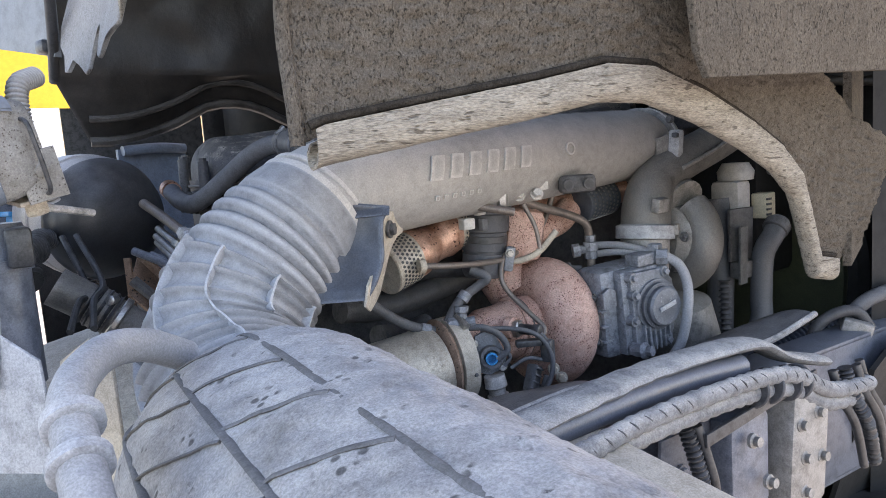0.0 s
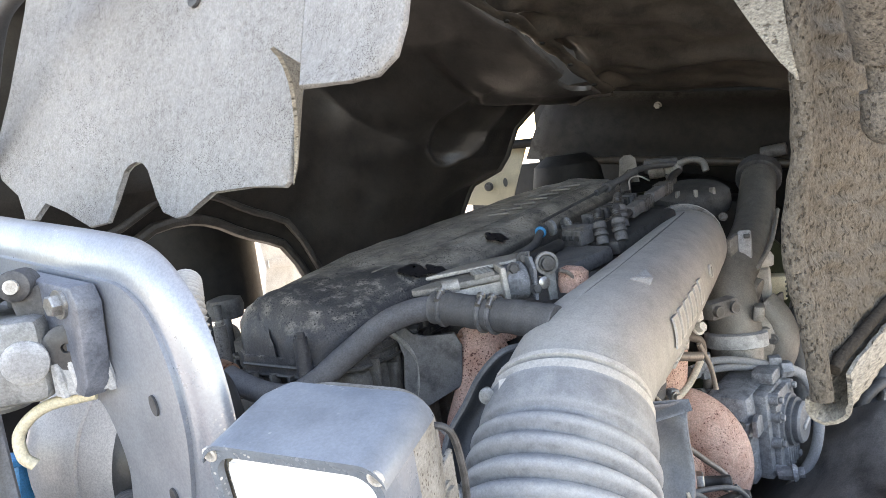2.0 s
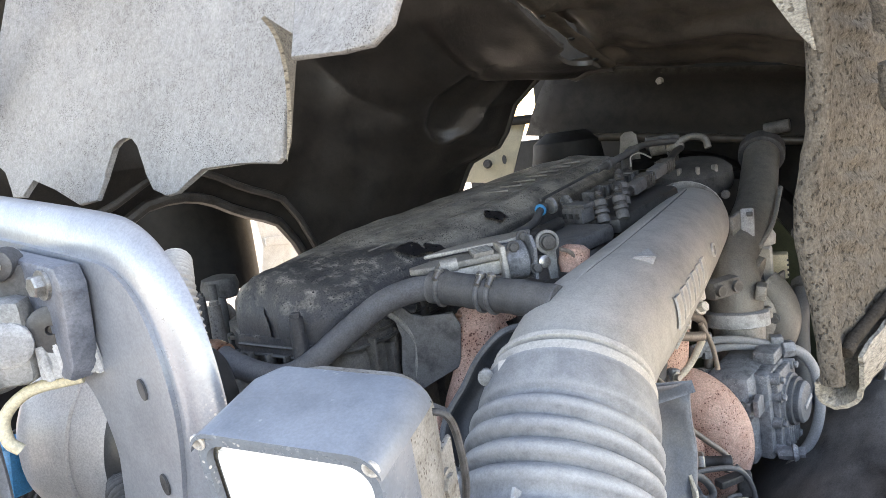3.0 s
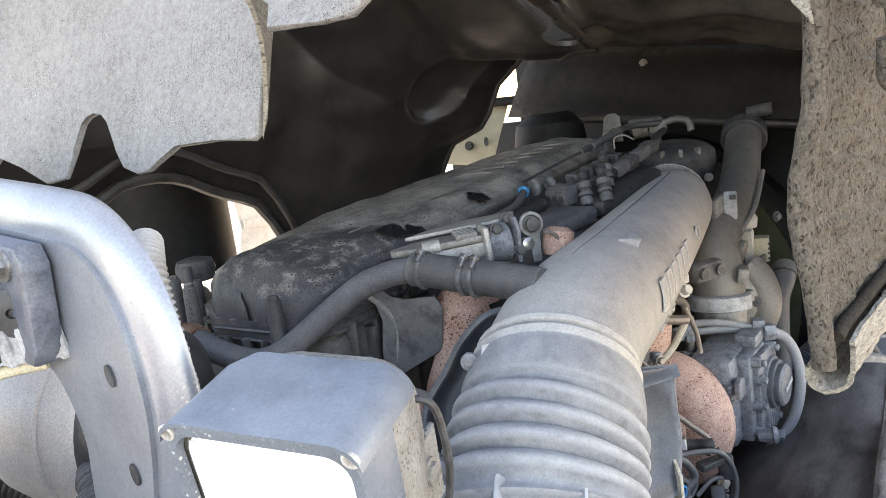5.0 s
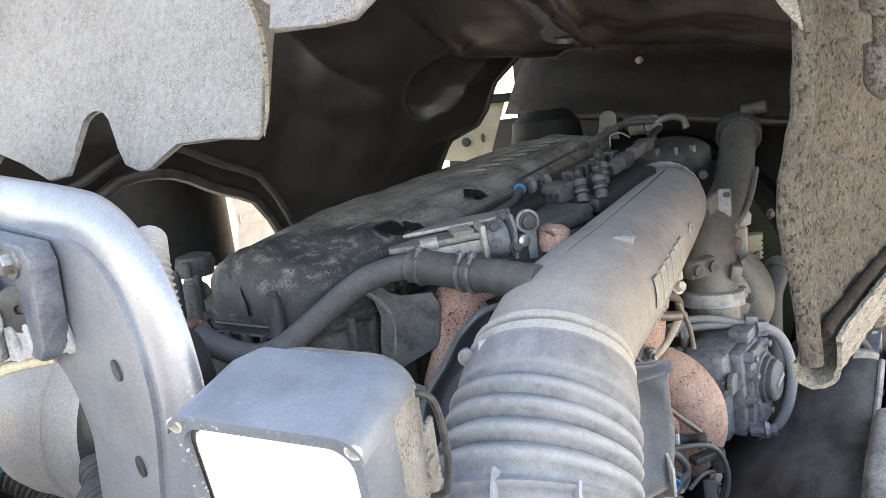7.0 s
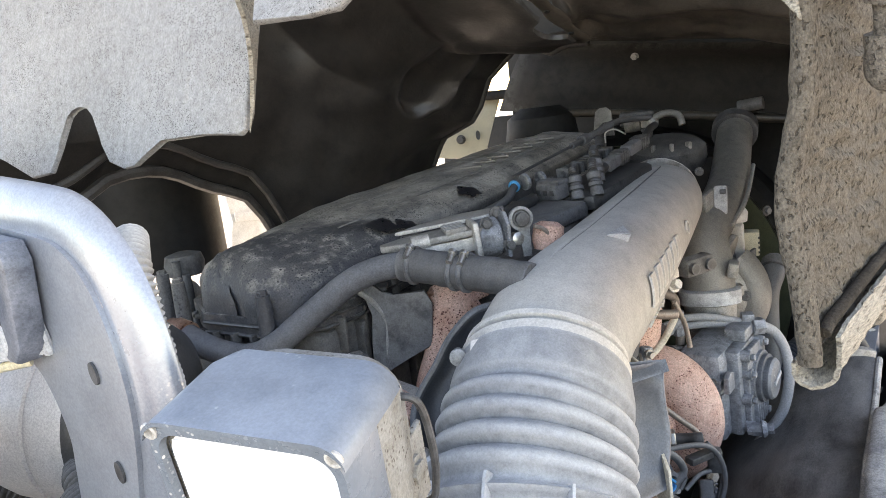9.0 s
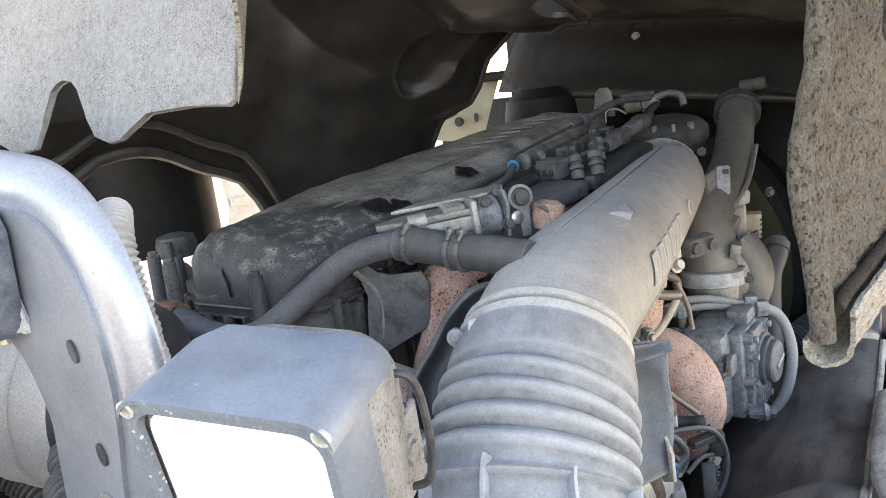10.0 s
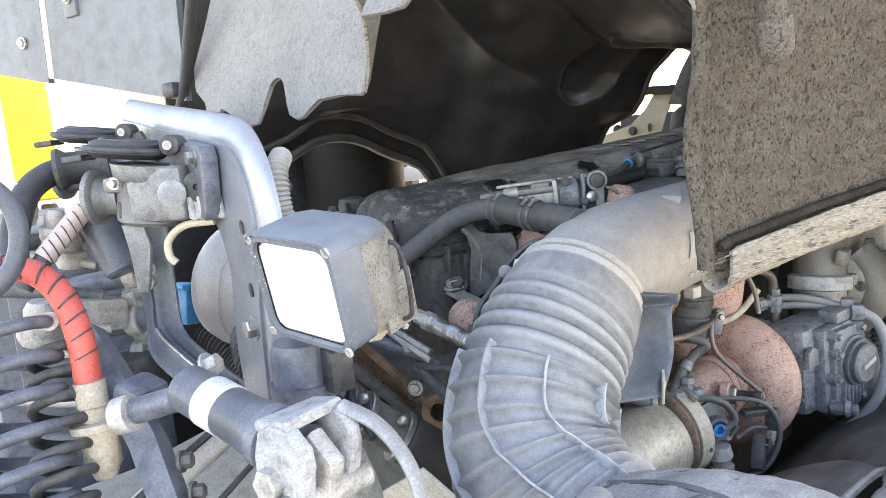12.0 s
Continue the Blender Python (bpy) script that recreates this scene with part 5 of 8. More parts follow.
def build_manifold():
    ob = thing("exhaust_manifold", (0.9, 1.16, 1.25), "copper coloured exhaust manifold with perforated lagging", "manifold")
    part("rear_tube", sweep(smooth_line([(0.60, 1.075, 1.335), (0.66, 1.088, 1.348), (0.72, 1.11, 1.372), (0.80, 1.15, 1.39)], 8), lambda u, s: 0.040 + 0.005 * math.sin(u * 16) + 0.003 * noise.noise(Vector((s * 90, 4, 4))), 26), COPPER, ob, "", 60)
    for p, a, name in (((0.585, 1.07, 1.330), (-1, -0.2, -0.25), "perforated_sleeve"), ((0.725, 1.112, 1.374), (0.9, 0.4, 0.2), "perforated_sleeve")):
        sleeve = part(name, lathe([(-0.026, 0.0435), (-0.024, 0.046), (0.034, 0.046), (0.036, 0.0435)], p, a, 28), LAGGING, ob, "perforated bright steel sleeve")
        m = frame_of(p, a)
        for row in range(6):
            bm = bmesh.new()
            for k in range(36):
                an = 2 * math.pi * (k + 0.5 * (row % 2)) / 36
                o = m @ Vector((0.0455 * math.cos(an), 0.0455 * math.sin(an), -0.016 + 0.008 * row))
                lathe([(0, 0.0027), (0.0012, 0.0027)], o, o - (m @ Vector((0, 0, -0.016 + 0.008 * row))), 6, bm)
            part("perforation", bm, BLACK, sleeve)
    part("log", sweep(smooth_line([(0.80, 1.17, 1.39), (0.95, 1.175, 1.385), (1.10, 1.18, 1.39), (1.25, 1.19, 1.40)], 6), 0.034, 20), COPPER, ob)
    part("branch", sweep(smooth_line([(0.89, 1.17, 1.40), (0.905, 1.14, 1.36), (0.905, 1.125, 1.30)], 6), lambda u, s: 0.05 - 0.008 * u, 20), RUST, ob)
    part("branch_block", block((0.860, 1.065, 1.345), (0.075, 0.05, 0.10), (0, 8, -30), 0.018), RUST, ob, "heat-coloured branch block")
    part("branch_seam", sweep(smooth_line([(0.80, 1.07, 1.30), (0.835, 1.045, 1.30), (0.87, 1.03, 1.315), (0.90, 1.015, 1.35)], 6), 0.006, 10), BEIGE, ob)
    part("joint", sweep(smooth_line([(0.93, 1.13, 1.34), (0.99, 1.12, 1.35), (1.04, 1.13, 1.375)], 6), 0.028, 18), RUST, ob)
    sleeve = part("perforated_sleeve", lathe([(-0.05, 0.037), (-0.048, 0.04), (0.048, 0.04), (0.05, 0.037)], (1.12, 1.14, 1.385), (1, 0.1, 0.1), 28), SHIELD, ob, "perforated dark steel sleeve")
    m = frame_of((1.12, 1.14, 1.385), (1, 0.1, 0.1))
    for row in range(7):
        bm = bmesh.new()
        for k in range(28):
            an = 2 * math.pi * (k + 0.5 * (row % 2)) / 28
            h = -0.038 + 0.0125 * row
            o = m @ Vector((0.0395 * math.cos(an), 0.0395 * math.sin(an), h))
            lathe([(0, 0.003), (0.0012, 0.003)], o, o - (m @ Vector((0, 0, h))), 6, bm)
        part("perforation", bm, STEEL, sleeve)
    # rear elbow seen between cover and bellows
    part("rear_elbow", sweep(smooth_line([(0.555, 1.225, 1.475), (0.535, 1.225, 1.455), (0.515, 1.225, 1.41), (0.50, 1.225, 1.35), (0.49, 1.23, 1.28)], 8), lambda u, s: 0.034 + 0.006 * math.cos(u * 10), 22), RUST, ob, "pink rusted cast elbow")
    part("elbow_flange", block((0.56, 1.225, 1.478), (0.085, 0.06, 0.02), (0, -10, -35), 0.006), RUST, ob)
    for dx in (-0.026, 0.03):
        part("bolt", bolt((0.552 + dx, 1.222 - dx * 0.7, 1.488), (-0.2, -0.3, 1), 0.009), COPPER, ob)
    part("rust_block", lathe([(0, 0.03), (0.02, 0.032), (0.03, 0.024), (0.06, 0.02)], (0.375, 1.225, 1.385), (-0.3, -0.9, -0.2), 16), RUST, ob)
    return ob


build_manifold()


def build_canister():
    ob = thing("sensor_canister", (0.79, 1.09, 1.27), "grey plastic canister under the intake pipe", "canister")
    o, up = Vector((0.775, 1.085, 1.275)), (0.06, -0.05, 1)
    body = part("body", lathe([(0, 0.036), (0.01, 0.041), (0.045, 0.041), (0.046, 0.039), (0.050, 0.039), (0.051, 0.042), (0.085, 0.042), (0.088, 0.046), (0.118, 0.046), (0.122, 0.050), (0.134, 0.050), (0.138, 0.03)], o, up, 34), HOSE, ob)
    part("band", lathe([(0.066, 0.0425), (0.067, 0.0435), (0.078, 0.0435), (0.079, 0.0425)], o, up, 34), BLACK, body)
    part("label_step", block(o + Vector((-0.016, -0.040, 0.103)), (0.035, 0.010, 0.022), (0, 0, 20), 0.002), HOSE, body)
    part("lid_rim", lathe([(0.134, 0.044), (0.142, 0.044), (0.142, 0.036), (0.134, 0.036)], o, up, 30), PLASTIC, ob)
    part("lug", block(o + Vector((-0.03, -0.045, 0.128)), (0.03, 0.012, 0.016), (0, 0, 20), bevel=0.003), PLASTIC, ob)
    return ob


build_canister()


def line_thing(name, label, category, runs, mat):
    """A bundle of thin lines that belong together: each run is a path and a radius."""
    first = runs[0][0][0]
    ob = thing(name, first, label, category)
    for pts, r in runs:
        part("pipe", sweep(smooth_line(pts, 8), r, 12), mat, ob)
    return ob


oil = line_thing("oil_feed_pipes", "thin brownish steel oil and fuel pipes by the turbocharger", "pipe", [
    ([(0.598, 1.012, 1.326), (0.66, 1.012, 1.318), (0.735, 1.027, 1.311), (0.805, 1.048, 1.309), (0.87, 1.065, 1.328), (0.922, 1.079, 1.358), (0.955, 1.085, 1.41)], 0.0055),
    ([(0.800, 1.044, 1.318), (0.785, 1.040, 1.300), (0.778, 1.033, 1.272), (0.786, 1.022, 1.247), (0.803, 0.992, 1.214), (0.815, 0.965, 1.186), (0.800, 0.962, 1.166)], 0.0048),
    ([(0.80, 1.06, 1.424), (0.83, 1.052, 1.418), (0.888, 1.053, 1.397), (0.963, 1.05, 1.373), (1.003, 1.045, 1.352), (1.014, 1.046, 1.322), (1.012, 1.041, 1.288), (1.013, 1.044, 1.225)], 0.0082),
    ([(0.70, 1.02, 1.42), (0.75, 0.985, 1.405), (0.77, 0.975, 1.40)], 0.0075),
    ([(0.80, 0.985, 1.41), (0.815, 0.975, 1.37), (0.82, 0.97, 1.33)], 0.004)], OILPIPE)
part("pipe_clip", block((0.802, 1.038, 1.308), (0.018, 0.016, 0.046), (0, 12, -30), 0.004), ALLOY_BLUE, oil)
part("clip_bolt", bolt((0.797, 1.029, 1.320), (-0.5, -0.85, 0), 0.006), STEEL, oil)
part("pipe_end", lathe([(-0.005, 0.011), (0.006, 0.011)], (0.598, 1.012, 1.326), (0.85, -0.1, 0), 14), BEIGE, oil)
part("union", lathe([(-0.022, 0.010), (-0.02, 0.013), (-0.006, 0.013), (-0.004, 0.015), (0.012, 0.015), (0.014, 0.011), (0.026, 0.011)], (1.013, 1.043, 1.300), (0, 0, 1), 8), ALLOY_BLUE, oil)
part("union_arm", lathe([(0, 0.009), (0.02, 0.009), (0.022, 0.014), (0.036, 0.014)], (1.012, 1.043, 1.300), (-0.85, 0.5, -0.1), 8), ALLOY_BLUE, oil)
part("steel_rail", block((0.84, 1.02, 1.436), (0.075, 0.018, 0.018), (0, -6, -30), 0.003), ALLOY, oil, "pale steel rail")
for k in range(3):
    part("rail_nut", bolt((0.785 + 0.028 * k, 1.03 - 0.017 * k, 1.425), (-0.4, -0.7, 0.3), 0.009, 0.012), ALLOY, oil)
part("union", lathe([(0, 0.010), (0.012, 0.012), (0.02, 0.012), (0.024, 0.008), (0.034, 0.008)], (0.765, 1.0, 1.412), (0, 0, 1), 6), STEEL, oil)
part("dark_fitting", block((0.93, 0.985, 1.436), (0.07, 0.03, 0.034), (0, 0, -25), 0.010), CAST, oil)
for k in range(2):
    part("fitting_plug", lathe([(0, 0.010), (0.008, 0.010), (0.008, 0.006)], (0.905 + 0.035 * k, 0.982 - 0.016 * k, 1.436), (-0.5, -0.85, 0), 14), CAST, oil)

wires = line_thing("sensor_wires", "dusty wire loops and plugs below the turbocharger", "cable", [
    ([(0.50, 1.05, 1.285), (0.567, 1.055, 1.232), (0.615, 1.045, 1.208), (0.65, 1.03, 1.202), (0.672, 1.02, 1.204)], 0.009),
    ([(0.655, 1.035, 1.215), (0.68, 1.03, 1.25), (0.72, 1.03, 1.27), (0.735, 1.02, 1.285), (0.715, 1.04, 1.30)], 0.0085),
    ([(0.68, 1.01, 1.205), (0.70, 0.99, 1.205), (0.722, 0.975, 1.19), (0.73, 0.965, 1.165), (0.715, 0.975, 1.148)], 0.006),
    ([(0.70, 1.0, 1.20), (0.735, 0.97, 1.20), (0.77, 0.94, 1.19), (0.79, 0.925, 1.16), (0.79, 0.92, 1.12), (0.77, 0.93, 1.08), (0.73, 0.95, 1.06)], 0.0042),
    ([(0.79, 0.945, 1.185), (0.80, 0.93, 1.16), (0.795, 0.925, 1.12), (0.775, 0.935, 1.075)], 0.0035),
    ([(0.735, 0.965, 1.13), (0.76, 0.95, 1.145), (0.785, 0.94, 1.14)], 0.0035),
    ([(0.70, 1.0, 1.05), (0.74, 0.965, 1.05), (0.775, 0.945, 1.07), (0.79, 0.935, 1.11)], 0.005),
    ([(0.715, 0.985, 1.15), (0.725, 0.97, 1.16), (0.735, 0.965, 1.15), (0.725, 0.97, 1.135)], 0.0035)], HOSE)
part("plug", block((0.76, 0.94, 1.105), (0.022, 0.022, 0.06), (0, 28, 20), 0.004), BLACK, wires)
for k in range(5):
    part("plug_rib", block((0.749 + 0.0055 * k, 0.929, 1.086 + 0.0105 * k), (0.02, 0.004, 0.003), (0, 28, 20), 0.001), HOSE, wires)
part("plug", block((0.795, 0.935, 1.155), (0.02, 0.022, 0.04), (0, 0, 20), 0.005), BLACK, wires)
part("plug", block((0.765, 0.95, 1.172), (0.045, 0.018, 0.012), (0, 0, -30), 0.003), BLACK, wires)
part("collar", lathe([(-0.008, 0.0115), (0.008, 0.0115)], (0.615, 1.045, 1.208), (0.9, -0.3, -0.3), 12), ALLOY_BLUE, wires)
part("collar", lathe([(-0.008, 0.0115), (0.008, 0.0115)], (0.69, 1.03, 1.256), (0.6, 0, 0.6), 12), ALLOY_BLUE, wires)
low = line_thing("lower_hoses", "dark dusty hoses in the shade under the manifold", "hose", [
    ([(0.50, 1.14, 1.25), (0.6, 1.16, 1.235), (0.72, 1.17, 1.25), (0.82, 1.18, 1.27)], 0.024),
    ([(0.55, 1.10, 1.20), (0.62, 1.13, 1.185), (0.68, 1.15, 1.19)], 0.02),
    ([(0.66, 1.20, 1.28), (0.74, 1.16, 1.285), (0.80, 1.13, 1.28)], 0.016)], RUBBER)


def build_heat_shields():
    ob = thing("heat_shield", (0.46, 0.93, 1.28), "bent blue-grey steel heat shield with a pale clay-covered flange", "heat shield")

    right_edge = smooth_line([(0.491, 0.910, 1.437), (0.478, 0.908, 1.420), (0.474, 0.906, 1.395), (0.470, 0.902, 1.365), (0.456, 0.900, 1.335), (0.436, 0.899, 1.310)], 6)
    left_edge = smooth_line([(0.430, 0.948, 1.448), (0.422, 0.946, 1.425), (0.412, 0.940, 1.395), (0.398, 0.934, 1.365), (0.385, 0.930, 1.335), (0.372, 0.928, 1.312)], 6)

    def place(u, v):
        k = v * (len(right_edge) - 1)
        i = min(int(k), len(right_edge) - 2)
        p = left_edge[i].lerp(left_edge[i + 1], k - i).lerp(right_edge[i].lerp(right_edge[i + 1], k - i), u)
        dish = math.sin(u * math.pi) * math.sin(min(1.0, v * 1.15) * math.pi)
        return p + Vector((0.5, 0.85, 0.0)) * (0.014 * dish)

    part("shield_sheet", sheet(place, 16, 30, 0.003), SHIELD, ob)
    part("rolled_edge", sweep(right_edge, 0.0030, 8), SHIELD, ob)
    part("shield_arm", sheet(lambda u, v: Vector((0.415, 0.975, 1.452)).lerp(Vector((0.492, 0.908, 1.438)), u) + Vector((-0.010, -0.012, -0.030)) * v * (1 - 0.6 * u), 10, 6, 0.003), SHIELD, ob)
    outline = [(-0.073, -0.111), (-0.067, -0.084), (-0.042, -0.061), (-0.028, -0.035), (-0.033, -0.010), (-0.014, 0.005), (0.018, 0.007), (0.041, -0.002), (0.050, -0.020), (0.042, -0.032), (0.021, -0.033), (0.006, -0.044), (-0.007, -0.058), (-0.021, -0.085), (-0.029, -0.103), (-0.041, -0.113), (-0.058, -0.122)]
    part("flange", slab([(a * 1.45, b * 1.06) for a, b in outline], (0.516, 0.953, 1.421), (0.72, 0.69, 0), (0.08, -0.08, 1), 0.004, 0.0012), BEIGE, ob, "clay covered bone-shaped flange")
    part("bolt", bolt((0.506, 0.938, 1.402), (0.69, -0.72, 0.0), 0.010), CAST, ob)
    ob2 = thing("heat_shield_bracket", (0.38, 1.1, 1.3), "curved dark steel shield bracket behind the bellows", "heat shield")
    spine = smooth_line([(0.445, 1.09, 1.508), (0.415, 1.105, 1.506), (0.392, 1.125, 1.482), (0.375, 1.140, 1.45), (0.350, 1.155, 1.415), (0.332, 1.150, 1.38), (0.325, 1.125, 1.345), (0.335, 1.09, 1.325)], 6)

    def left(u, v):
        k = v * (len(spine) - 1)
        i = min(int(k), len(spine) - 2)
        p = spine[i].lerp(spine[i + 1], k - i)
        return p + Vector((0.57, -0.80, -0.12)) * (0.05 * u) + Vector((0.5, 0.35, 0)) * (0.02 * math.sin(u * math.pi))

    part("shield_sheet", sheet(left, 10, 40, 0.003), DARK_SHIELD, ob2)
    part("rolled_edge", sweep([Vector(left(0, v / 30)) for v in range(31)], 0.0045, 8), DARK_SHIELD, ob2)
    part("fixing_tube", sweep([Vector((0.395, 1.105, 1.462)), Vector((0.42, 1.075, 1.458)), Vector((0.45, 1.05, 1.452))], 0.016, 16), DARK_SHIELD, ob2)


build_heat_shields()


# ---- on top of the engine ----
def build_breather():
    ob = thing("breather_hose", (0.4, 1.3, 1.45), "grey bent rubber breather hose with thick ribbed joint sleeve", "hose")
    pts = [(0.475, 1.225, 1.548), (0.45, 1.262, 1.547), (0.425, 1.30, 1.533), (0.39, 1.345, 1.497), (0.355, 1.385, 1.462), (0.335, 1.42, 1.449), (0.325, 1.47, 1.455), (0.322, 1.52, 1.47), (0.325, 1.545, 1.478)]
    part("hose", sweep(fine_line(pts, 0.01), 0.0175, 24), SMOOTH_HOSE, ob)
    pts = [(0.463, 1.237, 1.549), (0.466, 1.20, 1.546), (0.465, 1.15, 1.541), (0.463, 1.10, 1.538), (0.463, 1.05, 1.532)]
    line = fine_line(pts, 0.004)
    sleeve = part("sleeve", sweep(line, lambda u, s: 0.0225 + 0.0022 * noise.noise(Vector((s * 70, 2, 2))), 24), HOSE, ob, "thick dusty rubber sleeve")
    for s in (0.1, 0.42, 0.52):
        i = int(s * (len(line) - 1))
        clamp = part("clamp", band(line[i], line[min(i + 1, len(line) - 1)] - line[i - 1], 0.0238, 0.007), HOSE, sleeve)
        part("clamp_screw", lathe([(-0.009, 0.004), (0.006, 0.004), (0.006, 0.006), (0.011, 0.006)], line[i] + Vector((-0.014, -0.002, 0.021)), (0.8, 0.1, 0.5), 10), STEEL, clamp)
    part("rear_union", lathe([(-0.02, 0.020), (0.005, 0.020), (0.008, 0.016), (0.02, 0.016)], (0.323, 1.548, 1.478), (0, 1, 0.2), 16), COPPER, ob, "brown rusty union")
    return ob


build_breather()


def build_egr_valve():
    ob = thing("egr_valve", (0.57, 1.17, 1.54), "dull alloy valve actuator with ribbed cover and lever", "valve")
    m = pose(0.535, 1.222, 1.560, 0, -4, -48)
    # long pale cover with ribs, nose towards the hose
    part("ribbed_cover", slab([(-0.085, -0.012), (-0.06, -0.026), (0.05, -0.030), (0.062, -0.02), (0.062, 0.030), (0.0, 0.036), (-0.06, 0.016), (-0.085, 0.004)], m @ Vector((0, 0, 0.012)), m.to_3x3() @ Vector((1, 0, 0)), m.to_3x3() @ Vector((0, 1, 0)), 0.010, 0.003), OILY, ob)
    part("cover_base", block((0, 0, 0), (0.12, 0.05, 0.022), bevel=0.006, m=m @ pose(0.0, 0, -0.004)), ALLOY, ob)
    part("lid", slab([(-0.07, 0.0), (0.05, -0.012), (0.09, 0.0), (0.10, 0.04), (0.03, 0.05), (-0.03, 0.03)], m @ Vector((0.01, 0.03, 0.022)), m.to_3x3() @ Vector((1, 0, 0)), m.to_3x3() @ Vector((0, 1, 0)), 0.006, 0.002), ALLOY, ob)
    for k in range(5):
        part("rib", block((0, 0, 0), (0.030, 0.004, 0.008), bevel=0.001, m=m @ pose(0.02, -0.026 + 0.011 * k, 0.019, 0, 0, 6)), OILY, ob)
    part("cover_pin", lathe([(-0.012, 0.010), (0.012, 0.010)], m @ Vector((-0.03, -0.018, 0.012)), m.to_3x3() @ Vector((1, 0, 0)), 14), ALLOY, ob)
    part("end_plate", block((0, 0, 0), (0.008, 0.06, 0.05), bevel=0.003, m=m @ pose(0.045, -0.014, 0.002)), ALLOY, ob)
    # motor with two flange plates
    part("motor", lathe([(-0.012, 0.024), (-0.008, 0.028), (0.022, 0.028), (0.026, 0.024), (0.03, 0.012)], (0.570, 1.178, 1.560), (0.75, -0.65, 0.05), 22), ALLOY_BLUE, ob)
    part("motor_plate", slab([(-0.026, -0.028), (0.026, -0.028), (0.030, 0.018), (0.016, 0.034), (-0.016, 0.034), (-0.030, 0.018)], (0.592, 1.156, 1.562), (0.65, 0.75, 0), (0, 0, 1), 0.006, 0.002), ALLOY_BLUE, ob)
    for q in ((0.560, 1.162, 1.583), (0.595, 1.165, 1.592), (0.578, 1.138, 1.550)):
        part("bolt", bolt(q, (-0.7, -0.7, 0.1), 0.007), CAST, ob)
    part("lever", slab([(-0.006, -0.040), (0.006, -0.040), (0.009, 0.004), (-0.009, 0.004)], (0.606, 1.130, 1.568), (0.65, -0.75, 0), (0.05, 0.1, 1), 0.008, 0.002), DULL, ob)
    part("lever_eye", lathe([(-0.005, 0.017), (0.005, 0.017), (0.006, 0.013), (0.003, 0.011)], (0.604, 1.132, 1.582), (-0.75, -0.65, 0.1), 22), DULL, ob)
    part("lever_pin", lathe([(0, 0.0095), (0.010, 0.0095), (0.012, 0.006)], (0.600, 1.128, 1.582), (-0.75, -0.65, 0.1), 14), CAST, ob)
    part("steel_pin", lathe([(0, 0.009), (0.014, 0.009), (0.016, 0.006)], (0.592, 1.138, 1.556), (-0.6, -0.8, 0.1), 14), STEEL, ob)
    part("wire", sweep(smooth_line([(0.60, 1.11, 1.572), (0.61, 1.10, 1.565), (0.62, 1.095, 1.55), (0.625, 1.09, 1.535)], 6), 0.003, 8), OILPIPE, ob)
    part("red_case", lathe([(0, 0.018), (0.012, 0.022), (0.034, 0.022), (0.040, 0.012)], (0.628, 1.108, 1.532), (0.2, -0.1, 1), 20), RUST, ob, "pink rusted housing")
    return ob


build_egr_valve()


def build_bracket():
    ob = thing("hose_bracket", (0.48, 1.3, 1.4), "dark stamped steel bracket on the cylinder head", "bracket")
    pts = [(0, 0.11), (0.016, 0.118), (0.03, 0.10), (0.045, 0.095), (0.09, 0.10), (0.10, 0.08), (0.095, 0.02), (0.04, -0.004), (0.02, -0.02), (0.008, -0.018), (0.01, 0.03), (0.016, 0.07)]
    part("plate", slab(pts, (0.452, 1.315, 1.405), (0.45, -0.89, 0.0), (0.05, 0.0, 1), 0.006, 0.002), DARK_SHIELD, ob)
    part("lug", slab([(-0.014, -0.008), (0.03, -0.01), (0.03, 0.012), (-0.014, 0.008)], (0.478, 1.322, 1.508), (0.5, -0.85, 0), (0.85, 0.5, 0.1), 0.005, 0.001), DARK_SHIELD, ob)
    rim = smooth_line([(0.450, 1.312, 1.512), (0.462, 1.300, 1.495), (0.470, 1.288, 1.47), (0.468, 1.288, 1.43), (0.462, 1.298, 1.388)], 6)
    part("rolled_rim", sweep(rim, 0.0045, 8), DULL, ob)
    arm = thing("flat_link", (0.42, 1.3, 1.38), "flat steel link arm with bolt, beside the head", "link")
    part("arm", slab([(0, -0.012), (0.12, -0.012), (0.13, 0), (0.12, 0.012), (0, 0.012), (-0.01, 0)], (0.435, 1.335, 1.40), (-0.1, -0.9, -0.12), (0.9, -0.2, 0.2), 0.008, 0.002), ALLOY, arm)
    part("bolt", bolt((0.437, 1.33, 1.408), (-0.1, 0, 1), 0.014, 0.014), ALLOY, arm)
    return ob


build_bracket()


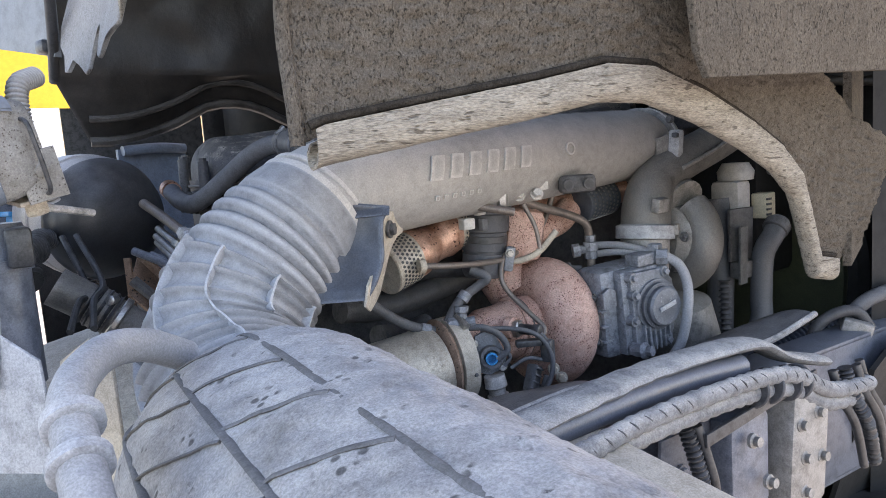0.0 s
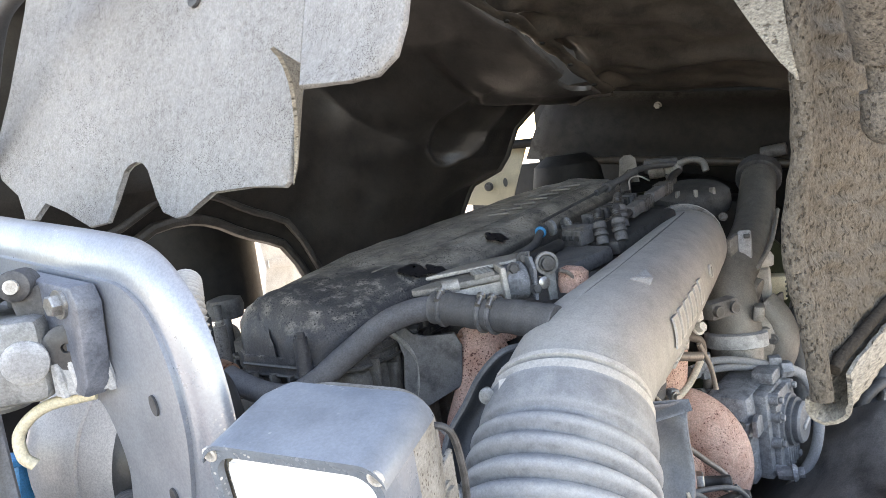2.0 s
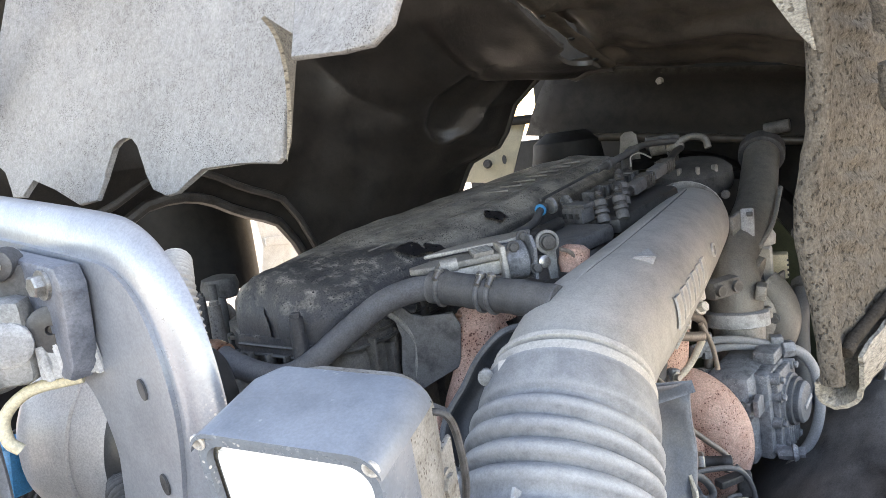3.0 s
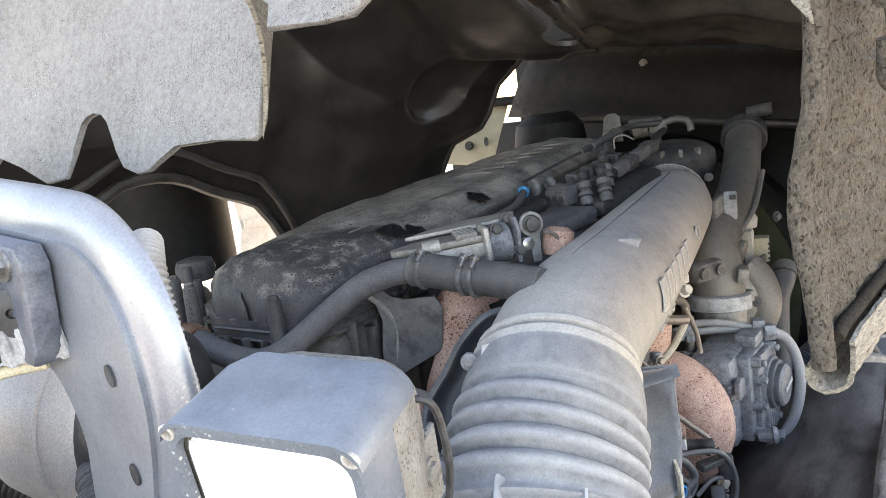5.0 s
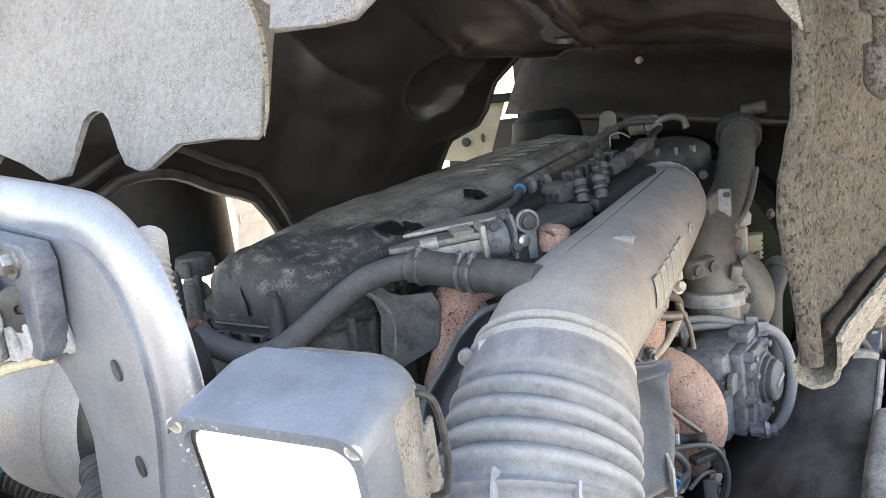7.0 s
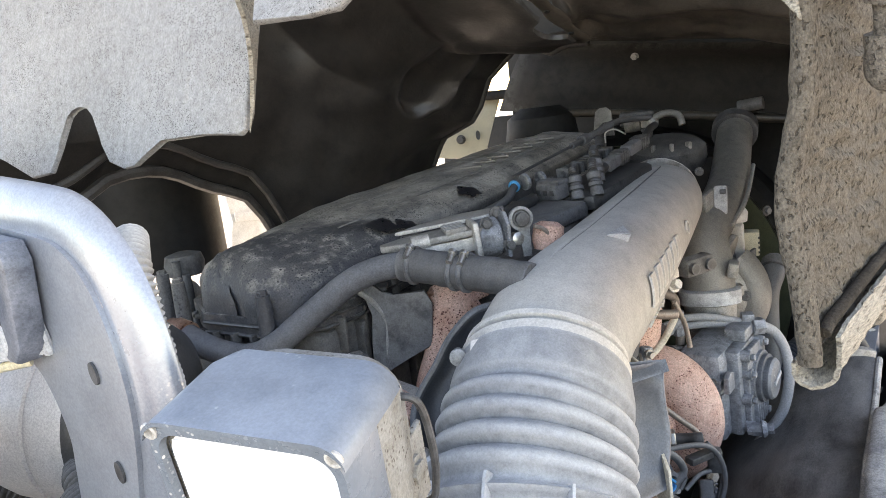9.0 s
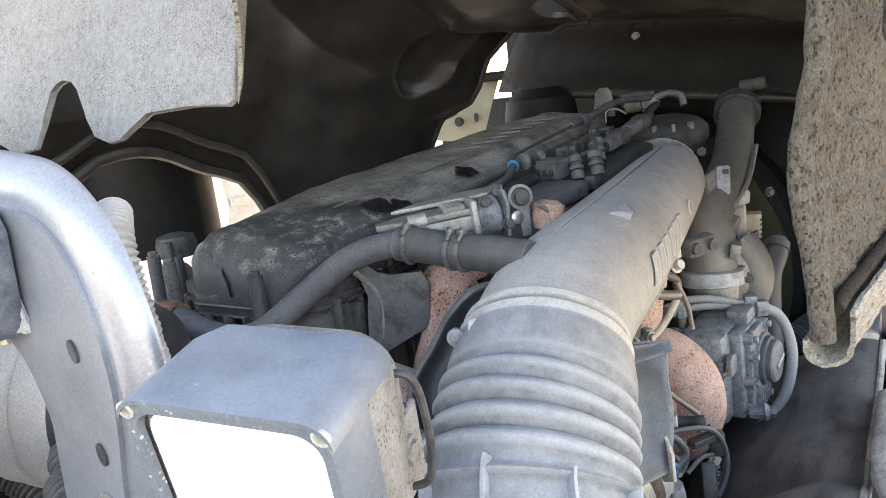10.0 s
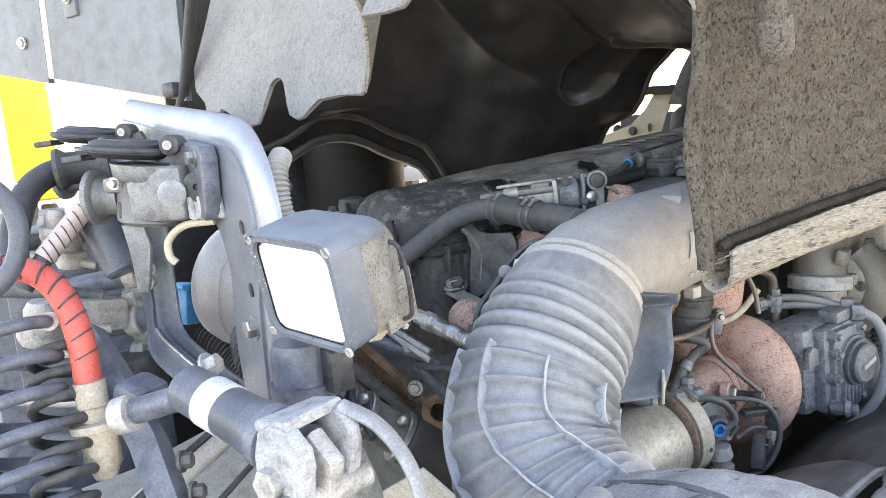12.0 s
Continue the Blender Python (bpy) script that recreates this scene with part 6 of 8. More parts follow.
def build_injector_loom():
    ob = thing("injector_loom", (1.1, 1.24, 1.56), "black injector wiring loom with plugs and flexible sleeve", "wiring")
    part("cable", sweep(smooth_line([(0.60, 1.29, 1.548), (0.68, 1.288, 1.556), (0.76, 1.278, 1.566), (0.84, 1.282, 1.573), (0.895, 1.295, 1.588), (0.93, 1.29, 1.596)], 8), 0.0075, 12), HOSE, ob)
    part("cable", sweep(smooth_line([(0.72, 1.262, 1.555), (0.80, 1.255, 1.560), (0.88, 1.25, 1.566)], 8), 0.011, 12), BLACK, ob)
    part("cable_tie", band((0.897, 1.296, 1.589), (1, 0.1, 0.25), 0.0095, 0.006), BLUE, ob, "blue cable tie")
    for dx in (0.0, 0.022):
        part("clip", lathe([(-0.005, 0.012), (-0.003, 0.016), (0.003, 0.016), (0.005, 0.012)], (0.915 + dx, 1.282 - dx, 1.594), (1, -0.5, 0.15), 16), ALLOY_BLUE, ob)
    part("cable", sweep(smooth_line([(0.93, 1.27, 1.592), (0.95, 1.25, 1.59), (0.93, 1.24, 1.582)], 6), 0.006, 10), BLACK, ob)
    # square connector with lid ridge and slots
    q = pose(0.915, 1.228, 1.575, 0, -6, -20)
    box = part("connector", block((0, 0, 0), (0.034, 0.052, 0.030), bevel=0.004, m=q), HOSE, ob)
    part("connector_lid", block((0, 0, 0), (0.030, 0.056, 0.008), bevel=0.002, m=q @ pose(0.004, 0, 0.016)), HOSE, box)
    for dy in (-0.015, 0.002, 0.019):
        part("slot", block((0, 0, 0), (0.004, 0.009, 0.010), bevel=0.001, m=q @ pose(-0.017, dy, 0.0)), BLACK, box)
    # round plugs with ribbed collars
    for x, y, z in ((0.918, 1.180, 1.556), (0.935, 1.150, 1.560), (0.985, 1.165, 1.578)):
        axis = Vector((0.28, 0.22, 0.9))
        plug = part("plug", lathe([(0, 0.012), (0.014, 0.012), (0.0145, 0.0108), (0.017, 0.0108), (0.018, 0.0135), (0.024, 0.0135), (0.026, 0.0112), (0.030, 0.0112), (0.032, 0.0132), (0.042, 0.0132), (0.046, 0.008)], (x, y, z), axis, 18), HOSE, ob)
        part("plug_boot", corrugated([Vector((x, y, z)) + axis * 0.046, Vector((x, y, z)) + axis * 0.058 + Vector((0.012, 0.006, 0)), Vector((x, y, z)) + axis * 0.064 + Vector((0.032, 0.012, 0))], 0.009, 0.003, 0.006, 12), BLACK, plug)
    # dark housing under the connectors
    part("gallery_lid", block((0.84, 1.215, 1.538), (0.14, 0.10, 0.03), (0, -6, -14), 0.010), HOSE, ob)
    part("gallery_lid", block((1.05, 1.17, 1.562), (0.26, 0.07, 0.03), (0, -6, -6), 0.010), BLACK, ob)
    # toothed strip
    spine = [Vector((0.99, 1.242, 1.594)), Vector((1.08, 1.228, 1.607)), Vector((1.17, 1.212, 1.618))]
    strip = part("strip", sweep(spine, 0.008, 10), HOSE, ob)
    for k in range(11):
        p = spine[0].lerp(spine[2], (k + 0.5) / 11)
        part("tooth", block(p, (0.008, 0.030, 0.022), (0, -7, -10), 0.002), BLACK if k % 3 else HOSE, strip)
    # long plugs
    for x, y, z, length in ((1.10, 1.175, 1.605, 0.10), (1.22, 1.172, 1.622, 0.11)):
        q = pose(x, y, z, 0, -8, -3)
        plug = part("long_plug", block((0, 0, 0), (length, 0.026, 0.024), bevel=0.005, m=q), HOSE, ob)
        part("plug_nose", lathe([(0, 0.009), (0.02, 0.009), (0.022, 0.012), (0.03, 0.012)], q @ Vector((-length / 2, 0, 0)), q.to_3x3() @ Vector((-1, 0, 0)), 12), BLACK, plug)
        for k in range(4):
            part("plug_rib", block((0, 0, 0), (0.005, 0.029, 0.027), bevel=0.001, m=q @ pose(0.005 + 0.011 * k, 0, 0)), BLACK, plug)
    part("dipstick_rod", sweep([Vector((0.93, 1.312, 1.604)), Vector((1.07, 1.302, 1.622)), Vector((1.22, 1.292, 1.640))], 0.0032, 8), RUBBER, ob, "thin dark rod")
    part("rod_sleeve", lathe([(0, 0.007), (0.05, 0.007), (0.052, 0.012), (0.08, 0.012), (0.084, 0.008)], (1.17, 1.295, 1.634), (1, -0.03, 0.12), 14), HOSE, ob)
    part("cable", sweep(smooth_line([(1.25, 1.29, 1.645), (1.34, 1.27, 1.662), (1.4, 1.3, 1.66), (1.5, 1.29, 1.665), (1.6, 1.24, 1.66)], 8), 0.008, 12), HOSE, ob)
    part("cable", sweep(smooth_line([(1.27, 1.17, 1.63), (1.34, 1.18, 1.645), (1.42, 1.19, 1.65)], 8), 0.008, 12), BLACK, ob)
    part("wire_loop", sweep(smooth_line([(1.24, 1.245, 1.63), (1.245, 1.245, 1.652), (1.275, 1.235, 1.656), (1.30, 1.22, 1.642)], 8), 0.0018, 8), ALLOY, ob)
    ob2 = thing("front_engine_parts", (1.6, 1.2, 1.5), "dark dusty pump housing with cap at the engine front", "engine part")
    part("round_housing", lathe([(0, 0.088), (0.02, 0.094), (0.045, 0.09), (0.056, 0.076), (0.060, 0.03)], (1.50, 1.19, 1.548), (-0.2, -0.1, 1), 30), CAST, ob2)
    part("outlet", lathe([(0, 0.012), (0.022, 0.012), (0.023, 0.016), (0.030, 0.016)], (1.52, 1.24, 1.608), (0, 0, 1), 14), CAST, ob2)
    part("tab_bracket", slab([(-0.03, -0.03), (0.03, -0.03), (0.022, 0.035), (0.01, 0.045), (-0.01, 0.045), (-0.022, 0.035)], (1.56, 1.37, 1.655), (0, -1, 0), (0.1, 0, 1), 0.006, 0.002), OILY, ob2)
    part("valve_block", block((1.62, 1.30, 1.66), (0.07, 0.09, 0.04), (0, 0, 20), 0.01), CAST, ob2)
    part("front_case", block((1.75, 1.45, 1.34), (0.18, 0.7, 0.42), (0, 0, 0), 0.03), VOID_BLACK, ob2)
    part("reservoir", lathe([(0, 0.1), (0.06, 0.11), (0.12, 0.10), (0.15, 0.06)], (1.70, 1.62, 1.57), (0, 0, 1), 26), VOID_BLACK, ob2)
    part("pipe", sweep(smooth_line([(1.45, 1.34, 1.60), (1.52, 1.36, 1.64), (1.6, 1.36, 1.65), (1.7, 1.33, 1.64)], 6), 0.014, 12), CAST, ob2)
    part("throttle_flange", lathe([(-0.012, 0.08), (-0.01, 0.088), (0.01, 0.088), (0.012, 0.08)], (1.30, 1.155, 1.495), (0.9, 0.4, -0.03), 28), ALLOY, ob2)
    for k in range(7):
        a = radians(35 + 30 * k)
        part("housing_rib", block((1.50 - 0.080 * math.sin(a), 1.19 - 0.080 * math.cos(a), 1.588), (0.009, 0.016, 0.028), (0, 0, math.degrees(-a)), 0.003), OILY, ob2)
    part("small_valve", lathe([(0, 0.018), (0.02, 0.020), (0.04, 0.020), (0.044, 0.013), (0.06, 0.013)], (1.58, 1.32, 1.645), (0.2, -0.9, 0.1), 16), OILY, ob2)
    part("small_valve", block((1.585, 1.255, 1.650), (0.03, 0.045, 0.028), (0, 0, 15), 0.006), OILY, ob2)
    part("small_pipe", sweep(smooth_line([(1.58, 1.24, 1.66), (1.585, 1.21, 1.668), (1.585, 1.18, 1.66), (1.58, 1.17, 1.635)], 6), 0.009, 12), OILY, ob2)
    part("stub_pipe", lathe([(0, 0.016), (0.06, 0.016)], (1.70, 1.06, 1.66), (0, -1, 0.1), 16), CAST, ob2)
    for dz in (-0.05, 0.05):
        part("bolt", bolt((1.285, 1.06, 1.50 + dz), (-1, -0.3, 0), 0.007), CAST, ob2)
    part("sensor", block((1.24, 1.009, 1.495), (0.022, 0.026, 0.060), (0, 8, 10), 0.005), PALE_CAST, ob2)
    part("sensor_lock", block((1.236, 1.003, 1.513), (0.024, 0.012, 0.010), (0, 8, 10), 0.002), BLACK, ob2)
    part("sensor_lead", sweep(smooth_line([(1.24, 1.009, 1.465), (1.22, 1.01, 1.434), (1.2, 1.026, 1.403), (1.18, 1.056, 1.373)], 6), 0.007, 12), GREYHOSE, ob2)


build_injector_loom()


# ---- far right: radiator side ----
def build_front_right():
    ob = thing("fan_shroud", (1.95, 1.0, 0.9), "black fan shroud with olive ring in deep shade", "fan shroud")
    part("shroud", lathe([(0, 0.48), (0.02, 0.50), (0.12, 0.50), (0.14, 0.42), (0.10, 0.41), (0.02, 0.44)], (1.84, 1.42, 1.12), (1, 0, 0), 48), VOID_BLACK, ob)
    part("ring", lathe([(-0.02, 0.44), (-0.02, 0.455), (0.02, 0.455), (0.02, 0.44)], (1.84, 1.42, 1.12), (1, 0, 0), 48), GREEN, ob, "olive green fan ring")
    part("radiator", block((2.05, 1.45, 1.15), (0.08, 1.5, 1.1), bevel=0.01), VOID_BLACK, ob)
    ob2 = thing("coolant_pipes", (1.5, 0.98, 1.0), "dusty grey coolant hoses, filter stack and brackets", "hose")
    part("hose", sweep(smooth_line([(1.53, 0.96, 1.30), (1.50, 0.955, 1.275), (1.475, 0.965, 1.23), (1.465, 0.965, 1.14), (1.455, 0.96, 1.08), (1.42, 0.97, 1.02), (1.40, 0.99, 0.96)], 8), 0.024, 16), HOSE, ob2)
    part("hose", sweep(smooth_line([(1.44, 1.06, 1.36), (1.44, 1.05, 1.25), (1.42, 1.04, 1.12), (1.40, 1.03, 1.0)], 8), 0.03, 16), HOSE, ob2)
    part("filter_case", block((1.48, 1.05, 1.33), (0.07, 0.07, 0.14), (0, 0, 10), 0.012), PLASTIC, ob2)
    part("filter_lid", lathe([(0, 0.04), (0.02, 0.042), (0.04, 0.03)], (1.50, 1.05, 1.40), (0, 0, 1), 18), PLASTIC, ob2)
    part("tan_block", block((1.555, 1.015, 1.335), (0.045, 0.04, 0.06), (0, 0, 10), 0.004), CREAM, ob2, "tan plastic block with dark slots")
    for k in range(4):
        part("slot", block((1.545, 0.994, 1.315 + 0.012 * k), (0.022, 0.004, 0.005), (0, 0, 10), 0.0), BLACK, ob2)
    part("flexible_conduit", corrugated([(1.38, 1.0, 1.18), (1.375, 0.995, 1.10), (1.37, 0.99, 1.0), (1.36, 0.98, 0.92)], 0.014, 0.006, 0.012, 12), RUBBER, ob2)
    part("bracket", slab([(0, 0), (0.03, 0), (0.035, 0.13), (0.005, 0.13)], (1.40, 0.975, 1.17), (1, 0.1, 0), (0, 0, 1), 0.006, 0.001), CAST, ob2)
    part("bracket", block((1.44, 0.99, 1.2), (0.07, 0.03, 0.04), (0, 0, 0), 0.006), CAST, ob2)
    part("cover_plate", slab([(0, 0), (0.07, 0), (0.075, 0.12), (0.0, 0.12)], (1.40, 1.0, 1.22), (0.9, -0.1, 0), (0, 0, 1), 0.01, 0.003), CAST, ob2)
    for z in (1.24, 1.42):
        part("bolt", bolt((1.52, 0.97, z), (-0.5, -0.8, 0), 0.009), CAST, ob2)
    part("hose_clip", lathe([(-0.012, 0.026), (-0.01, 0.029), (0.01, 0.029), (0.012, 0.026)], (1.515, 0.957, 1.29), (-0.7, 0, -0.6), 18), CAST, ob2)
    part("corrugated_hose", corrugated([(1.53, 1.01, 0.965), (1.58, 0.98, 0.985), (1.64, 0.95, 1.005), (1.72, 0.905, 1.03), (1.80, 0.86, 1.035)], 0.036, 0.008, 0.012, 20), CHASSIS, ob2, "blue-grey corrugated hose")
    sk = thing("splash_guard", (0.9, 0.85, 1.0), "black plastic splash guard with grey dust marks beside the turbocharger", "guard")

    def guard(u, v):
        x = 0.50 + 0.78 * u
        y = 0.735 + 0.30 * v
        z = 1.150 - 0.20 * v ** 1.3 + 0.030 * math.sin(v * 3.1) + 0.014 * math.sin(u * 7 + v * 2) + 0.010 * noise.noise(Vector((x * 9, y * 12, 4)))
        z -= 0.03 * math.exp(-((x - 0.80) / 0.05) ** 2)
        return (x, y, z)

    part("sheet", sheet(guard, 90, 40, 0.006), GUARD, sk)
    part("edge", sweep([Vector(guard(u / 20, 0.0)) for u in range(21)], 0.006, 8), HARNESS, sk)
    ob3 = thing("wheel_arch_liner", (1.65, 0.8, 0.8), "dark dusty plastic liner and bracket by the front axle", "liner")
    part("liner", sheet(lambda u, v: (1.45 + 0.5 * u, 0.72 + 0.12 * v, 1.02 - 0.45 * v + 0.05 * math.sin(u * 5)), 12, 10, 0.01), VOID_BLACK, ob3)
    part("bracket", block((1.72, 0.80, 1.02), (0.07, 0.07, 0.12), (10, 5, 20), 0.012), ALLOY, ob3)
    # cup-shaped bracket with a block and pipe in it
    cup = smooth_line([(1.50, 0.815, 1.06), (1.485, 0.80, 1.02), (1.487, 0.79, 0.985), (1.505, 0.775, 0.972), (1.535, 0.755, 0.975), (1.56, 0.74, 0.985)], 6)
    lip = sheet(lambda u, v: cup[int(u * (len(cup) - 1))] + Vector((0.045, 0.035, 0.004)) * v, len(cup) - 1, 3, 0.006)
    part("cup_bracket", lip, OILY, ob3, "dirty bent steel cup bracket with pale rim")
    part("rim", sweep(cup, 0.0045, 8), PALE_CAST, ob3)
    part("pipe_stub", lathe([(-0.05, 0.022), (0.0, 0.022), (0.003, 0.027), (0.03, 0.027), (0.034, 0.02)], (1.53, 0.80, 1.03), (-0.4, -0.75, -0.5), 18), HOSE, ob3)
    part("clamp_block", block((1.525, 0.785, 1.07), (0.03, 0.06, 0.05), (15, 0, 30), 0.006), OILY, ob3)
    part("hose", sweep(smooth_line([(1.46, 0.86, 1.02), (1.47, 0.84, 1.08), (1.50, 0.815, 1.11), (1.54, 0.79, 1.11), (1.57, 0.77, 1.06)], 8), 0.012, 12), RUBBER, ob3)
    part("hose", sweep(smooth_line([(1.60, 0.86, 0.96), (1.56, 0.84, 1.04), (1.58, 0.80, 1.12), (1.66, 0.76, 1.15)], 8), 0.016, 12), HOSE, ob3)
    loop = [(-0.030, -0.020), (0.030, -0.024), (0.040, 0.0), (0.026, 0.022), (-0.030, 0.020)]
    eye = part("slotted_lug", slab(loop, (1.584, 0.936, 0.955), (0.75, -0.62, -0.1), (0.1, 0, 1), 0.01, 0.003), PALE_CAST, ob3, "pale lug with a square hole")
    part("hole", slab([(-0.014, -0.011), (0.018, -0.012), (0.018, 0.011), (-0.014, 0.011)], (1.578, 0.929, 0.955), (0.75, -0.62, -0.1), (0.1, 0, 1), 0.01), VOID_BLACK, eye)


build_front_right()


# ---- chassis ----
def build_chassis():
    ob = thing("truck_chassis", (0.5, 0.9, 0.8), "dusty blue-grey steel chassis rails", "chassis")
    for y, s in ((0.76, 1), (2.12, -1)):
        part("rail_web", block((0.2, y, 0.93), (5.2, 0.01, 0.28), bevel=0.002), CHASSIS, ob)
        part("rail_flange", block((0.2, y + s * 0.035, 1.07), (5.2, 0.08, 0.01), bevel=0.002), CHASSIS, ob)
        part("rail_flange", block((0.2, y + s * 0.035, 0.79), (5.2, 0.08, 0.01), bevel=0.002), CHASSIS, ob)
    part("cross_member", block((-0.25, 1.44, 0.95), (0.16, 1.36, 0.2), bevel=0.01), CHASSIS, ob)
    part("cross_member", block((-1.2, 1.44, 0.95), (0.16, 1.36, 0.2), bevel=0.01), CHASSIS, ob)
    return ob


build_chassis()


def build_loom_rail():
    ob = thing("loom_tray", (0.9, 0.69, 1.1), "clay covered cable tray with sleeved wiring loom along the chassis", "wiring")
    tray = [(0.36, 0.672, 1.155), (0.51, 0.67, 1.168), (0.63, 0.675, 1.176), (0.76, 0.70, 1.172), (0.90, 0.702, 1.172), (1.03, 0.702, 1.163), (1.11, 0.702, 1.125), (1.22, 0.692, 1.095)]
    part("tray", sweep(fine_line(tray, 0.015), lambda u, s: 0.031 + 0.004 * noise.noise(Vector((s * 30, 3, 3))) + 0.002 * noise.noise(Vector((s * 110, 3, 3))), 16, flat=0.32), HARNESS, ob, "", 60)
    for dz, dy, r in ((0.0, -0.03, 0.0135), (-0.026, -0.02, 0.0135)):
        pts = [(0.40, 0.655 + dy * 0, 1.125), (0.55, 0.645 + dy, 1.138 + dz), (0.68, 0.657 + dy, 1.142 + dz), (0.85, 0.672 + dy, 1.136 + dz), (1.0, 0.682 + dy, 1.124 + dz), (1.08, 0.68 + dy, 1.108 + dz), (1.18, 0.68 + dy, 1.06 + dz), (1.32, 0.682 + dy, 1.04 + dz)]
        part("loom", sweep(fine_line(pts, 0.01), lambda u, s: r + 0.0015 * math.sin(s * 260), 16), HARNESS, ob, "", 60)
    wrap = fine_line([(0.40, 0.655, 1.125), (0.55, 0.615, 1.138), (0.68, 0.627, 1.142), (0.85, 0.642, 1.136), (1.0, 0.652, 1.124), (1.08, 0.65, 1.108), (1.18, 0.65, 1.06), (1.32, 0.652, 1.04)], 0.026)
    for a, b in zip(wrap, wrap[1:]):
        part("wrap_slit", lathe([(-0.0009, 0.0143), (0.0009, 0.0143)], a.lerp(b, 0.5), (b - a).normalized() + Vector((0, 0.35, 0.75)), 16), BLACK, ob)
    pts = [(0.45, 0.66, 1.15), (0.68, 0.672, 1.153), (0.84, 0.69, 1.145), (0.99, 0.695, 1.135)]
    part("loom", sweep(smooth_line(pts, 10), 0.02, 14), CHASSIS, ob)
    for x in (0.98, 1.02, 1.07, 1.10):
        part("cable_tie", band((x, 0.665, 1.105 - 0.15 * max(0, x - 1.0)), (1, 0, -0.25), 0.028, 0.006), RUBBER, ob)
    part("support_bracket", slab([(0, 0), (0.3, 0.03), (0.3, 0.015), (0.0, -0.02)], (0.85, 0.655, 1.07), (1, 0.02, 0), (0, 0, 1), 0.006, 0.001), BLACK, ob)
    beam = thing("cross_beam", (0.62, 0.58, 1.07), "rusty brown square beam with rough dusty top, pale as if sunlit", "beam")
    m = look((0.60, 0.66, 1.10), (0.64, 0.40, 1.05))
    part("beam_body", block((0, 0, 0), (0.07, 0.06, 0.40), bevel=0.004, m=m @ pose(0, 0, -0.16)), BROWN, beam)
    # pale cap carries the beam's sunlit top in its colour
    part("sunlit_cap", block((0, 0, 0), (0.082, 0.008, 0.40), bevel=0.002, m=m @ pose(0, 0.034, -0.16)), BEIGE, beam)
    # wiring and valve block hung on the chassis
    ob2 = thing("valve_block", (1.1, 0.72, 0.9), "grey alloy air valve block with ports, bolted to the chassis", "valve block")
    part("back_plate", slab([(0, 0), (0.40, 0.0), (0.42, 0.22), (0.02, 0.2)], (0.80, 0.715, 0.85), (1, 0, 0), (0, 0, 1), 0.008, 0.002), CHASSIS, ob2)
    part("body", block((1.12, 0.68, 0.97), (0.11, 0.06, 0.2), (0, 5, 0), 0.012), OILY, ob2)
    part("body", block((0.98, 0.69, 0.98), (0.10, 0.045, 0.16), (0, 0, 0), 0.01), CHASSIS, ob2)
    for x, z in ((1.09, 1.02), (1.14, 1.03), (1.10, 0.96), (1.15, 0.95), (1.10, 0.90), (0.96, 1.03), (1.0, 0.95)):
        part("port", lathe([(0, 0.012), (0.006, 0.012), (0.008, 0.008), (0.016, 0.008)], (x, 0.655, z), (0, -1, 0.1), 14), OILY, ob2)
    for x, z in ((0.86, 0.99), (0.90, 0.93), (0.84, 0.91)):
        part("bolt", bolt((x, 0.708, z), (0, -1, 0), 0.009), CHASSIS, ob2)
    ob3 = thing("chassis_cables", (1.2, 0.65, 1.0), "black cables and flexible sleeves hanging from the loom", "cable")
    for k, (x, y) in enumerate(((0.83, 0.665), (0.85, 0.66), (1.22, 0.66), (1.25, 0.655), (1.28, 0.65), (1.31, 0.66))):
        pts = [(x, y + 0.01, 1.08), (x + 0.01, y, 1.03), (x + 0.02 + 0.03 * (k > 1), y - 0.005, 0.97), (x + 0.02 + 0.09 * (k > 1), y + 0.01, 0.87)]
        if k in (0, 3):
            part("flexible_sleeve", corrugated(pts, 0.013, 0.004, 0.008, 12), BLACK, ob3)
        else:
            part("cable", sweep(smooth_line(pts, 8), 0.008, 10), BLACK, ob3)


build_loom_rail()


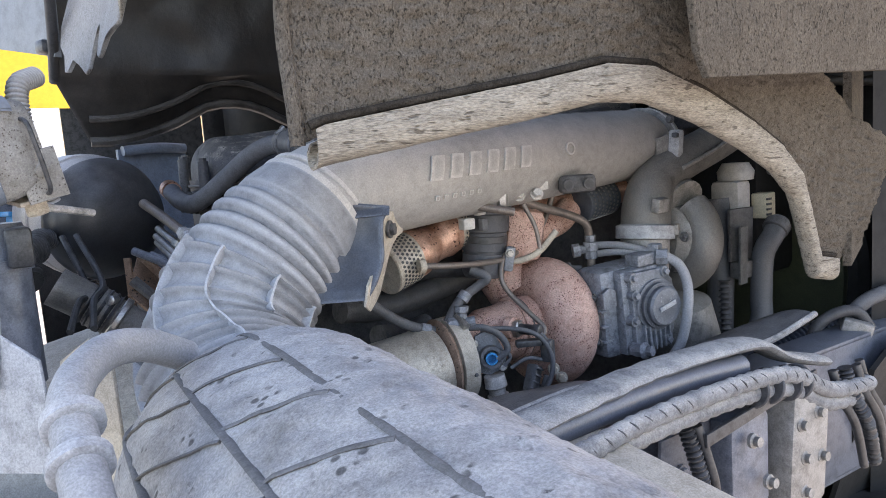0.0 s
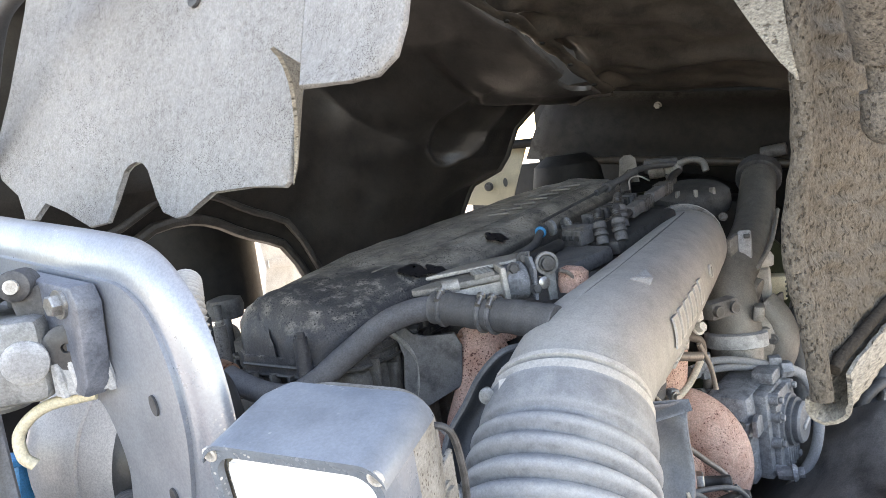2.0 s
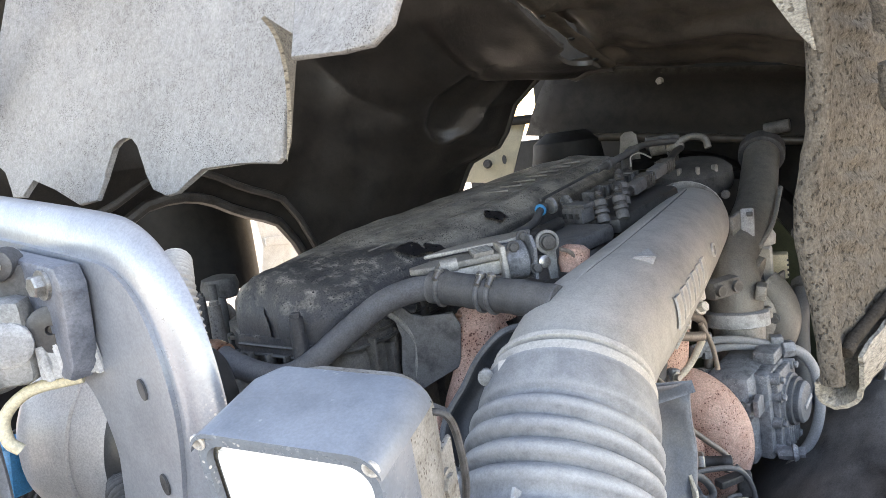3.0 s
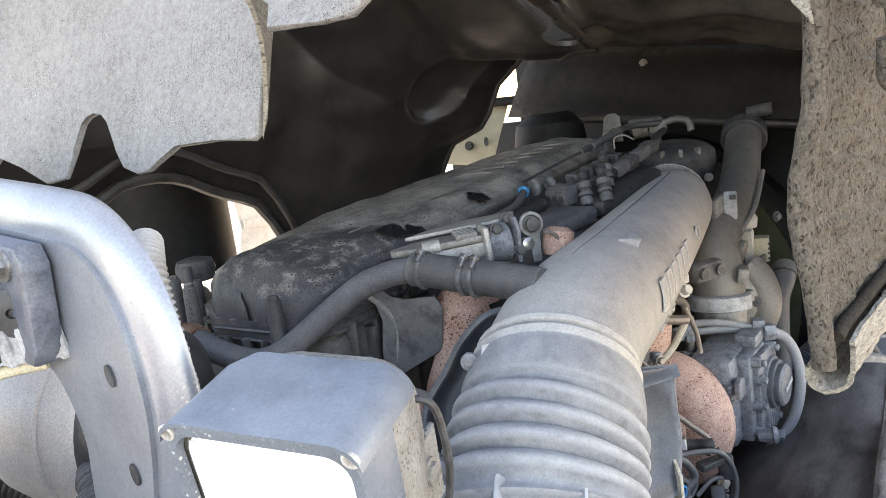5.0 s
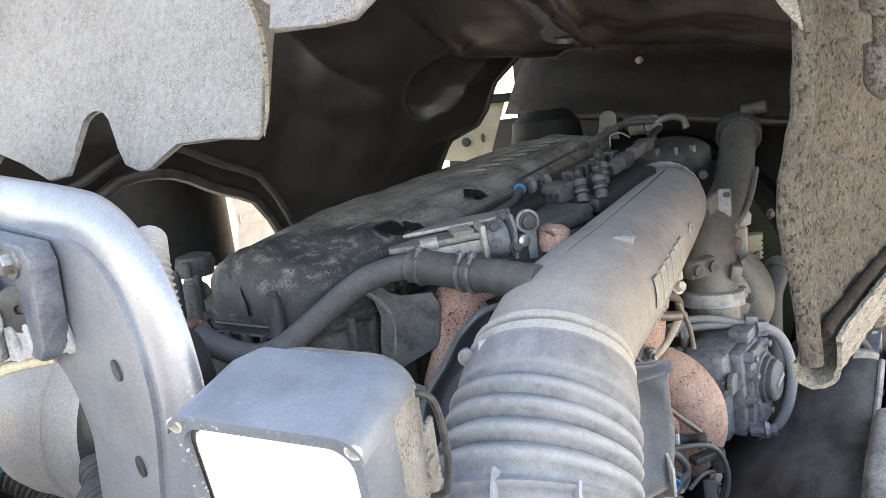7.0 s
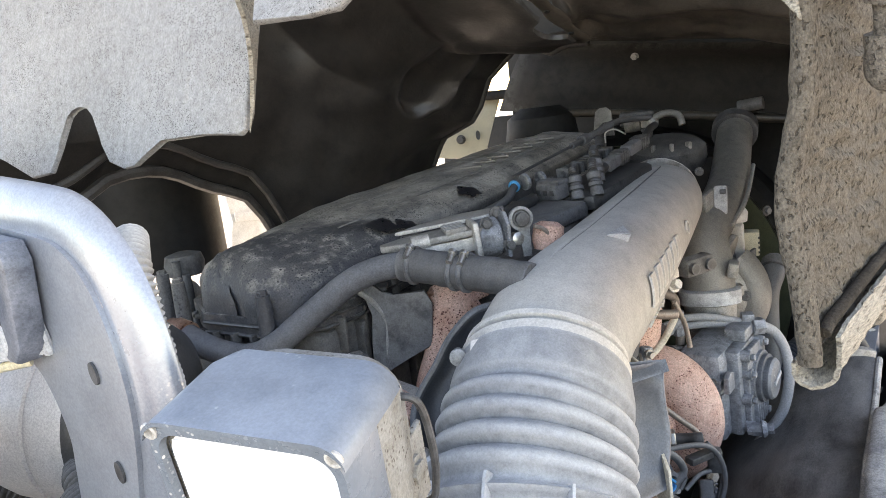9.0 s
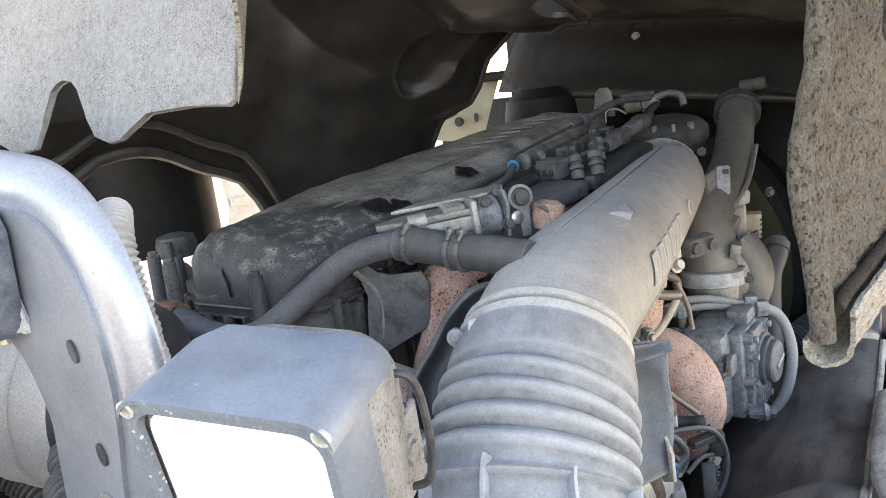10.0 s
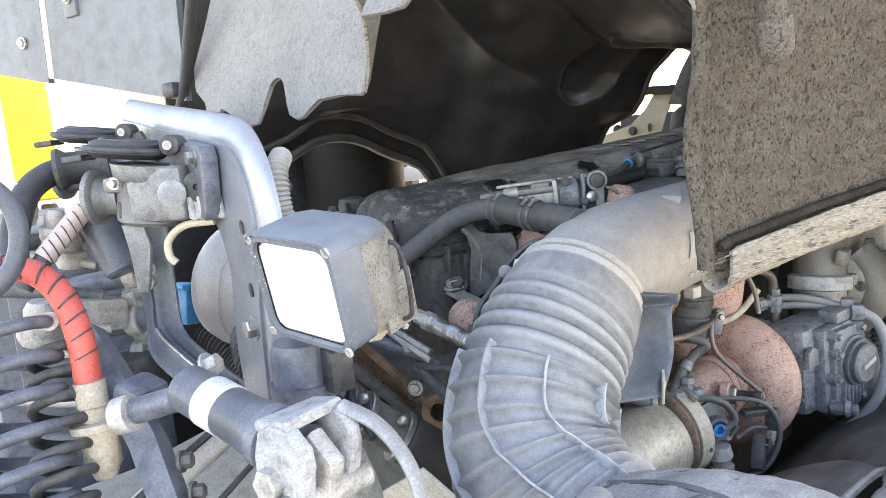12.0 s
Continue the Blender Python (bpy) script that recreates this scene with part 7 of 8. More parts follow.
# ---- behind the cab ----
def build_lamp():
    ob = thing("work_lamp", (0.02, 0.96, 1.45), "square grey work lamp with white lens and muddy back", "lamp")
    tl, tr, br, bl = Vector((-0.047, 1.013, 1.590)), Vector((-0.020, 0.898, 1.583)), Vector((-0.003, 0.926, 1.483)), Vector((-0.030, 1.036, 1.494))
    mid = (tl + tr + br + bl) / 4
    u = ((tr - tl) + (br - bl)).normalized()
    v = ((tl - bl) + (tr - br)).normalized()
    n = u.cross(v).normalized()
    v = n.cross(u).normalized()
    # n points to the viewer
    m = Matrix((u, v, n)).transposed().to_4x4()
    m.translation = mid
    w, h = 0.122, 0.112

    def ring(k, depth, round_):
        pts = []
        for cx, cy, a0 in ((1, 1, 0), (-1, 1, 90), (-1, -1, 180), (1, -1, 270)):
            for j in range(7):
                a = radians(a0 + 15 * j)
                pts.append(m @ Vector((cx * (w / 2 * k - round_) + round_ * math.cos(a), cy * (h / 2 * k - round_) + round_ * math.sin(a), depth)))
        return pts

    def loft(rings, cap=(True, True)):
        bm = bmesh.new()
        vs = [[bm.verts.new(p) for p in r] for r in rings]
        for a, b in zip(vs, vs[1:]):
            for i in range(len(a)):
                bm.faces.new((a[i], a[(i + 1) % len(a)], b[(i + 1) % len(a)], b[i]))
        if cap[0]:
            bm.faces.new(vs[0])
        if cap[1]:
            bm.faces.new(vs[-1][::-1])
        return bm

    body = part("housing", loft([ring(0.93, -0.002, 0.012), ring(1.0, -0.004, 0.014), ring(1.0, -0.02, 0.014), ring(0.99, -0.045, 0.016), ring(0.93, -0.072, 0.022), ring(0.84, -0.086, 0.026), ring(0.6, -0.09, 0.03)]), LAMP_MUD, ob, "mud-caked lamp housing", 50)
    # black ring put in for the shade of the gap round the lens
    part("lens_gap_shade", loft([ring(0.90, -0.003, 0.014), ring(0.855, -0.003, 0.013), ring(0.855, -0.006, 0.013)], (False, False)), BLACK, ob)
    part("bezel", loft([ring(0.885, 0.001, 0.014), ring(0.90, 0.006, 0.015), ring(0.985, 0.006, 0.018), ring(1.015, 0.002, 0.015), ring(1.015, -0.030, 0.015), ring(1.0, -0.031, 0.014), ring(0.885, -0.001, 0.014)], (False, False)), LAMP, ob, "grey dusty lamp bezel")
    # top hood
    hood = [ring(1.03, 0.008, 0.016), ring(1.035, -0.05, 0.018), ring(0.98, -0.068, 0.02)]
    bm = bmesh.new()
    rows = [[bm.verts.new(p + v * 0.002) for p in r[1:13]] for r in hood]
    low = [[bm.verts.new(q.co - v * 0.003) for q in r] for r in rows]
    for a, b in ((rows[0], rows[1]), (rows[1], rows[2]), (low[1], low[0]), (low[2], low[1]), (low[0], rows[0]), (rows[2], low[2])):
        for i in range(len(a) - 1):
            bm.faces.new((a[i], a[i + 1], b[i + 1], b[i]))
    part("hood", bm, LAMP, ob, "grey lamp hood with white specks")
    lens = part("lens", loft([ring(0.86, -0.004, 0.014), ring(0.845, 0.0005, 0.014)]), LENS, ob, "white ribbed lens")
    for k in range(13):
        part("lens_rib", block((0, 0, 0), (w * 0.80, 0.0016, 0.0012), bevel=0.0005, m=m @ pose(0, -0.042 + 0.007 * k, 0.0008)), LENS, lens)
    # bracket behind: wire loop and foot
    b = lambda x, y, z: m @ Vector((x, y, z))
    part("wire_loop", sweep(smooth_line([b(0.045, 0.03, -0.07), b(0.064, 0.026, -0.075), b(0.070, 0.0, -0.075), b(0.069, -0.035, -0.075), b(0.06, -0.055, -0.075), b(0.02, -0.062, -0.07)], 8), 0.0026, 8), BLACK, ob)
    part("foot_plate", slab([(-0.028, -0.02), (0.028, -0.02), (0.028, 0.02), (-0.028, 0.02)], b(0.012, -0.064, -0.066), u, n, 0.006, 0.002), BEIGE, ob, "clay covered foot plate")
    part("side_plate", slab([(-0.022, -0.03), (0.022, -0.03), (0.022, 0.028), (-0.022, 0.028)], b(0.052, -0.035, -0.075), n, v, 0.005, 0.002), LAMP_MUD, ob)
    part("nut", bolt(b(0.0555, -0.03, -0.075), u, 0.008, 0.005), LAMP_MUD, ob)
    part("nut", bolt(b(0.012, -0.068, -0.068), -v, 0.014, 0.016), BEIGE, ob)
    for sx in (-1, 1):
        for sy in (-1, 1):
            part("screw", lathe([(0, 0.0052), (0.0016, 0.0052), (0.0022, 0.0035), (0.0014, 0.0022)], b(sx * w * 0.463, sy * h * 0.458, 0.0055), n, 14), ALLOY, ob)
    part("stay", sweep([b(0.012, -0.07, -0.06), b(-0.01, -0.09, -0.1), b(-0.03, -0.11, -0.14)], 0.005, 8), ALLOY, ob)
    return ob


build_lamp()


def build_plate():
    """The bent steel carrier plate beside the lamp, with its rolled edge."""
    ob = thing("carrier_plate", (-0.01, 1.2, 1.35), "bent shiny blue-grey steel carrier plate with slots", "plate")
    x0 = 0.0
    fold = [(1.66, 1.749), (1.50, 1.727), (1.40, 1.714), (1.29, 1.70), (1.21, 1.689), (1.178, 1.682), (1.155, 1.667), (1.138, 1.643), (1.127, 1.61), (1.122, 1.57), (1.127, 1.53), (1.138, 1.48), (1.142, 1.40), (1.145, 1.30)]
    inner = [(1.219, 1.30), (1.220, 1.37), (1.227, 1.43), (1.220, 1.495), (1.217, 1.53), (1.232, 1.570), (1.256, 1.592), (1.295, 1.612), (1.36, 1.622), (1.66, 1.63)]

    def along(points, u):
        k = u * (len(points) - 1)
        i = min(int(k), len(points) - 2)
        return points[i].lerp(points[i + 1], k - i)

    edge_a = smooth_line([(x0, y, z) for y, z in fold], 4)
    edge_b = smooth_line([(x0, y, z) for y, z in inner[::-1]], 4)
    face = part("plate_face", sheet(lambda u, v: along(edge_a, u).lerp(along(edge_b, u), v), 60, 6, 0.004), PLATE, ob)
    # rolled flange that turns away from the face
    path = smooth_line([(x0, y, z) for y, z in fold], 8)

    def rim(u, v):
        k = u * (len(path) - 1)
        i = min(int(k), len(path) - 2)
        p = path[i].lerp(path[i + 1], k - i)
        t = (path[i + 1] - path[i]).normalized()
        out = Vector((0, t.z, -t.y))
        if out.z < 0 and abs(t.y) > abs(t.z) or out.y > 0 and abs(t.z) >= abs(t.y):
            out = -out
        d = min(v * 1.4, 1) * math.pi / 2
        return p + out * (0.034 * math.sin(d)) + Vector((1, 0, 0)) * (0.017 * (1 - math.cos(d)) + max(0, v - 0.714) * 0.004)

    part("rolled_flange", sheet(rim, 100, 16, 0.003), PLATE, ob, "", 60)
    for y, z in ((1.157, 1.588), (1.152, 1.512)):
        part("slot", slab([(0.0045 * math.cos(a), 0.0085 * math.sin(a)) for a in (2 * math.pi * k / 14 for k in range(14))], (x0 - 0.0052, y, z), (0, 1, 0), (0, 0.2, 1), 0.002, 0.0), BLACK, face)
    bm = bolt((x0 - 0.004, 1.16, 1.464), (-1, 0, 0), 0.012, 0.012)
    part("bolt", bm, STEEL, ob)
    for z in (1.44, 1.40, 1.36):
        part("hole", lathe([(0, 0.004), (0.002, 0.004)], (x0 - 0.0035, 1.10, z), (-1, 0, 0), 10), BLACK, face)
    # round post below the lamp
    post = thing("lamp_post", (0.01, 1.06, 1.2), "dark blue-grey upright tube under the lamp", "post")
    part("tube", lathe([(0, 0.034), (0.20, 0.034), (0.21, 0.030)], (0.012, 1.07, 1.25), (0, 0, 1), 22), CHASSIS, post)
    part("collar", lathe([(0, 0.038), (0.014, 0.038)], (0.012, 1.07, 1.40), (0, 0, 1), 22), CHASSIS, post)
    part("clip", block((0.035, 1.03, 1.43), (0.03, 0.03, 0.05), bevel=0.006), BLACK, post)
    hose = thing("corrugated_cable_hose", (0.04, 1.12, 1.6), "grey corrugated cable hose behind the plate", "hose")
    part("hose", corrugated([(0.085, 1.215, 1.48), (0.070, 1.194, 1.55), (0.062, 1.190, 1.61), (0.066, 1.20, 1.648), (0.09, 1.235, 1.665)], 0.0155, 0.003, 0.006, 18), PLASTIC, hose)


build_plate()


def build_tank():
    ob = thing("air_tank", (0.17, 1.5, 1.32), "air tank with sky-bright shell and dark rear dome behind the plate", "air tank")
    o, axis = Vector((0.185, 1.465, 1.435)), Vector((-0.35, 0.9, 0.10))
    part("shell", lathe([(0.0, 0.112), (0.01, 0.115), (0.10, 0.115), (0.125, 0.109), (0.15, 0.088), (0.165, 0.05), (0.17, 0.01)], o, axis, 40), TANK_SKY_SIDE, ob)
    part("dome", lathe([(-0.004, 0.1135), (0.008, 0.1135), (0.035, 0.101), (0.058, 0.072), (0.07, 0.035), (0.073, 0.006)], o, -axis, 40), TANK_DARK_SIDE, ob, "glossy dome end in its dark-side colour")
    part("strap", lathe([(0.05, 0.1155), (0.052, 0.118), (0.07, 0.118), (0.072, 0.1155)], o, axis, 40), TANK_SKY_SIDE, ob)
    blue = thing("blue_connector", (0.045, 1.60, 1.38), "light blue plastic connector box", "connector")
    part("box", block((0.045, 1.60, 1.418), (0.03, 0.042, 0.066), (0, 8, 20), 0.005), BLUE, blue)
    part("lid", block((0.042, 1.597, 1.454), (0.036, 0.05, 0.010), (0, 8, 20), 0.002), BLUE, blue)


build_tank()


def build_couplings():
    for c, extra in (((-0.066, 1.318, 1.678), True), ((-0.062, 1.555, 1.707), False)):
        ob = thing("trailer_coupling", Vector(c) - Vector((0, 0, 0.06)), "dusty grey trailer air coupling with hinged black cap", "coupling", "trailer couplings")
        c = Vector(c)
        tilt = Vector((0.10, -0.10, 1)).normalized()
        cap = part("cap", lathe([(-0.009, 0.042), (-0.005, 0.047), (-0.002, 0.054), (0.002, 0.0555), (0.005, 0.054), (0.006, 0.047), (0.010, 0.046), (0.013, 0.038), (0.014, 0.016)], c + Vector((-0.012, 0.008, 0.012)), tilt, 36), RUBBER, ob, "black hinged cap")
        part("cap_ring", lathe([(0.011, 0.036), (0.015, 0.035), (0.015, 0.031), (0.011, 0.030)], c + Vector((-0.012, 0.008, 0.012)), tilt, 32), RUBBER, cap)
        part("cap_seam", lathe([(-0.0005, 0.0552), (0.0005, 0.0563), (0.0015, 0.0552)], c + Vector((-0.012, 0.008, 0.012)), tilt, 36), BLACK, cap)
        part("cap_tongue", slab([(0, -0.02), (0.03, -0.013), (0.036, 0), (0.03, 0.013), (0, 0.02)], c + Vector((-0.054, 0.038, 0.008)), (-0.8, 0.6, -0.06), (0.6, 0.8, 0.02), 0.008, 0.002), RUBBER, cap)
        part("hinge", lathe([(-0.014, 0.010), (-0.012, 0.013), (0.012, 0.013), (0.014, 0.010)], c + Vector((0.030, -0.045, 0.014)), (-0.7, -0.7, 0), 18), RUBBER, ob)
        part("hinge_pin", lathe([(0, 0.006), (0.003, 0.006), (0.003, 0.003)], c + Vector((0.020, -0.055, 0.014)), (-0.7, -0.7, 0), 14), ALLOY, ob)
        part("hinge_arm", slab([(-0.02, 0.01), (0.012, 0.016), (0.03, -0.02), (0.022, -0.05), (-0.01, -0.045)], c + Vector((0.038, -0.052, -0.002)), (0.75, -0.65, 0), (0, 0, 1), 0.014, 0.004), RUBBER, ob)
        # cast body with neck, boss disc and window
        part("body", lathe([(-0.085, 0.036), (-0.08, 0.042), (-0.03, 0.042), (-0.026, 0.046), (-0.008, 0.050)], c + Vector((0.010, -0.012, 0.0)), tilt, 26), DULL, ob)
        part("body_block", block(c + Vector((0.018, -0.030, -0.046)), (0.075, 0.07, 0.07), (0, 0, -42), 0.010), DULL, ob)
        part("boss_disc", lathe([(0, 0.018), (0.008, 0.018), (0.012, 0.014), (0.013, 0.008)], c + Vector((0.016, -0.066, -0.046)), (-0.6, -0.8, 0), 20), PALE_CAST, ob)
        part("dark_disc", lathe([(0, 0.019), (0.012, 0.019), (0.014, 0.014), (0.014, 0.004), (0.011, 0.003)], c + Vector((0.046, -0.080, -0.040)), (-0.7, -0.7, 0), 20), BLACK, ob)
        part("window", block(c + Vector((-0.030, -0.008, -0.062)), (0.008, 0.022, 0.022), (0, 0, -42), 0.002), BLACK, ob)
        part("lug", block(c + Vector((-0.034, -0.005, -0.030)), (0.03, 0.022, 0.02), (0, 0, -42), 0.005), DULL, ob)
        part("bolt", bolt(c + Vector((-0.040, -0.014, -0.028)), (-0.7, -0.7, 0), 0.006), STEEL, ob)
        part("spout", lathe([(0, 0.026), (0.022, 0.024), (0.03, 0.027), (0.034, 0.036), (0.040, 0.037), (0.043, 0.032)], c + Vector((-0.022, 0.022, -0.046)), (-0.75, 0.62, 0.02), 22), DULL, ob)
        for j in range(4):
            part("grip_rib", sweep([c + Vector((0.030 + 0.009 * j, -0.080 - 0.008 * j, -0.052)), c + Vector((0.031 + 0.009 * j, -0.083 - 0.008 * j, -0.066)), c + Vector((0.034 + 0.009 * j, -0.080 - 0.008 * j, -0.080))], 0.004, 8), PALE_CAST, ob)
        part("grip", block(c + Vector((0.046, -0.088, -0.066)), (0.045, 0.012, 0.03), (0, 0, -42), 0.005), PALE_CAST, ob)
        if extra:
            part("cable_loop", sweep(smooth_line([c + Vector((0.055, -0.085, -0.085)), c + Vector((0.025, -0.06, -0.088)), c + Vector((0.008, -0.045, -0.105)), c + Vector((0.006, -0.045, -0.125)), c + Vector((0.012, -0.05, -0.135))], 8), 0.005, 10), CREAM, ob, "cream cable loop")
            corner = [(0.060 * a + 0.004 * math.copysign(1, a), 0.046 * b) for a, b in ((1, 0.7), (0.85, 1), (-0.85, 1), (-1, 0.7), (-1, -0.7), (-0.85, -1), (0.85, -1), (1, -0.7))]
            part("mounting_plate", slab(corner, (-0.017, 1.268, 1.648), (0, 1, 0.12), (0, -0.12, 1), 0.022, 0.004), CHASSIS, ob, "black mounting plate")
            for dy, dz in ((-0.042, 0.026), (0.045, -0.03)):
                part("bolt", bolt((-0.029, 1.268 + dy, 1.648 + dz), (-1, 0, 0), 0.009, 0.009), STEEL, ob)
            part("neck_bracket", slab([(0, 0), (0.03, 0), (0.036, -0.03), (0.024, -0.09), (0.010, -0.09), (0.008, -0.04)], c + Vector((-0.035, 0.0, -0.082)), (0.75, -0.65, 0), (0, 0, 1), 0.01, 0.003), DULL, ob)


build_couplings()


def build_air_lines():
    ob = thing("black_air_hose", (-0.2, 1.37, 1.5), "grey-black rubber hose with white striped sleeve at a coupling", "hose")
    part("hose", sweep(smooth_line([(-0.115, 1.50, 1.672), (-0.145, 1.51, 1.668), (-0.18, 1.49, 1.645), (-0.205, 1.455, 1.60), (-0.218, 1.42, 1.555)], 8), 0.018, 16), RUBBER, ob)
    part("cuff", lathe([(-0.012, 0.030), (-0.006, 0.031), (0.004, 0.024), (0.03, 0.023), (0.06, 0.028)], (-0.125, 1.505, 1.673), (0.9, -0.3, 0.05), 20), RUBBER, ob)
    ends = (Vector((-0.103, 1.440, 1.634)), Vector((-0.140, 1.432, 1.598)), Vector((-0.182, 1.425, 1.556)))
    sleeve = part("striped_sleeve", sweep(smooth_line(ends, 8), 0.0140, 16), PINKISH, ob, "pinkish white sleeve with dark spiral slits")
    for k in range(9):
        p = ends[0].lerp(ends[2], (k + 0.5) / 9)
        part("slit", lathe([(-0.0008, 0.0143), (0.0008, 0.0143)], p + Vector((0, -0.002, 0)), (-0.9, -0.05, -0.35), 16), BLACK, sleeve)
    part("sleeve_end", sweep([ends[2], ends[2] + Vector((-0.03, -0.006, -0.035))], 0.012, 12), RUBBER, ob)
    red = thing("red_air_line", (-0.19, 1.2, 1.36), "red slotted spiral sleeve on an air line with a beige connector", "air line")
    pts = [(-0.28, 1.27, 1.575), (-0.242, 1.262, 1.57), (-0.215, 1.246, 1.562), (-0.195, 1.228, 1.535), (-0.186, 1.212, 1.49), (-0.186, 1.20, 1.43)]
    line = fine_line(pts, 0.006)
    sl = part("sleeve", sweep(line, lambda u, s: 0.0135 + 0.0015 * u, 16), RED, red, "red slotted sleeve")
    for i in range(3, len(line) - 2, 3):
        part("slit", lathe([(-0.001, 0.0147), (0.001, 0.0147)], line[i] + Vector((0.001, -0.002, 0.001)), (line[i + 1] - line[i]).normalized() + Vector((0.3, 0, 0.2)), 14), BLACK, sl)
    part("connector", lathe([(0, 0.017), (0.028, 0.017), (0.03, 0.014), (0.045, 0.014), (0.046, 0.028), (0.054, 0.028), (0.056, 0.021), (0.095, 0.020), (0.10, 0.016), (0.11, 0.012)], (-0.186, 1.198, 1.438), (0.0, -0.12, -1), 10), BEIGE, red, "beige dusty connector body")
    # coiled lines
    for k, (c0, c1, r, turns, tr) in enumerate((((-0.245, 1.262, 1.50), (-0.27, 1.14, 1.26), 0.042, 7, 0.0075), ((-0.205, 1.25, 1.47), (-0.235, 1.15, 1.30), 0.028, 7, 0.006))):
        ob2 = thing("coiled_air_line", c1, "blue-grey coiled trailer air line hanging behind the cab", "air line", "coiled air lines")
        a, b = Vector(c0), Vector(c1)
        m = frame_of(a, b - a)
        length = (b - a).length
        pts = []
        for i in range(turns * 20 + 1):
            an = 2 * math.pi * i / 20
            pts.append(m @ Vector((r * math.cos(an), r * math.sin(an), length * i / (turns * 20))))
        part("coil", sweep(pts, tr, 12), CHASSIS if k == 0 else RUBBER, ob2)
        part("end_fitting", lathe([(-0.02, tr * 1.5), (0.0, tr * 1.6), (0.02, tr * 1.2)], pts[0], pts[0] - pts[1], 12), ALLOY, ob2)
    blue = thing("grey_air_hose", (-0.25, 1.33, 1.5), "pale blue-grey bent air hose", "hose")
    part("hose", sweep(smooth_line([(-0.29, 1.21, 1.672), (-0.25, 1.206, 1.665), (-0.232, 1.198, 1.643), (-0.228, 1.192, 1.612), (-0.238, 1.19, 1.58), (-0.262, 1.195, 1.555), (-0.30, 1.20, 1.54)], 8), 0.0095, 14), CHASSIS, blue)


build_air_lines()


def build_support_frame():
    ob = thing("coupling_stand", (-0.06, 1.40, 1.1), "dusty blue-grey steel stand with bolted uprights and tubes", "stand")
    # bent channel: upright, then sloping foot
    spine = smooth_line([(-0.030, 1.452, 1.66), (-0.031, 1.446, 1.56), (-0.034, 1.432, 1.48), (-0.036, 1.412, 1.425), (-0.024, 1.355, 1.396), (-0.006, 1.290, 1.370), (0.02, 1.22, 1.345)], 6)

    def channel(u, v):
        k = u * (len(spine) - 1)
        i = min(int(k), len(spine) - 2)
        p = spine[i].lerp(spine[i + 1], k - i)
        return p + Vector((0.75, -0.60, 0.0)) * (0.040 * (v - 0.5)) + Vector((0.0, 0.0, 0.004 * math.sin(v * 9)))

    face = part("channel_web", sheet(channel, 50, 6, 0.008), CHASSIS, ob)
    part("channel_flange", sheet(lambda u, v: Vector(channel(u, 0.0)) + Vector((-0.014, -0.006, -0.030)) * v, 50, 3, 0.006), CHASSIS, ob)
    part("bright_edge", sweep([Vector(channel(0.5 + 0.4 * k / 12, 0.02)) + Vector((-0.003, -0.003, 0.003)) for k in range(13)], 0.0025, 8), STEEL, ob, "bright steel edge strip")
    for u in (0.72, 0.86):
        part("hole", lathe([(0, 0.005), (0.002, 0.005)], Vector(channel(u, 0.55)) + Vector((-0.001, -0.004, 0.003)), (-0.4, -0.6, 0.7), 10), BLACK, face)
    # bolted side plate with tube stubs
    part("side_plate", slab([(-0.03, 0.07), (0.012, 0.08), (0.016, -0.06), (0.03, -0.10), (0.02, -0.14), (-0.02, -0.13), (-0.03, -0.06)], (-0.052, 1.462, 1.49), (0.75, -0.65, 0), (0.0, 0, 1), 0.008, 0.002), OILY, ob)
    for z, w in ((1.515, 0.006), (1.495, 0.008), (1.455, 0.006), (1.39, 0.007)):
        part("bolt", bolt((-0.046, 1.450, z), (-0.65, -0.75, 0), w + 0.003, 0.010), ALLOY, ob)
    for p, q, r in (((-0.055, 1.475, 1.505), (-0.135, 1.56, 1.492), 0.016), ((-0.060, 1.478, 1.438), (-0.140, 1.555, 1.425), 0.022), ((-0.06, 1.475, 1.385), (-0.14, 1.55, 1.372), 0.014), ((-0.06, 1.48, 1.47), (-0.15, 1.575, 1.458), 0.012)):
        part("tube", lathe([(-0.02, r), (0.12, r)], p, Vector(q) - Vector(p), 20), CHASSIS, ob)
        part("tube_collar", lathe([(-0.006, r + 0.002), (-0.004, r + 0.005), (0.016, r + 0.005), (0.018, r + 0.002)], p, Vector(q) - Vector(p), 20), ALLOY, ob)
    cyl = part("grey_cylinder", lathe([(-0.012, 0.020), (-0.008, 0.0255), (0.0, 0.0265), (0.085, 0.0265), (0.09, 0.022)], (-0.104, 1.462, 1.600), (0.14, -0.18, -0.50), 28), CHASSIS, ob, "grey lacquered cylinder with black ring")
    part("ring", lathe([(-0.001, 0.0268), (0.0, 0.0285), (0.005, 0.0285), (0.006, 0.0268)], (-0.104, 1.462, 1.600), (0.14, -0.18, -0.50), 28), BLACK, cyl)
    part("ribbed_hose", corrugated([(0.06, 1.36, 1.40), (0.045, 1.32, 1.40), (0.035, 1.28, 1.385), (0.045, 1.24, 1.36)], 0.026, 0.006, 0.010, 18), RUBBER, ob)
    part("ribbed_hose", corrugated([(0.09, 1.42, 1.41), (0.07, 1.38, 1.415), (0.06, 1.34, 1.40)], 0.018, 0.005, 0.008, 16), RUBBER, ob)
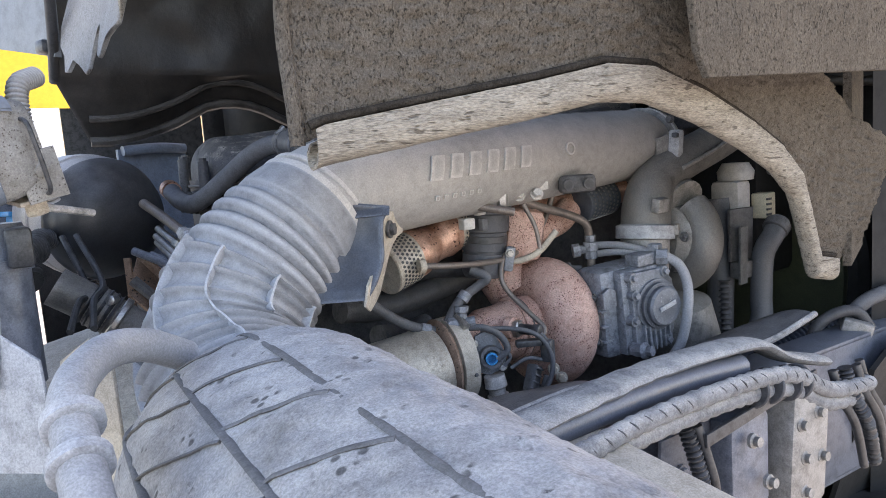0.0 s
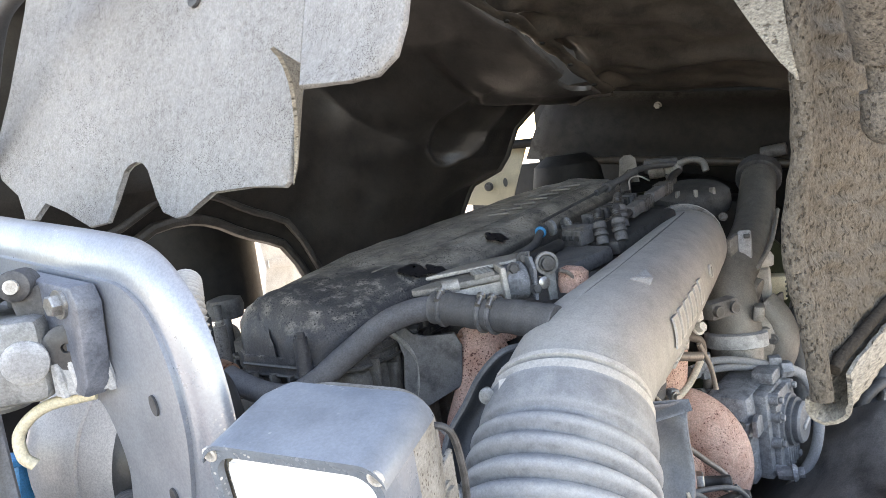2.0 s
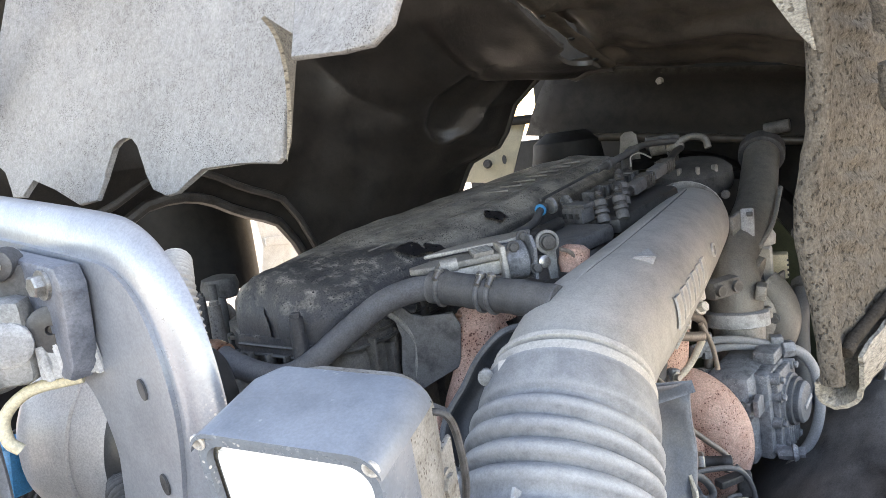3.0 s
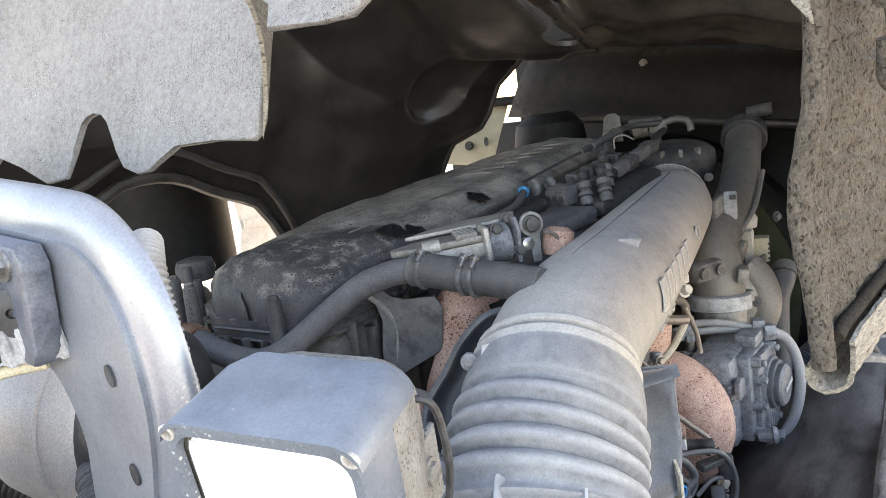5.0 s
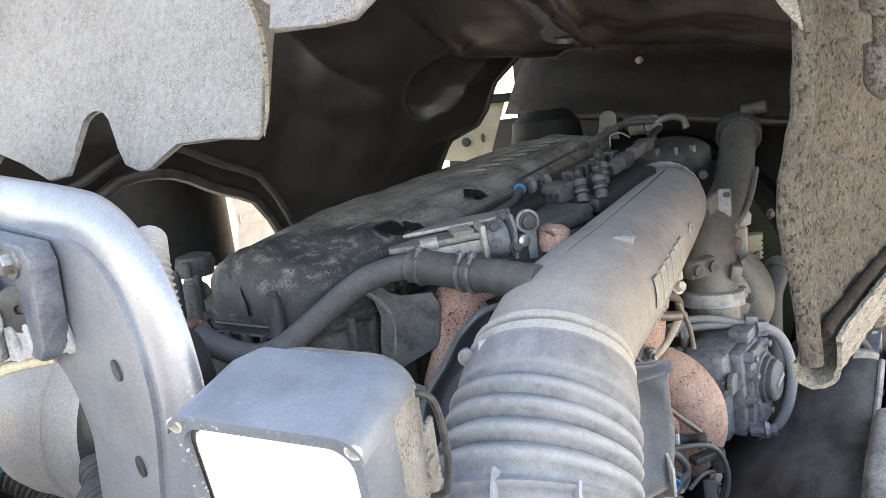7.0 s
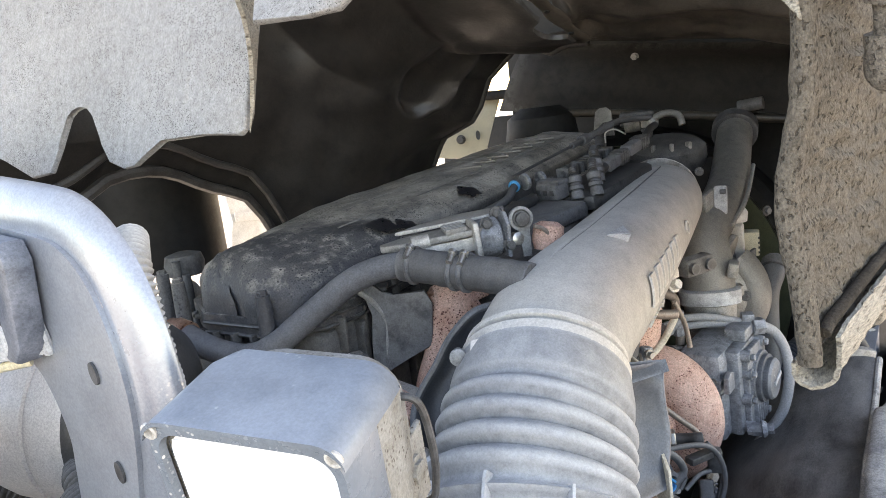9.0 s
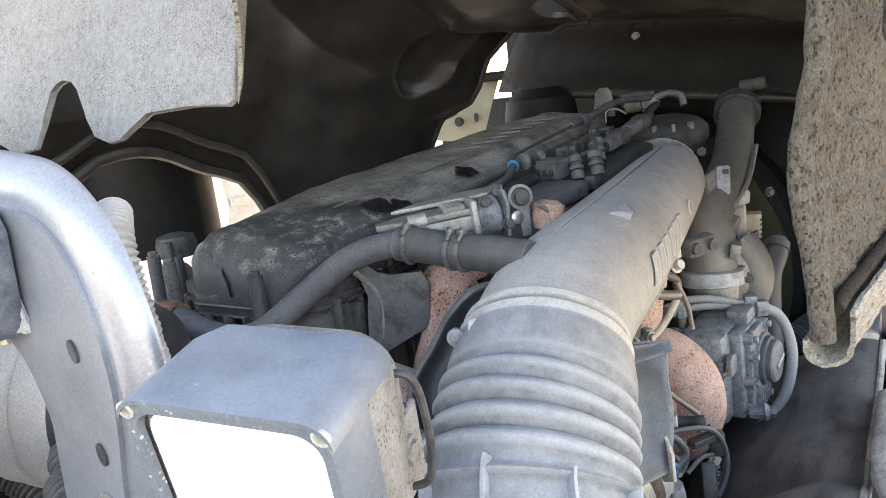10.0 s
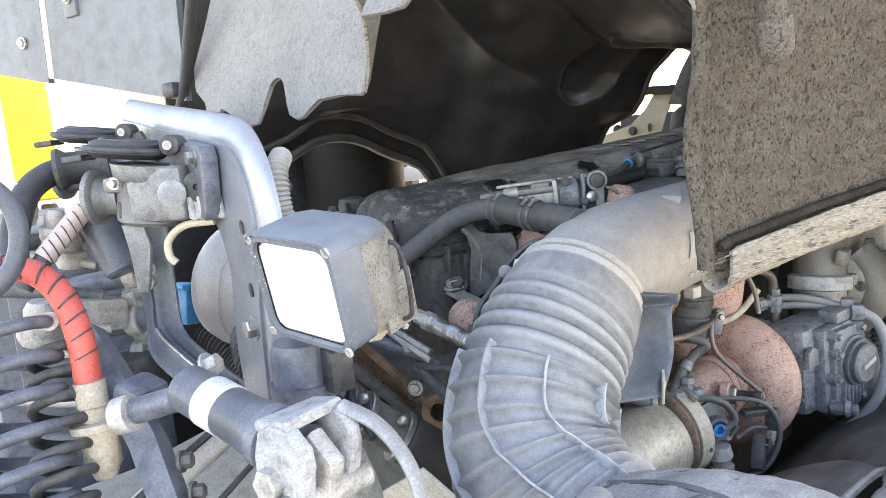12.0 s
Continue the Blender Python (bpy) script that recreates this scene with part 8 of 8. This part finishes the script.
    part("ribbed_hose", corrugated([(0.145, 1.862, 1.293), (0.168, 1.82, 1.269), (0.183, 1.788, 1.243), (0.19, 1.749, 1.213), (0.188, 1.721, 1.179)], 0.030, 0.006, 0.010, 18), RUBBER, ob)
    # sloping frame bar in front
    fr = thing("sloping_bar", (-0.14, 1.18, 1.2), "blue-grey steel bar sloping down with bolts and a tie clip", "bar")
    part("bar", sweep([Vector((-0.165, 1.29, 1.47)), Vector((-0.15, 1.22, 1.41)), Vector((-0.142, 1.16, 1.36)), Vector((-0.142, 1.08, 1.29)), Vector((-0.142, 1.02, 1.24))], 0.022, 4), CHASSIS, fr, sharp=30)
    part("clip", block((-0.14, 1.185, 1.405), (0.05, 0.04, 0.05), (20, 0, 30), 0.008), CHASSIS, fr)
    for k in range(3):
        part("bolt", bolt((-0.12, 1.12 - 0.03 * k, 1.345 - 0.026 * k), (0.8, -0.6, 0.1), 0.009, 0.012), CAST, fr)
    cyl = thing("tilt_cylinder", (-0.08, 0.95, 1.38), "dusty blue-grey cab tilt cylinder with a white band", "cylinder")
    a, b = Vector((-0.112, 1.075, 1.437)), Vector((-0.070, 0.925, 1.405))
    part("barrel", lathe([(-0.008, 0.018), (-0.004, 0.025), (0.10, 0.026), (0.105, 0.028), (0.17, 0.028)], a, b - a, 28), CHASSIS, cyl)
    part("band", lathe([(0.035, 0.0262), (0.0355, 0.0268), (0.0645, 0.0268), (0.065, 0.0262)], a, b - a, 28), WHITE, cyl, "white paper band")
    part("end_cap", lathe([(0.12, 0.028), (0.122, 0.031), (0.135, 0.031), (0.137, 0.028)], a, b - a, 28), CHASSIS, cyl)
    part("side_tube", lathe([(0, 0.014), (0.085, 0.014)], a + Vector((-0.005, 0.0, -0.005)), (-0.7, 0.7, -0.25), 16), CHASSIS, cyl)
    part("side_collar", lathe([(0, 0.02), (0.018, 0.02)], a + Vector((-0.05, 0.04, -0.02)), (-0.7, 0.7, -0.25), 16), ALLOY, cyl)
    part("bolt", bolt(a + Vector((0.03, 0.03, 0.01)), (0.6, -0.6, 0.3), 0.012, 0.014), ALLOY, cyl)
    # pale cast latch at the cylinder's end
    cl = thing("cab_latch", (-0.055, 0.9, 1.36), "pale dusty cast cab latch with two forks and pin", "latch")
    for dx in (-0.030, 0.024):
        pts = [(-0.03, -0.10), (0.016, -0.09), (0.026, -0.03), (0.034, 0.012), (0.030, 0.028), (0.012, 0.040), (-0.012, 0.040), (-0.030, 0.026), (-0.036, 0.0)]
        part("fork", slab(pts, (-0.062 + dx, 0.905 + dx * 0.3, 1.405), (0.25, -0.95, -0.15), (0, -0.15, 1), 0.015, 0.005), PALE_CAST, cl)
    part("bridge", slab([(-0.034, -0.028), (0.034, -0.022), (0.034, 0.022), (-0.034, 0.028)], (-0.065, 0.915, 1.440), (1, 0.25, 0), (0.1, -0.9, 0.2), 0.012, 0.004), PALE_CAST, cl)
    part("inner_arm", slab([(-0.02, -0.06), (0.02, -0.055), (0.03, 0.01), (0.0, 0.03), (-0.025, 0.01)], (-0.062, 0.90, 1.40), (0.25, -0.95, -0.15), (0, -0.15, 1), 0.02, 0.006), ALLOY, cl)
    part("arm", sweep(smooth_line([(-0.032, 0.90, 1.442), (-0.012, 0.87, 1.425), (-0.002, 0.84, 1.392), (-0.004, 0.82, 1.35), (-0.012, 0.81, 1.31)], 8), lambda u, s: 0.010 - 0.002 * u, 12, flat=0.6), PALE_CAST, cl)
    part("pin", lathe([(0, 0.012), (0.10, 0.012)], (-0.115, 0.885, 1.372), (1, 0.1, 0), 16), ALLOY, cl)
    part("nut", bolt((-0.100, 0.905, 1.392), (-1, -0.3, 0), 0.015, 0.014), ALLOY, cl)
    tray = thing("latch_guard", (-0.03, 0.85, 1.28), "pale dusty folded guard plate under the latch", "guard")
    part("plate", slab([(0, 0), (0.05, 0.02), (0.10, -0.01), (0.12, -0.12), (0.0, -0.12)], (-0.04, 0.86, 1.345), (0.75, -0.66, 0), (0.1, 0.1, 1), 0.005, 0.002), PALE_CAST, tray)
    wp = thing("white_pipe", (-0.1, 1.25, 1.28), "pale painted steel pipe low beside the stand", "pipe")
    part("pipe", sweep([Vector((-0.03, 1.235, 1.315)), Vector((-0.10, 1.225, 1.285)), Vector((-0.20, 1.21, 1.24))], 0.018, 16), WHITE, wp)
    part("rod", sweep([Vector((-0.02, 1.22, 1.345)), Vector((-0.10, 1.21, 1.31)), Vector((-0.16, 1.2, 1.28))], 0.005, 8), BLACK, wp)
    part("rod", sweep([Vector((0.0, 1.18, 1.30)), Vector((-0.08, 1.16, 1.26)), Vector((-0.14, 1.15, 1.22))], 0.004, 8), BLACK, wp)
    return ob


build_support_frame()


def build_rear_gear():
    ob = thing("battery_box", (-0.3, 2.0, 1.0), "dark grey equipment box behind the couplings", "box")
    part("case", block((-0.10, 2.05, 1.28), (0.30, 0.5, 0.52), (0, 0, 0), 0.02), CHASSIS, ob)
    part("lid", block((-0.10, 2.05, 1.55), (0.32, 0.52, 0.03), (0, 0, 0), 0.01), BLACK, ob)
    v = thing("brake_valves", (-0.15, 1.5, 1.3), "dusty grey brake valves, unions and pipes on the stand", "valve")
    for k, (x, y, z, r, h) in enumerate(((-0.16, 1.46, 1.57, 0.02, 0.05), (-0.19, 1.50, 1.60, 0.018, 0.06), (-0.14, 1.50, 1.53, 0.022, 0.05), (-0.20, 1.44, 1.44, 0.03, 0.06), (-0.15, 1.47, 1.38, 0.026, 0.07))):
        part("valve_body", lathe([(0, r * 0.8), (0.01, r), (h * 0.5, r), (h * 0.55, r * 0.7), (h * 0.8, r * 0.7), (h, r * 0.5)], (x, y, z), (0.1, -0.15, 1), 14), ALLOY, v)
    for k in range(6):
        y = 1.50 - 0.02 * k
        part("pipe", sweep(smooth_line([(-0.24, y + 0.05, 1.56 - 0.05 * k), (-0.17, y, 1.55 - 0.05 * k), (-0.11, y - 0.02, 1.53 - 0.045 * k)], 6), 0.007 + 0.003 * (k % 2), 10), HOSE if k % 2 else ALLOY, v)
    part("block", block((-0.13, 1.47, 1.46), (0.09, 0.06, 0.05), (0, 10, 20), 0.01), ALLOY, v)
    part("block", block((-0.10, 1.45, 1.36), (0.10, 0.08, 0.06), (0, 0, 20), 0.012), CAST, v)
    part("bracket", slab([(0, 0), (0.13, 0.0), (0.13, 0.25), (0.0, 0.22)], (-0.22, 1.58, 1.28), (1, -0.2, 0), (0, 0, 1), 0.008, 0.002), CHASSIS, v)


build_rear_gear()


def build_lower_hoses():
    ob = thing("coolant_hose", (0.08, 1.0, 1.25), "dark rubber coolant hose with steel clamps", "hose")
    pts = [(0.075, 1.22, 1.352), (0.105, 1.215, 1.330), (0.14, 1.205, 1.302), (0.175, 1.195, 1.272), (0.21, 1.18, 1.240), (0.25, 1.15, 1.205), (0.29, 1.11, 1.17)]
    line = fine_line(pts, 0.008)
    part("hose", sweep(line, lambda u, s: 0.030 + (0.003 if 0.06 < s < 0.09 else 0), 24), OILY, ob)
    part("cream_pipe", sweep(line[:6], 0.026, 20), BEIGE, ob, "clay covered pipe end")
    part("black_cuff", corrugated([line[6], line[8], line[10]], 0.035, 0.004, 0.010, 22), RUBBER, ob)
    part("hose_end", sweep(line[20:], 0.037, 22), RUBBER, ob)
    for i in (11, 19):
        part("clamp", band(line[i], line[i + 1] - line[i - 1], 0.034 if i < 15 else 0.037, 0.011), STEEL, ob)
        part("clamp_screw", lathe([(-0.010, 0.006), (0.006, 0.008), (0.010, 0.008), (0.012, 0.005)], line[i] + Vector((-0.006, -0.020, 0.034)), (-0.6, -0.8, 0.1), 8), STEEL, ob)
    br = thing("braided_hose", (0.23, 1.1, 1.38), "bright braided steel flexible hose with hexagon union", "hose")
    a, b = Vector((0.267, 1.208, 1.412)), Vector((0.272, 1.045, 1.384))
    part("braid", corrugated([a.lerp(b, 0.22), a.lerp(b, 0.6), b], 0.0135, 0.002, 0.005, 18), STEEL, br)
    part("union", lathe([(0, 0.011), (0.02, 0.011), (0.022, 0.014), (0.04, 0.014)], a, b - a, 6), ALLOY, br)
    part("steel_pipe", sweep(smooth_line([a, (0.259, 1.245, 1.426), (0.249, 1.30, 1.443), (0.238, 1.36, 1.46)], 6), 0.0085, 14), OILPIPE, br, "bare steel pipe")
    ru = thing("rusty_mount", (0.26, 1.28, 1.15), "rusty brown engine mount bracket with holes", "bracket")
    # long sloping arm with a holed ear
    part("arm", sheet(lambda u, v: Vector((0.205, 1.335, 1.345)).lerp(Vector((0.345, 1.27, 1.16)), u) + Vector((0.02, 0.02, 0.045 - 0.02 * u)) * (v - 0.5) * 1.6, 16, 4, 0.012), RUSTY, ru)
    part("arm_rib", sweep([Vector((0.215, 1.325, 1.375)), Vector((0.27, 1.295, 1.30)), Vector((0.335, 1.262, 1.205))], 0.008, 8), RUSTY, ru)
    part("ear", lathe([(-0.006, 0.030), (0.006, 0.030), (0.006, 0.015), (-0.006, 0.015)], (0.315, 1.235, 1.235), (-0.75, -0.6, 0.1), 22), RUSTY, ru)
    part("lower_arm", sweep([Vector((0.20, 1.325, 1.33)), Vector((0.255, 1.285, 1.265)), Vector((0.31, 1.25, 1.19))], 0.010, 8), CAST, ru)
    part("upright", slab([(-0.006, 0.0), (0.006, 0.0), (0.006, -0.09), (-0.006, -0.09)], (0.195, 1.325, 1.37), (0.75, -0.6, 0), (0, 0, 1), 0.006, 0.001), RUSTY, ru)
    lk = thing("steel_rods", (0.2, 1.2, 1.36), "dark shift rods and wires beside the flywheel housing", "rod")
    for p, q, r in (((0.20, 1.28, 1.385), (0.29, 1.19, 1.335), 0.007), ((0.265, 1.215, 1.332), (0.34, 1.12, 1.318), 0.006), ((0.268, 1.225, 1.33), (0.33, 1.15, 1.23), 0.011), ((0.225, 1.27, 1.378), (0.275, 1.21, 1.345), 0.005)):
        part("rod", sweep([Vector(p), Vector(p).lerp(Vector(q), 0.5), Vector(q)], r, 10), CHASSIS, lk)
    for p, q, r in (((0.248, 1.31, 1.416), (0.262, 1.24, 1.394), 0.0062), ((0.243, 1.31, 1.403), (0.262, 1.17, 1.362), 0.0058), ((0.243, 1.305, 1.393), (0.258, 1.165, 1.351), 0.0058)):
        part("steel_rod", sweep([Vector(p), Vector(p).lerp(Vector(q), 0.5), Vector(q)], r, 12), STEEL, lk, "bright steel rod")
    part("rod_fitting", lathe([(-0.004, 0.008), (0.0, 0.010), (0.012, 0.010), (0.016, 0.006)], (0.262, 1.24, 1.394), (0.2, -0.9, -0.3), 6), STEEL, lk)
    part("link_plate", slab([(-0.009, 0.05), (0.009, 0.05), (0.012, -0.03), (0.006, -0.05), (-0.006, -0.05), (-0.012, -0.03)], (0.262, 1.225, 1.325), (0.75, -0.6, 0), (0.05, 0, 1), 0.006, 0.002), CAST, lk)
    part("joint", bolt((0.256, 1.22, 1.362), (-0.7, -0.7, 0.2), 0.008, 0.012), STEEL, lk)
    part("joint", bolt((0.260, 1.218, 1.295), (-0.7, -0.7, 0.2), 0.009, 0.012), STEEL, lk)
    for k in range(2):
        pts = [(0.10 + 0.02 * k, 1.30, 1.42), (0.12 + 0.02 * k, 1.22 - 0.01 * k, 1.34 + 0.01 * k), (0.10 + 0.02 * k, 1.16, 1.33), (0.08 + 0.03 * k, 1.10, 1.30)]
        part("wire", sweep(smooth_line(pts, 8), 0.005, 8), BLACK, lk)
    pl = thing("mud_plate", (0.05, 0.98, 1.2), "clay covered steel guard plate with cut corner", "plate")
    part("plate", slab([(0, 0), (0.05, 0.03), (0.085, 0.0), (0.10, -0.2), (0.02, -0.2)], (0.06, 1.0, 1.285), (0.6, -0.8, 0), (0.05, 0.05, 1), 0.006, 0.002), BEIGE, pl)


build_lower_hoses()


def build_inner_wall():
    """Painted inner panels and added dark sheets past the engine, seen through the gaps."""
    ob = thing("inner_wing", (0.8, 2.3, 1.0), "blue-grey inner wing panel on the far side", "panel")
    part("panel", sheet(lambda u, v: (0.30 + 0.18 * u, 2.02 + 0.05 * math.sin(u * 1.5), 1.0 + 0.585 * v), 12, 8, 0.01), WING, ob)
    part("panel_lip", sweep(smooth_line([(0.31, 2.01, 1.58), (0.40, 2.03, 1.585), (0.475, 2.055, 1.58)], 8), 0.014, 10), WING, ob)
    part("spring_can", lathe([(0, 0.01), (0.0, 0.155), (0.008, 0.16), (0.34, 0.16), (0.38, 0.12)], (0.835, 2.33, 1.432), (0, 0, 1), 36), VOID_BLACK, ob, "dark round air spring hanging from the cab")
    # dark sheets added to hide bright ground and daylight through the gaps
    part("panel", sheet(lambda u, v: (0.62 + 0.20 * u, 2.40, 1.455 + 0.395 * v), 4, 4, 0.01), BLACK, ob)
    part("panel", sheet(lambda u, v: (0.21 + 0.405 * u, 2.40, 1.0 + 0.73 * v), 4, 4, 0.01), BLACK, ob)
    part("gap_cover", sheet(lambda u, v: (0.08 + 0.70 * u, 2.045 + 0.03 * math.sin(u * 4), 0.98 + 0.34 * v), 8, 4, 0.01), CAB_DARK, ob, "dark sheet added to close bright gaps low on the far side")
    wb = thing("white_bracket", (1.83, 2.0, 1.55), "cream painted cab bracket with bolt holes, beyond the engine", "bracket")
    part("plate", slab([(-0.11, -0.06), (0.08, -0.09), (0.11, 0.0), (0.155, 0.115), (0.085, 0.125), (0.05, 0.06), (0.0, 0.01), (-0.11, -0.02)], (1.83, 2.0, 1.65), (0.5, -0.85, 0), (0, 0, 1), 0.02, 0.004), CREAM, wb)
    part("bolt", bolt((1.815, 1.985, 1.640), (-0.86, -0.5, 0), 0.012, 0.02), CAST, wb)
    part("hole", lathe([(0, 0.008), (0.004, 0.008)], (1.848, 1.935, 1.648), (-0.86, -0.5, 0), 12, None, 2.0), BLACK, wb)
    part("cross_strut", sweep([Vector((1.80, 2.12, 1.79)), Vector((1.86, 1.86, 1.775)), Vector((1.90, 1.70, 1.77))], 0.016, 10), VOID_BLACK, wb, "black strut")
    part("hole", lathe([(0, 0.018), (0.004, 0.018)], (1.80, 2.04, 1.65), (-0.86, -0.5, 0), 14), BLACK, wb)
    # unidentified white panel, set farther out so that the sun reaches it
    wb2 = thing("far_white_panel", (1.9, 3.4, 0.0), "white panel set out in the sun beyond the wing", "fairing")
    part("panel", slab([(-0.01, 0), (0.02, 0.01), (0.14, -0.012), (0.26, -0.07), (0.42, -0.22), (0.42, -1.49), (-0.02, -1.49), (-0.02, -0.25), (0.0, -0.17), (0.015, -0.14)], (1.905, 3.4, 1.49), (1, 0, 0), (0, 0, 1), 0.02, 0.004), WHITE, wb2)
    part("panel_fold", slab([(0.02, -0.10), (0.16, -0.11), (0.26, -0.15), (0.26, -0.17), (0.02, -0.14)], Vector((1.905, 3.4, 1.49)) + Vector((0, -0.02, 0)), (1, 0, 0), (0, 0, 1), 0.01, 0.003), WHITE, wb2)


build_inner_wall()


# ---- yard ----
def build_yard():
    for k, (x, y, w, h, mat, word) in enumerate(((0.9, 18.0, 2.3, 3.6, YELLOW, "yellow"), (5.6, 18.5, 2.6, 3.2, WHITE, "white"), (-3.2, 18.0, 2.6, 3.3, WHITE, "white"), (10.0, 19.0, 3.0, 3.0, CREAM, "cream"))):
        ob = thing("parked_truck", (x, y, 0), word + " parked truck in the bright yard", "truck", "parked trucks")
        part("body", block((x, y, 0.9 + h / 2), (w, 5.0, h - 0.4), bevel=0.12), mat, ob)
        if mat is YELLOW:
            part("white_panel", block((x - 0.1, y - 2.52, 1.9), (0.9, 0.03, 2.2), bevel=0.01), WHITE, ob)
        else:
            part("windscreen", block((x, y - 2.51, 0.7 + h * 0.72), (w * 0.85, 0.04, h * 0.28), bevel=0.02), BLACK, ob)
        part("bumper", block((x, y - 2.55, 0.75), (w * 0.95, 0.2, 0.4), bevel=0.05), CHASSIS, ob)
        for sx in (-1, 1):
            for yy in (-1.6, 1.4):
                part("wheel", lathe([(-0.15, 0.40), (-0.12, 0.5), (0.12, 0.5), (0.15, 0.40)], (x + sx * w * 0.42, y + yy, 0.5), (1, 0, 0), 28), RUBBER, ob)


build_yard()
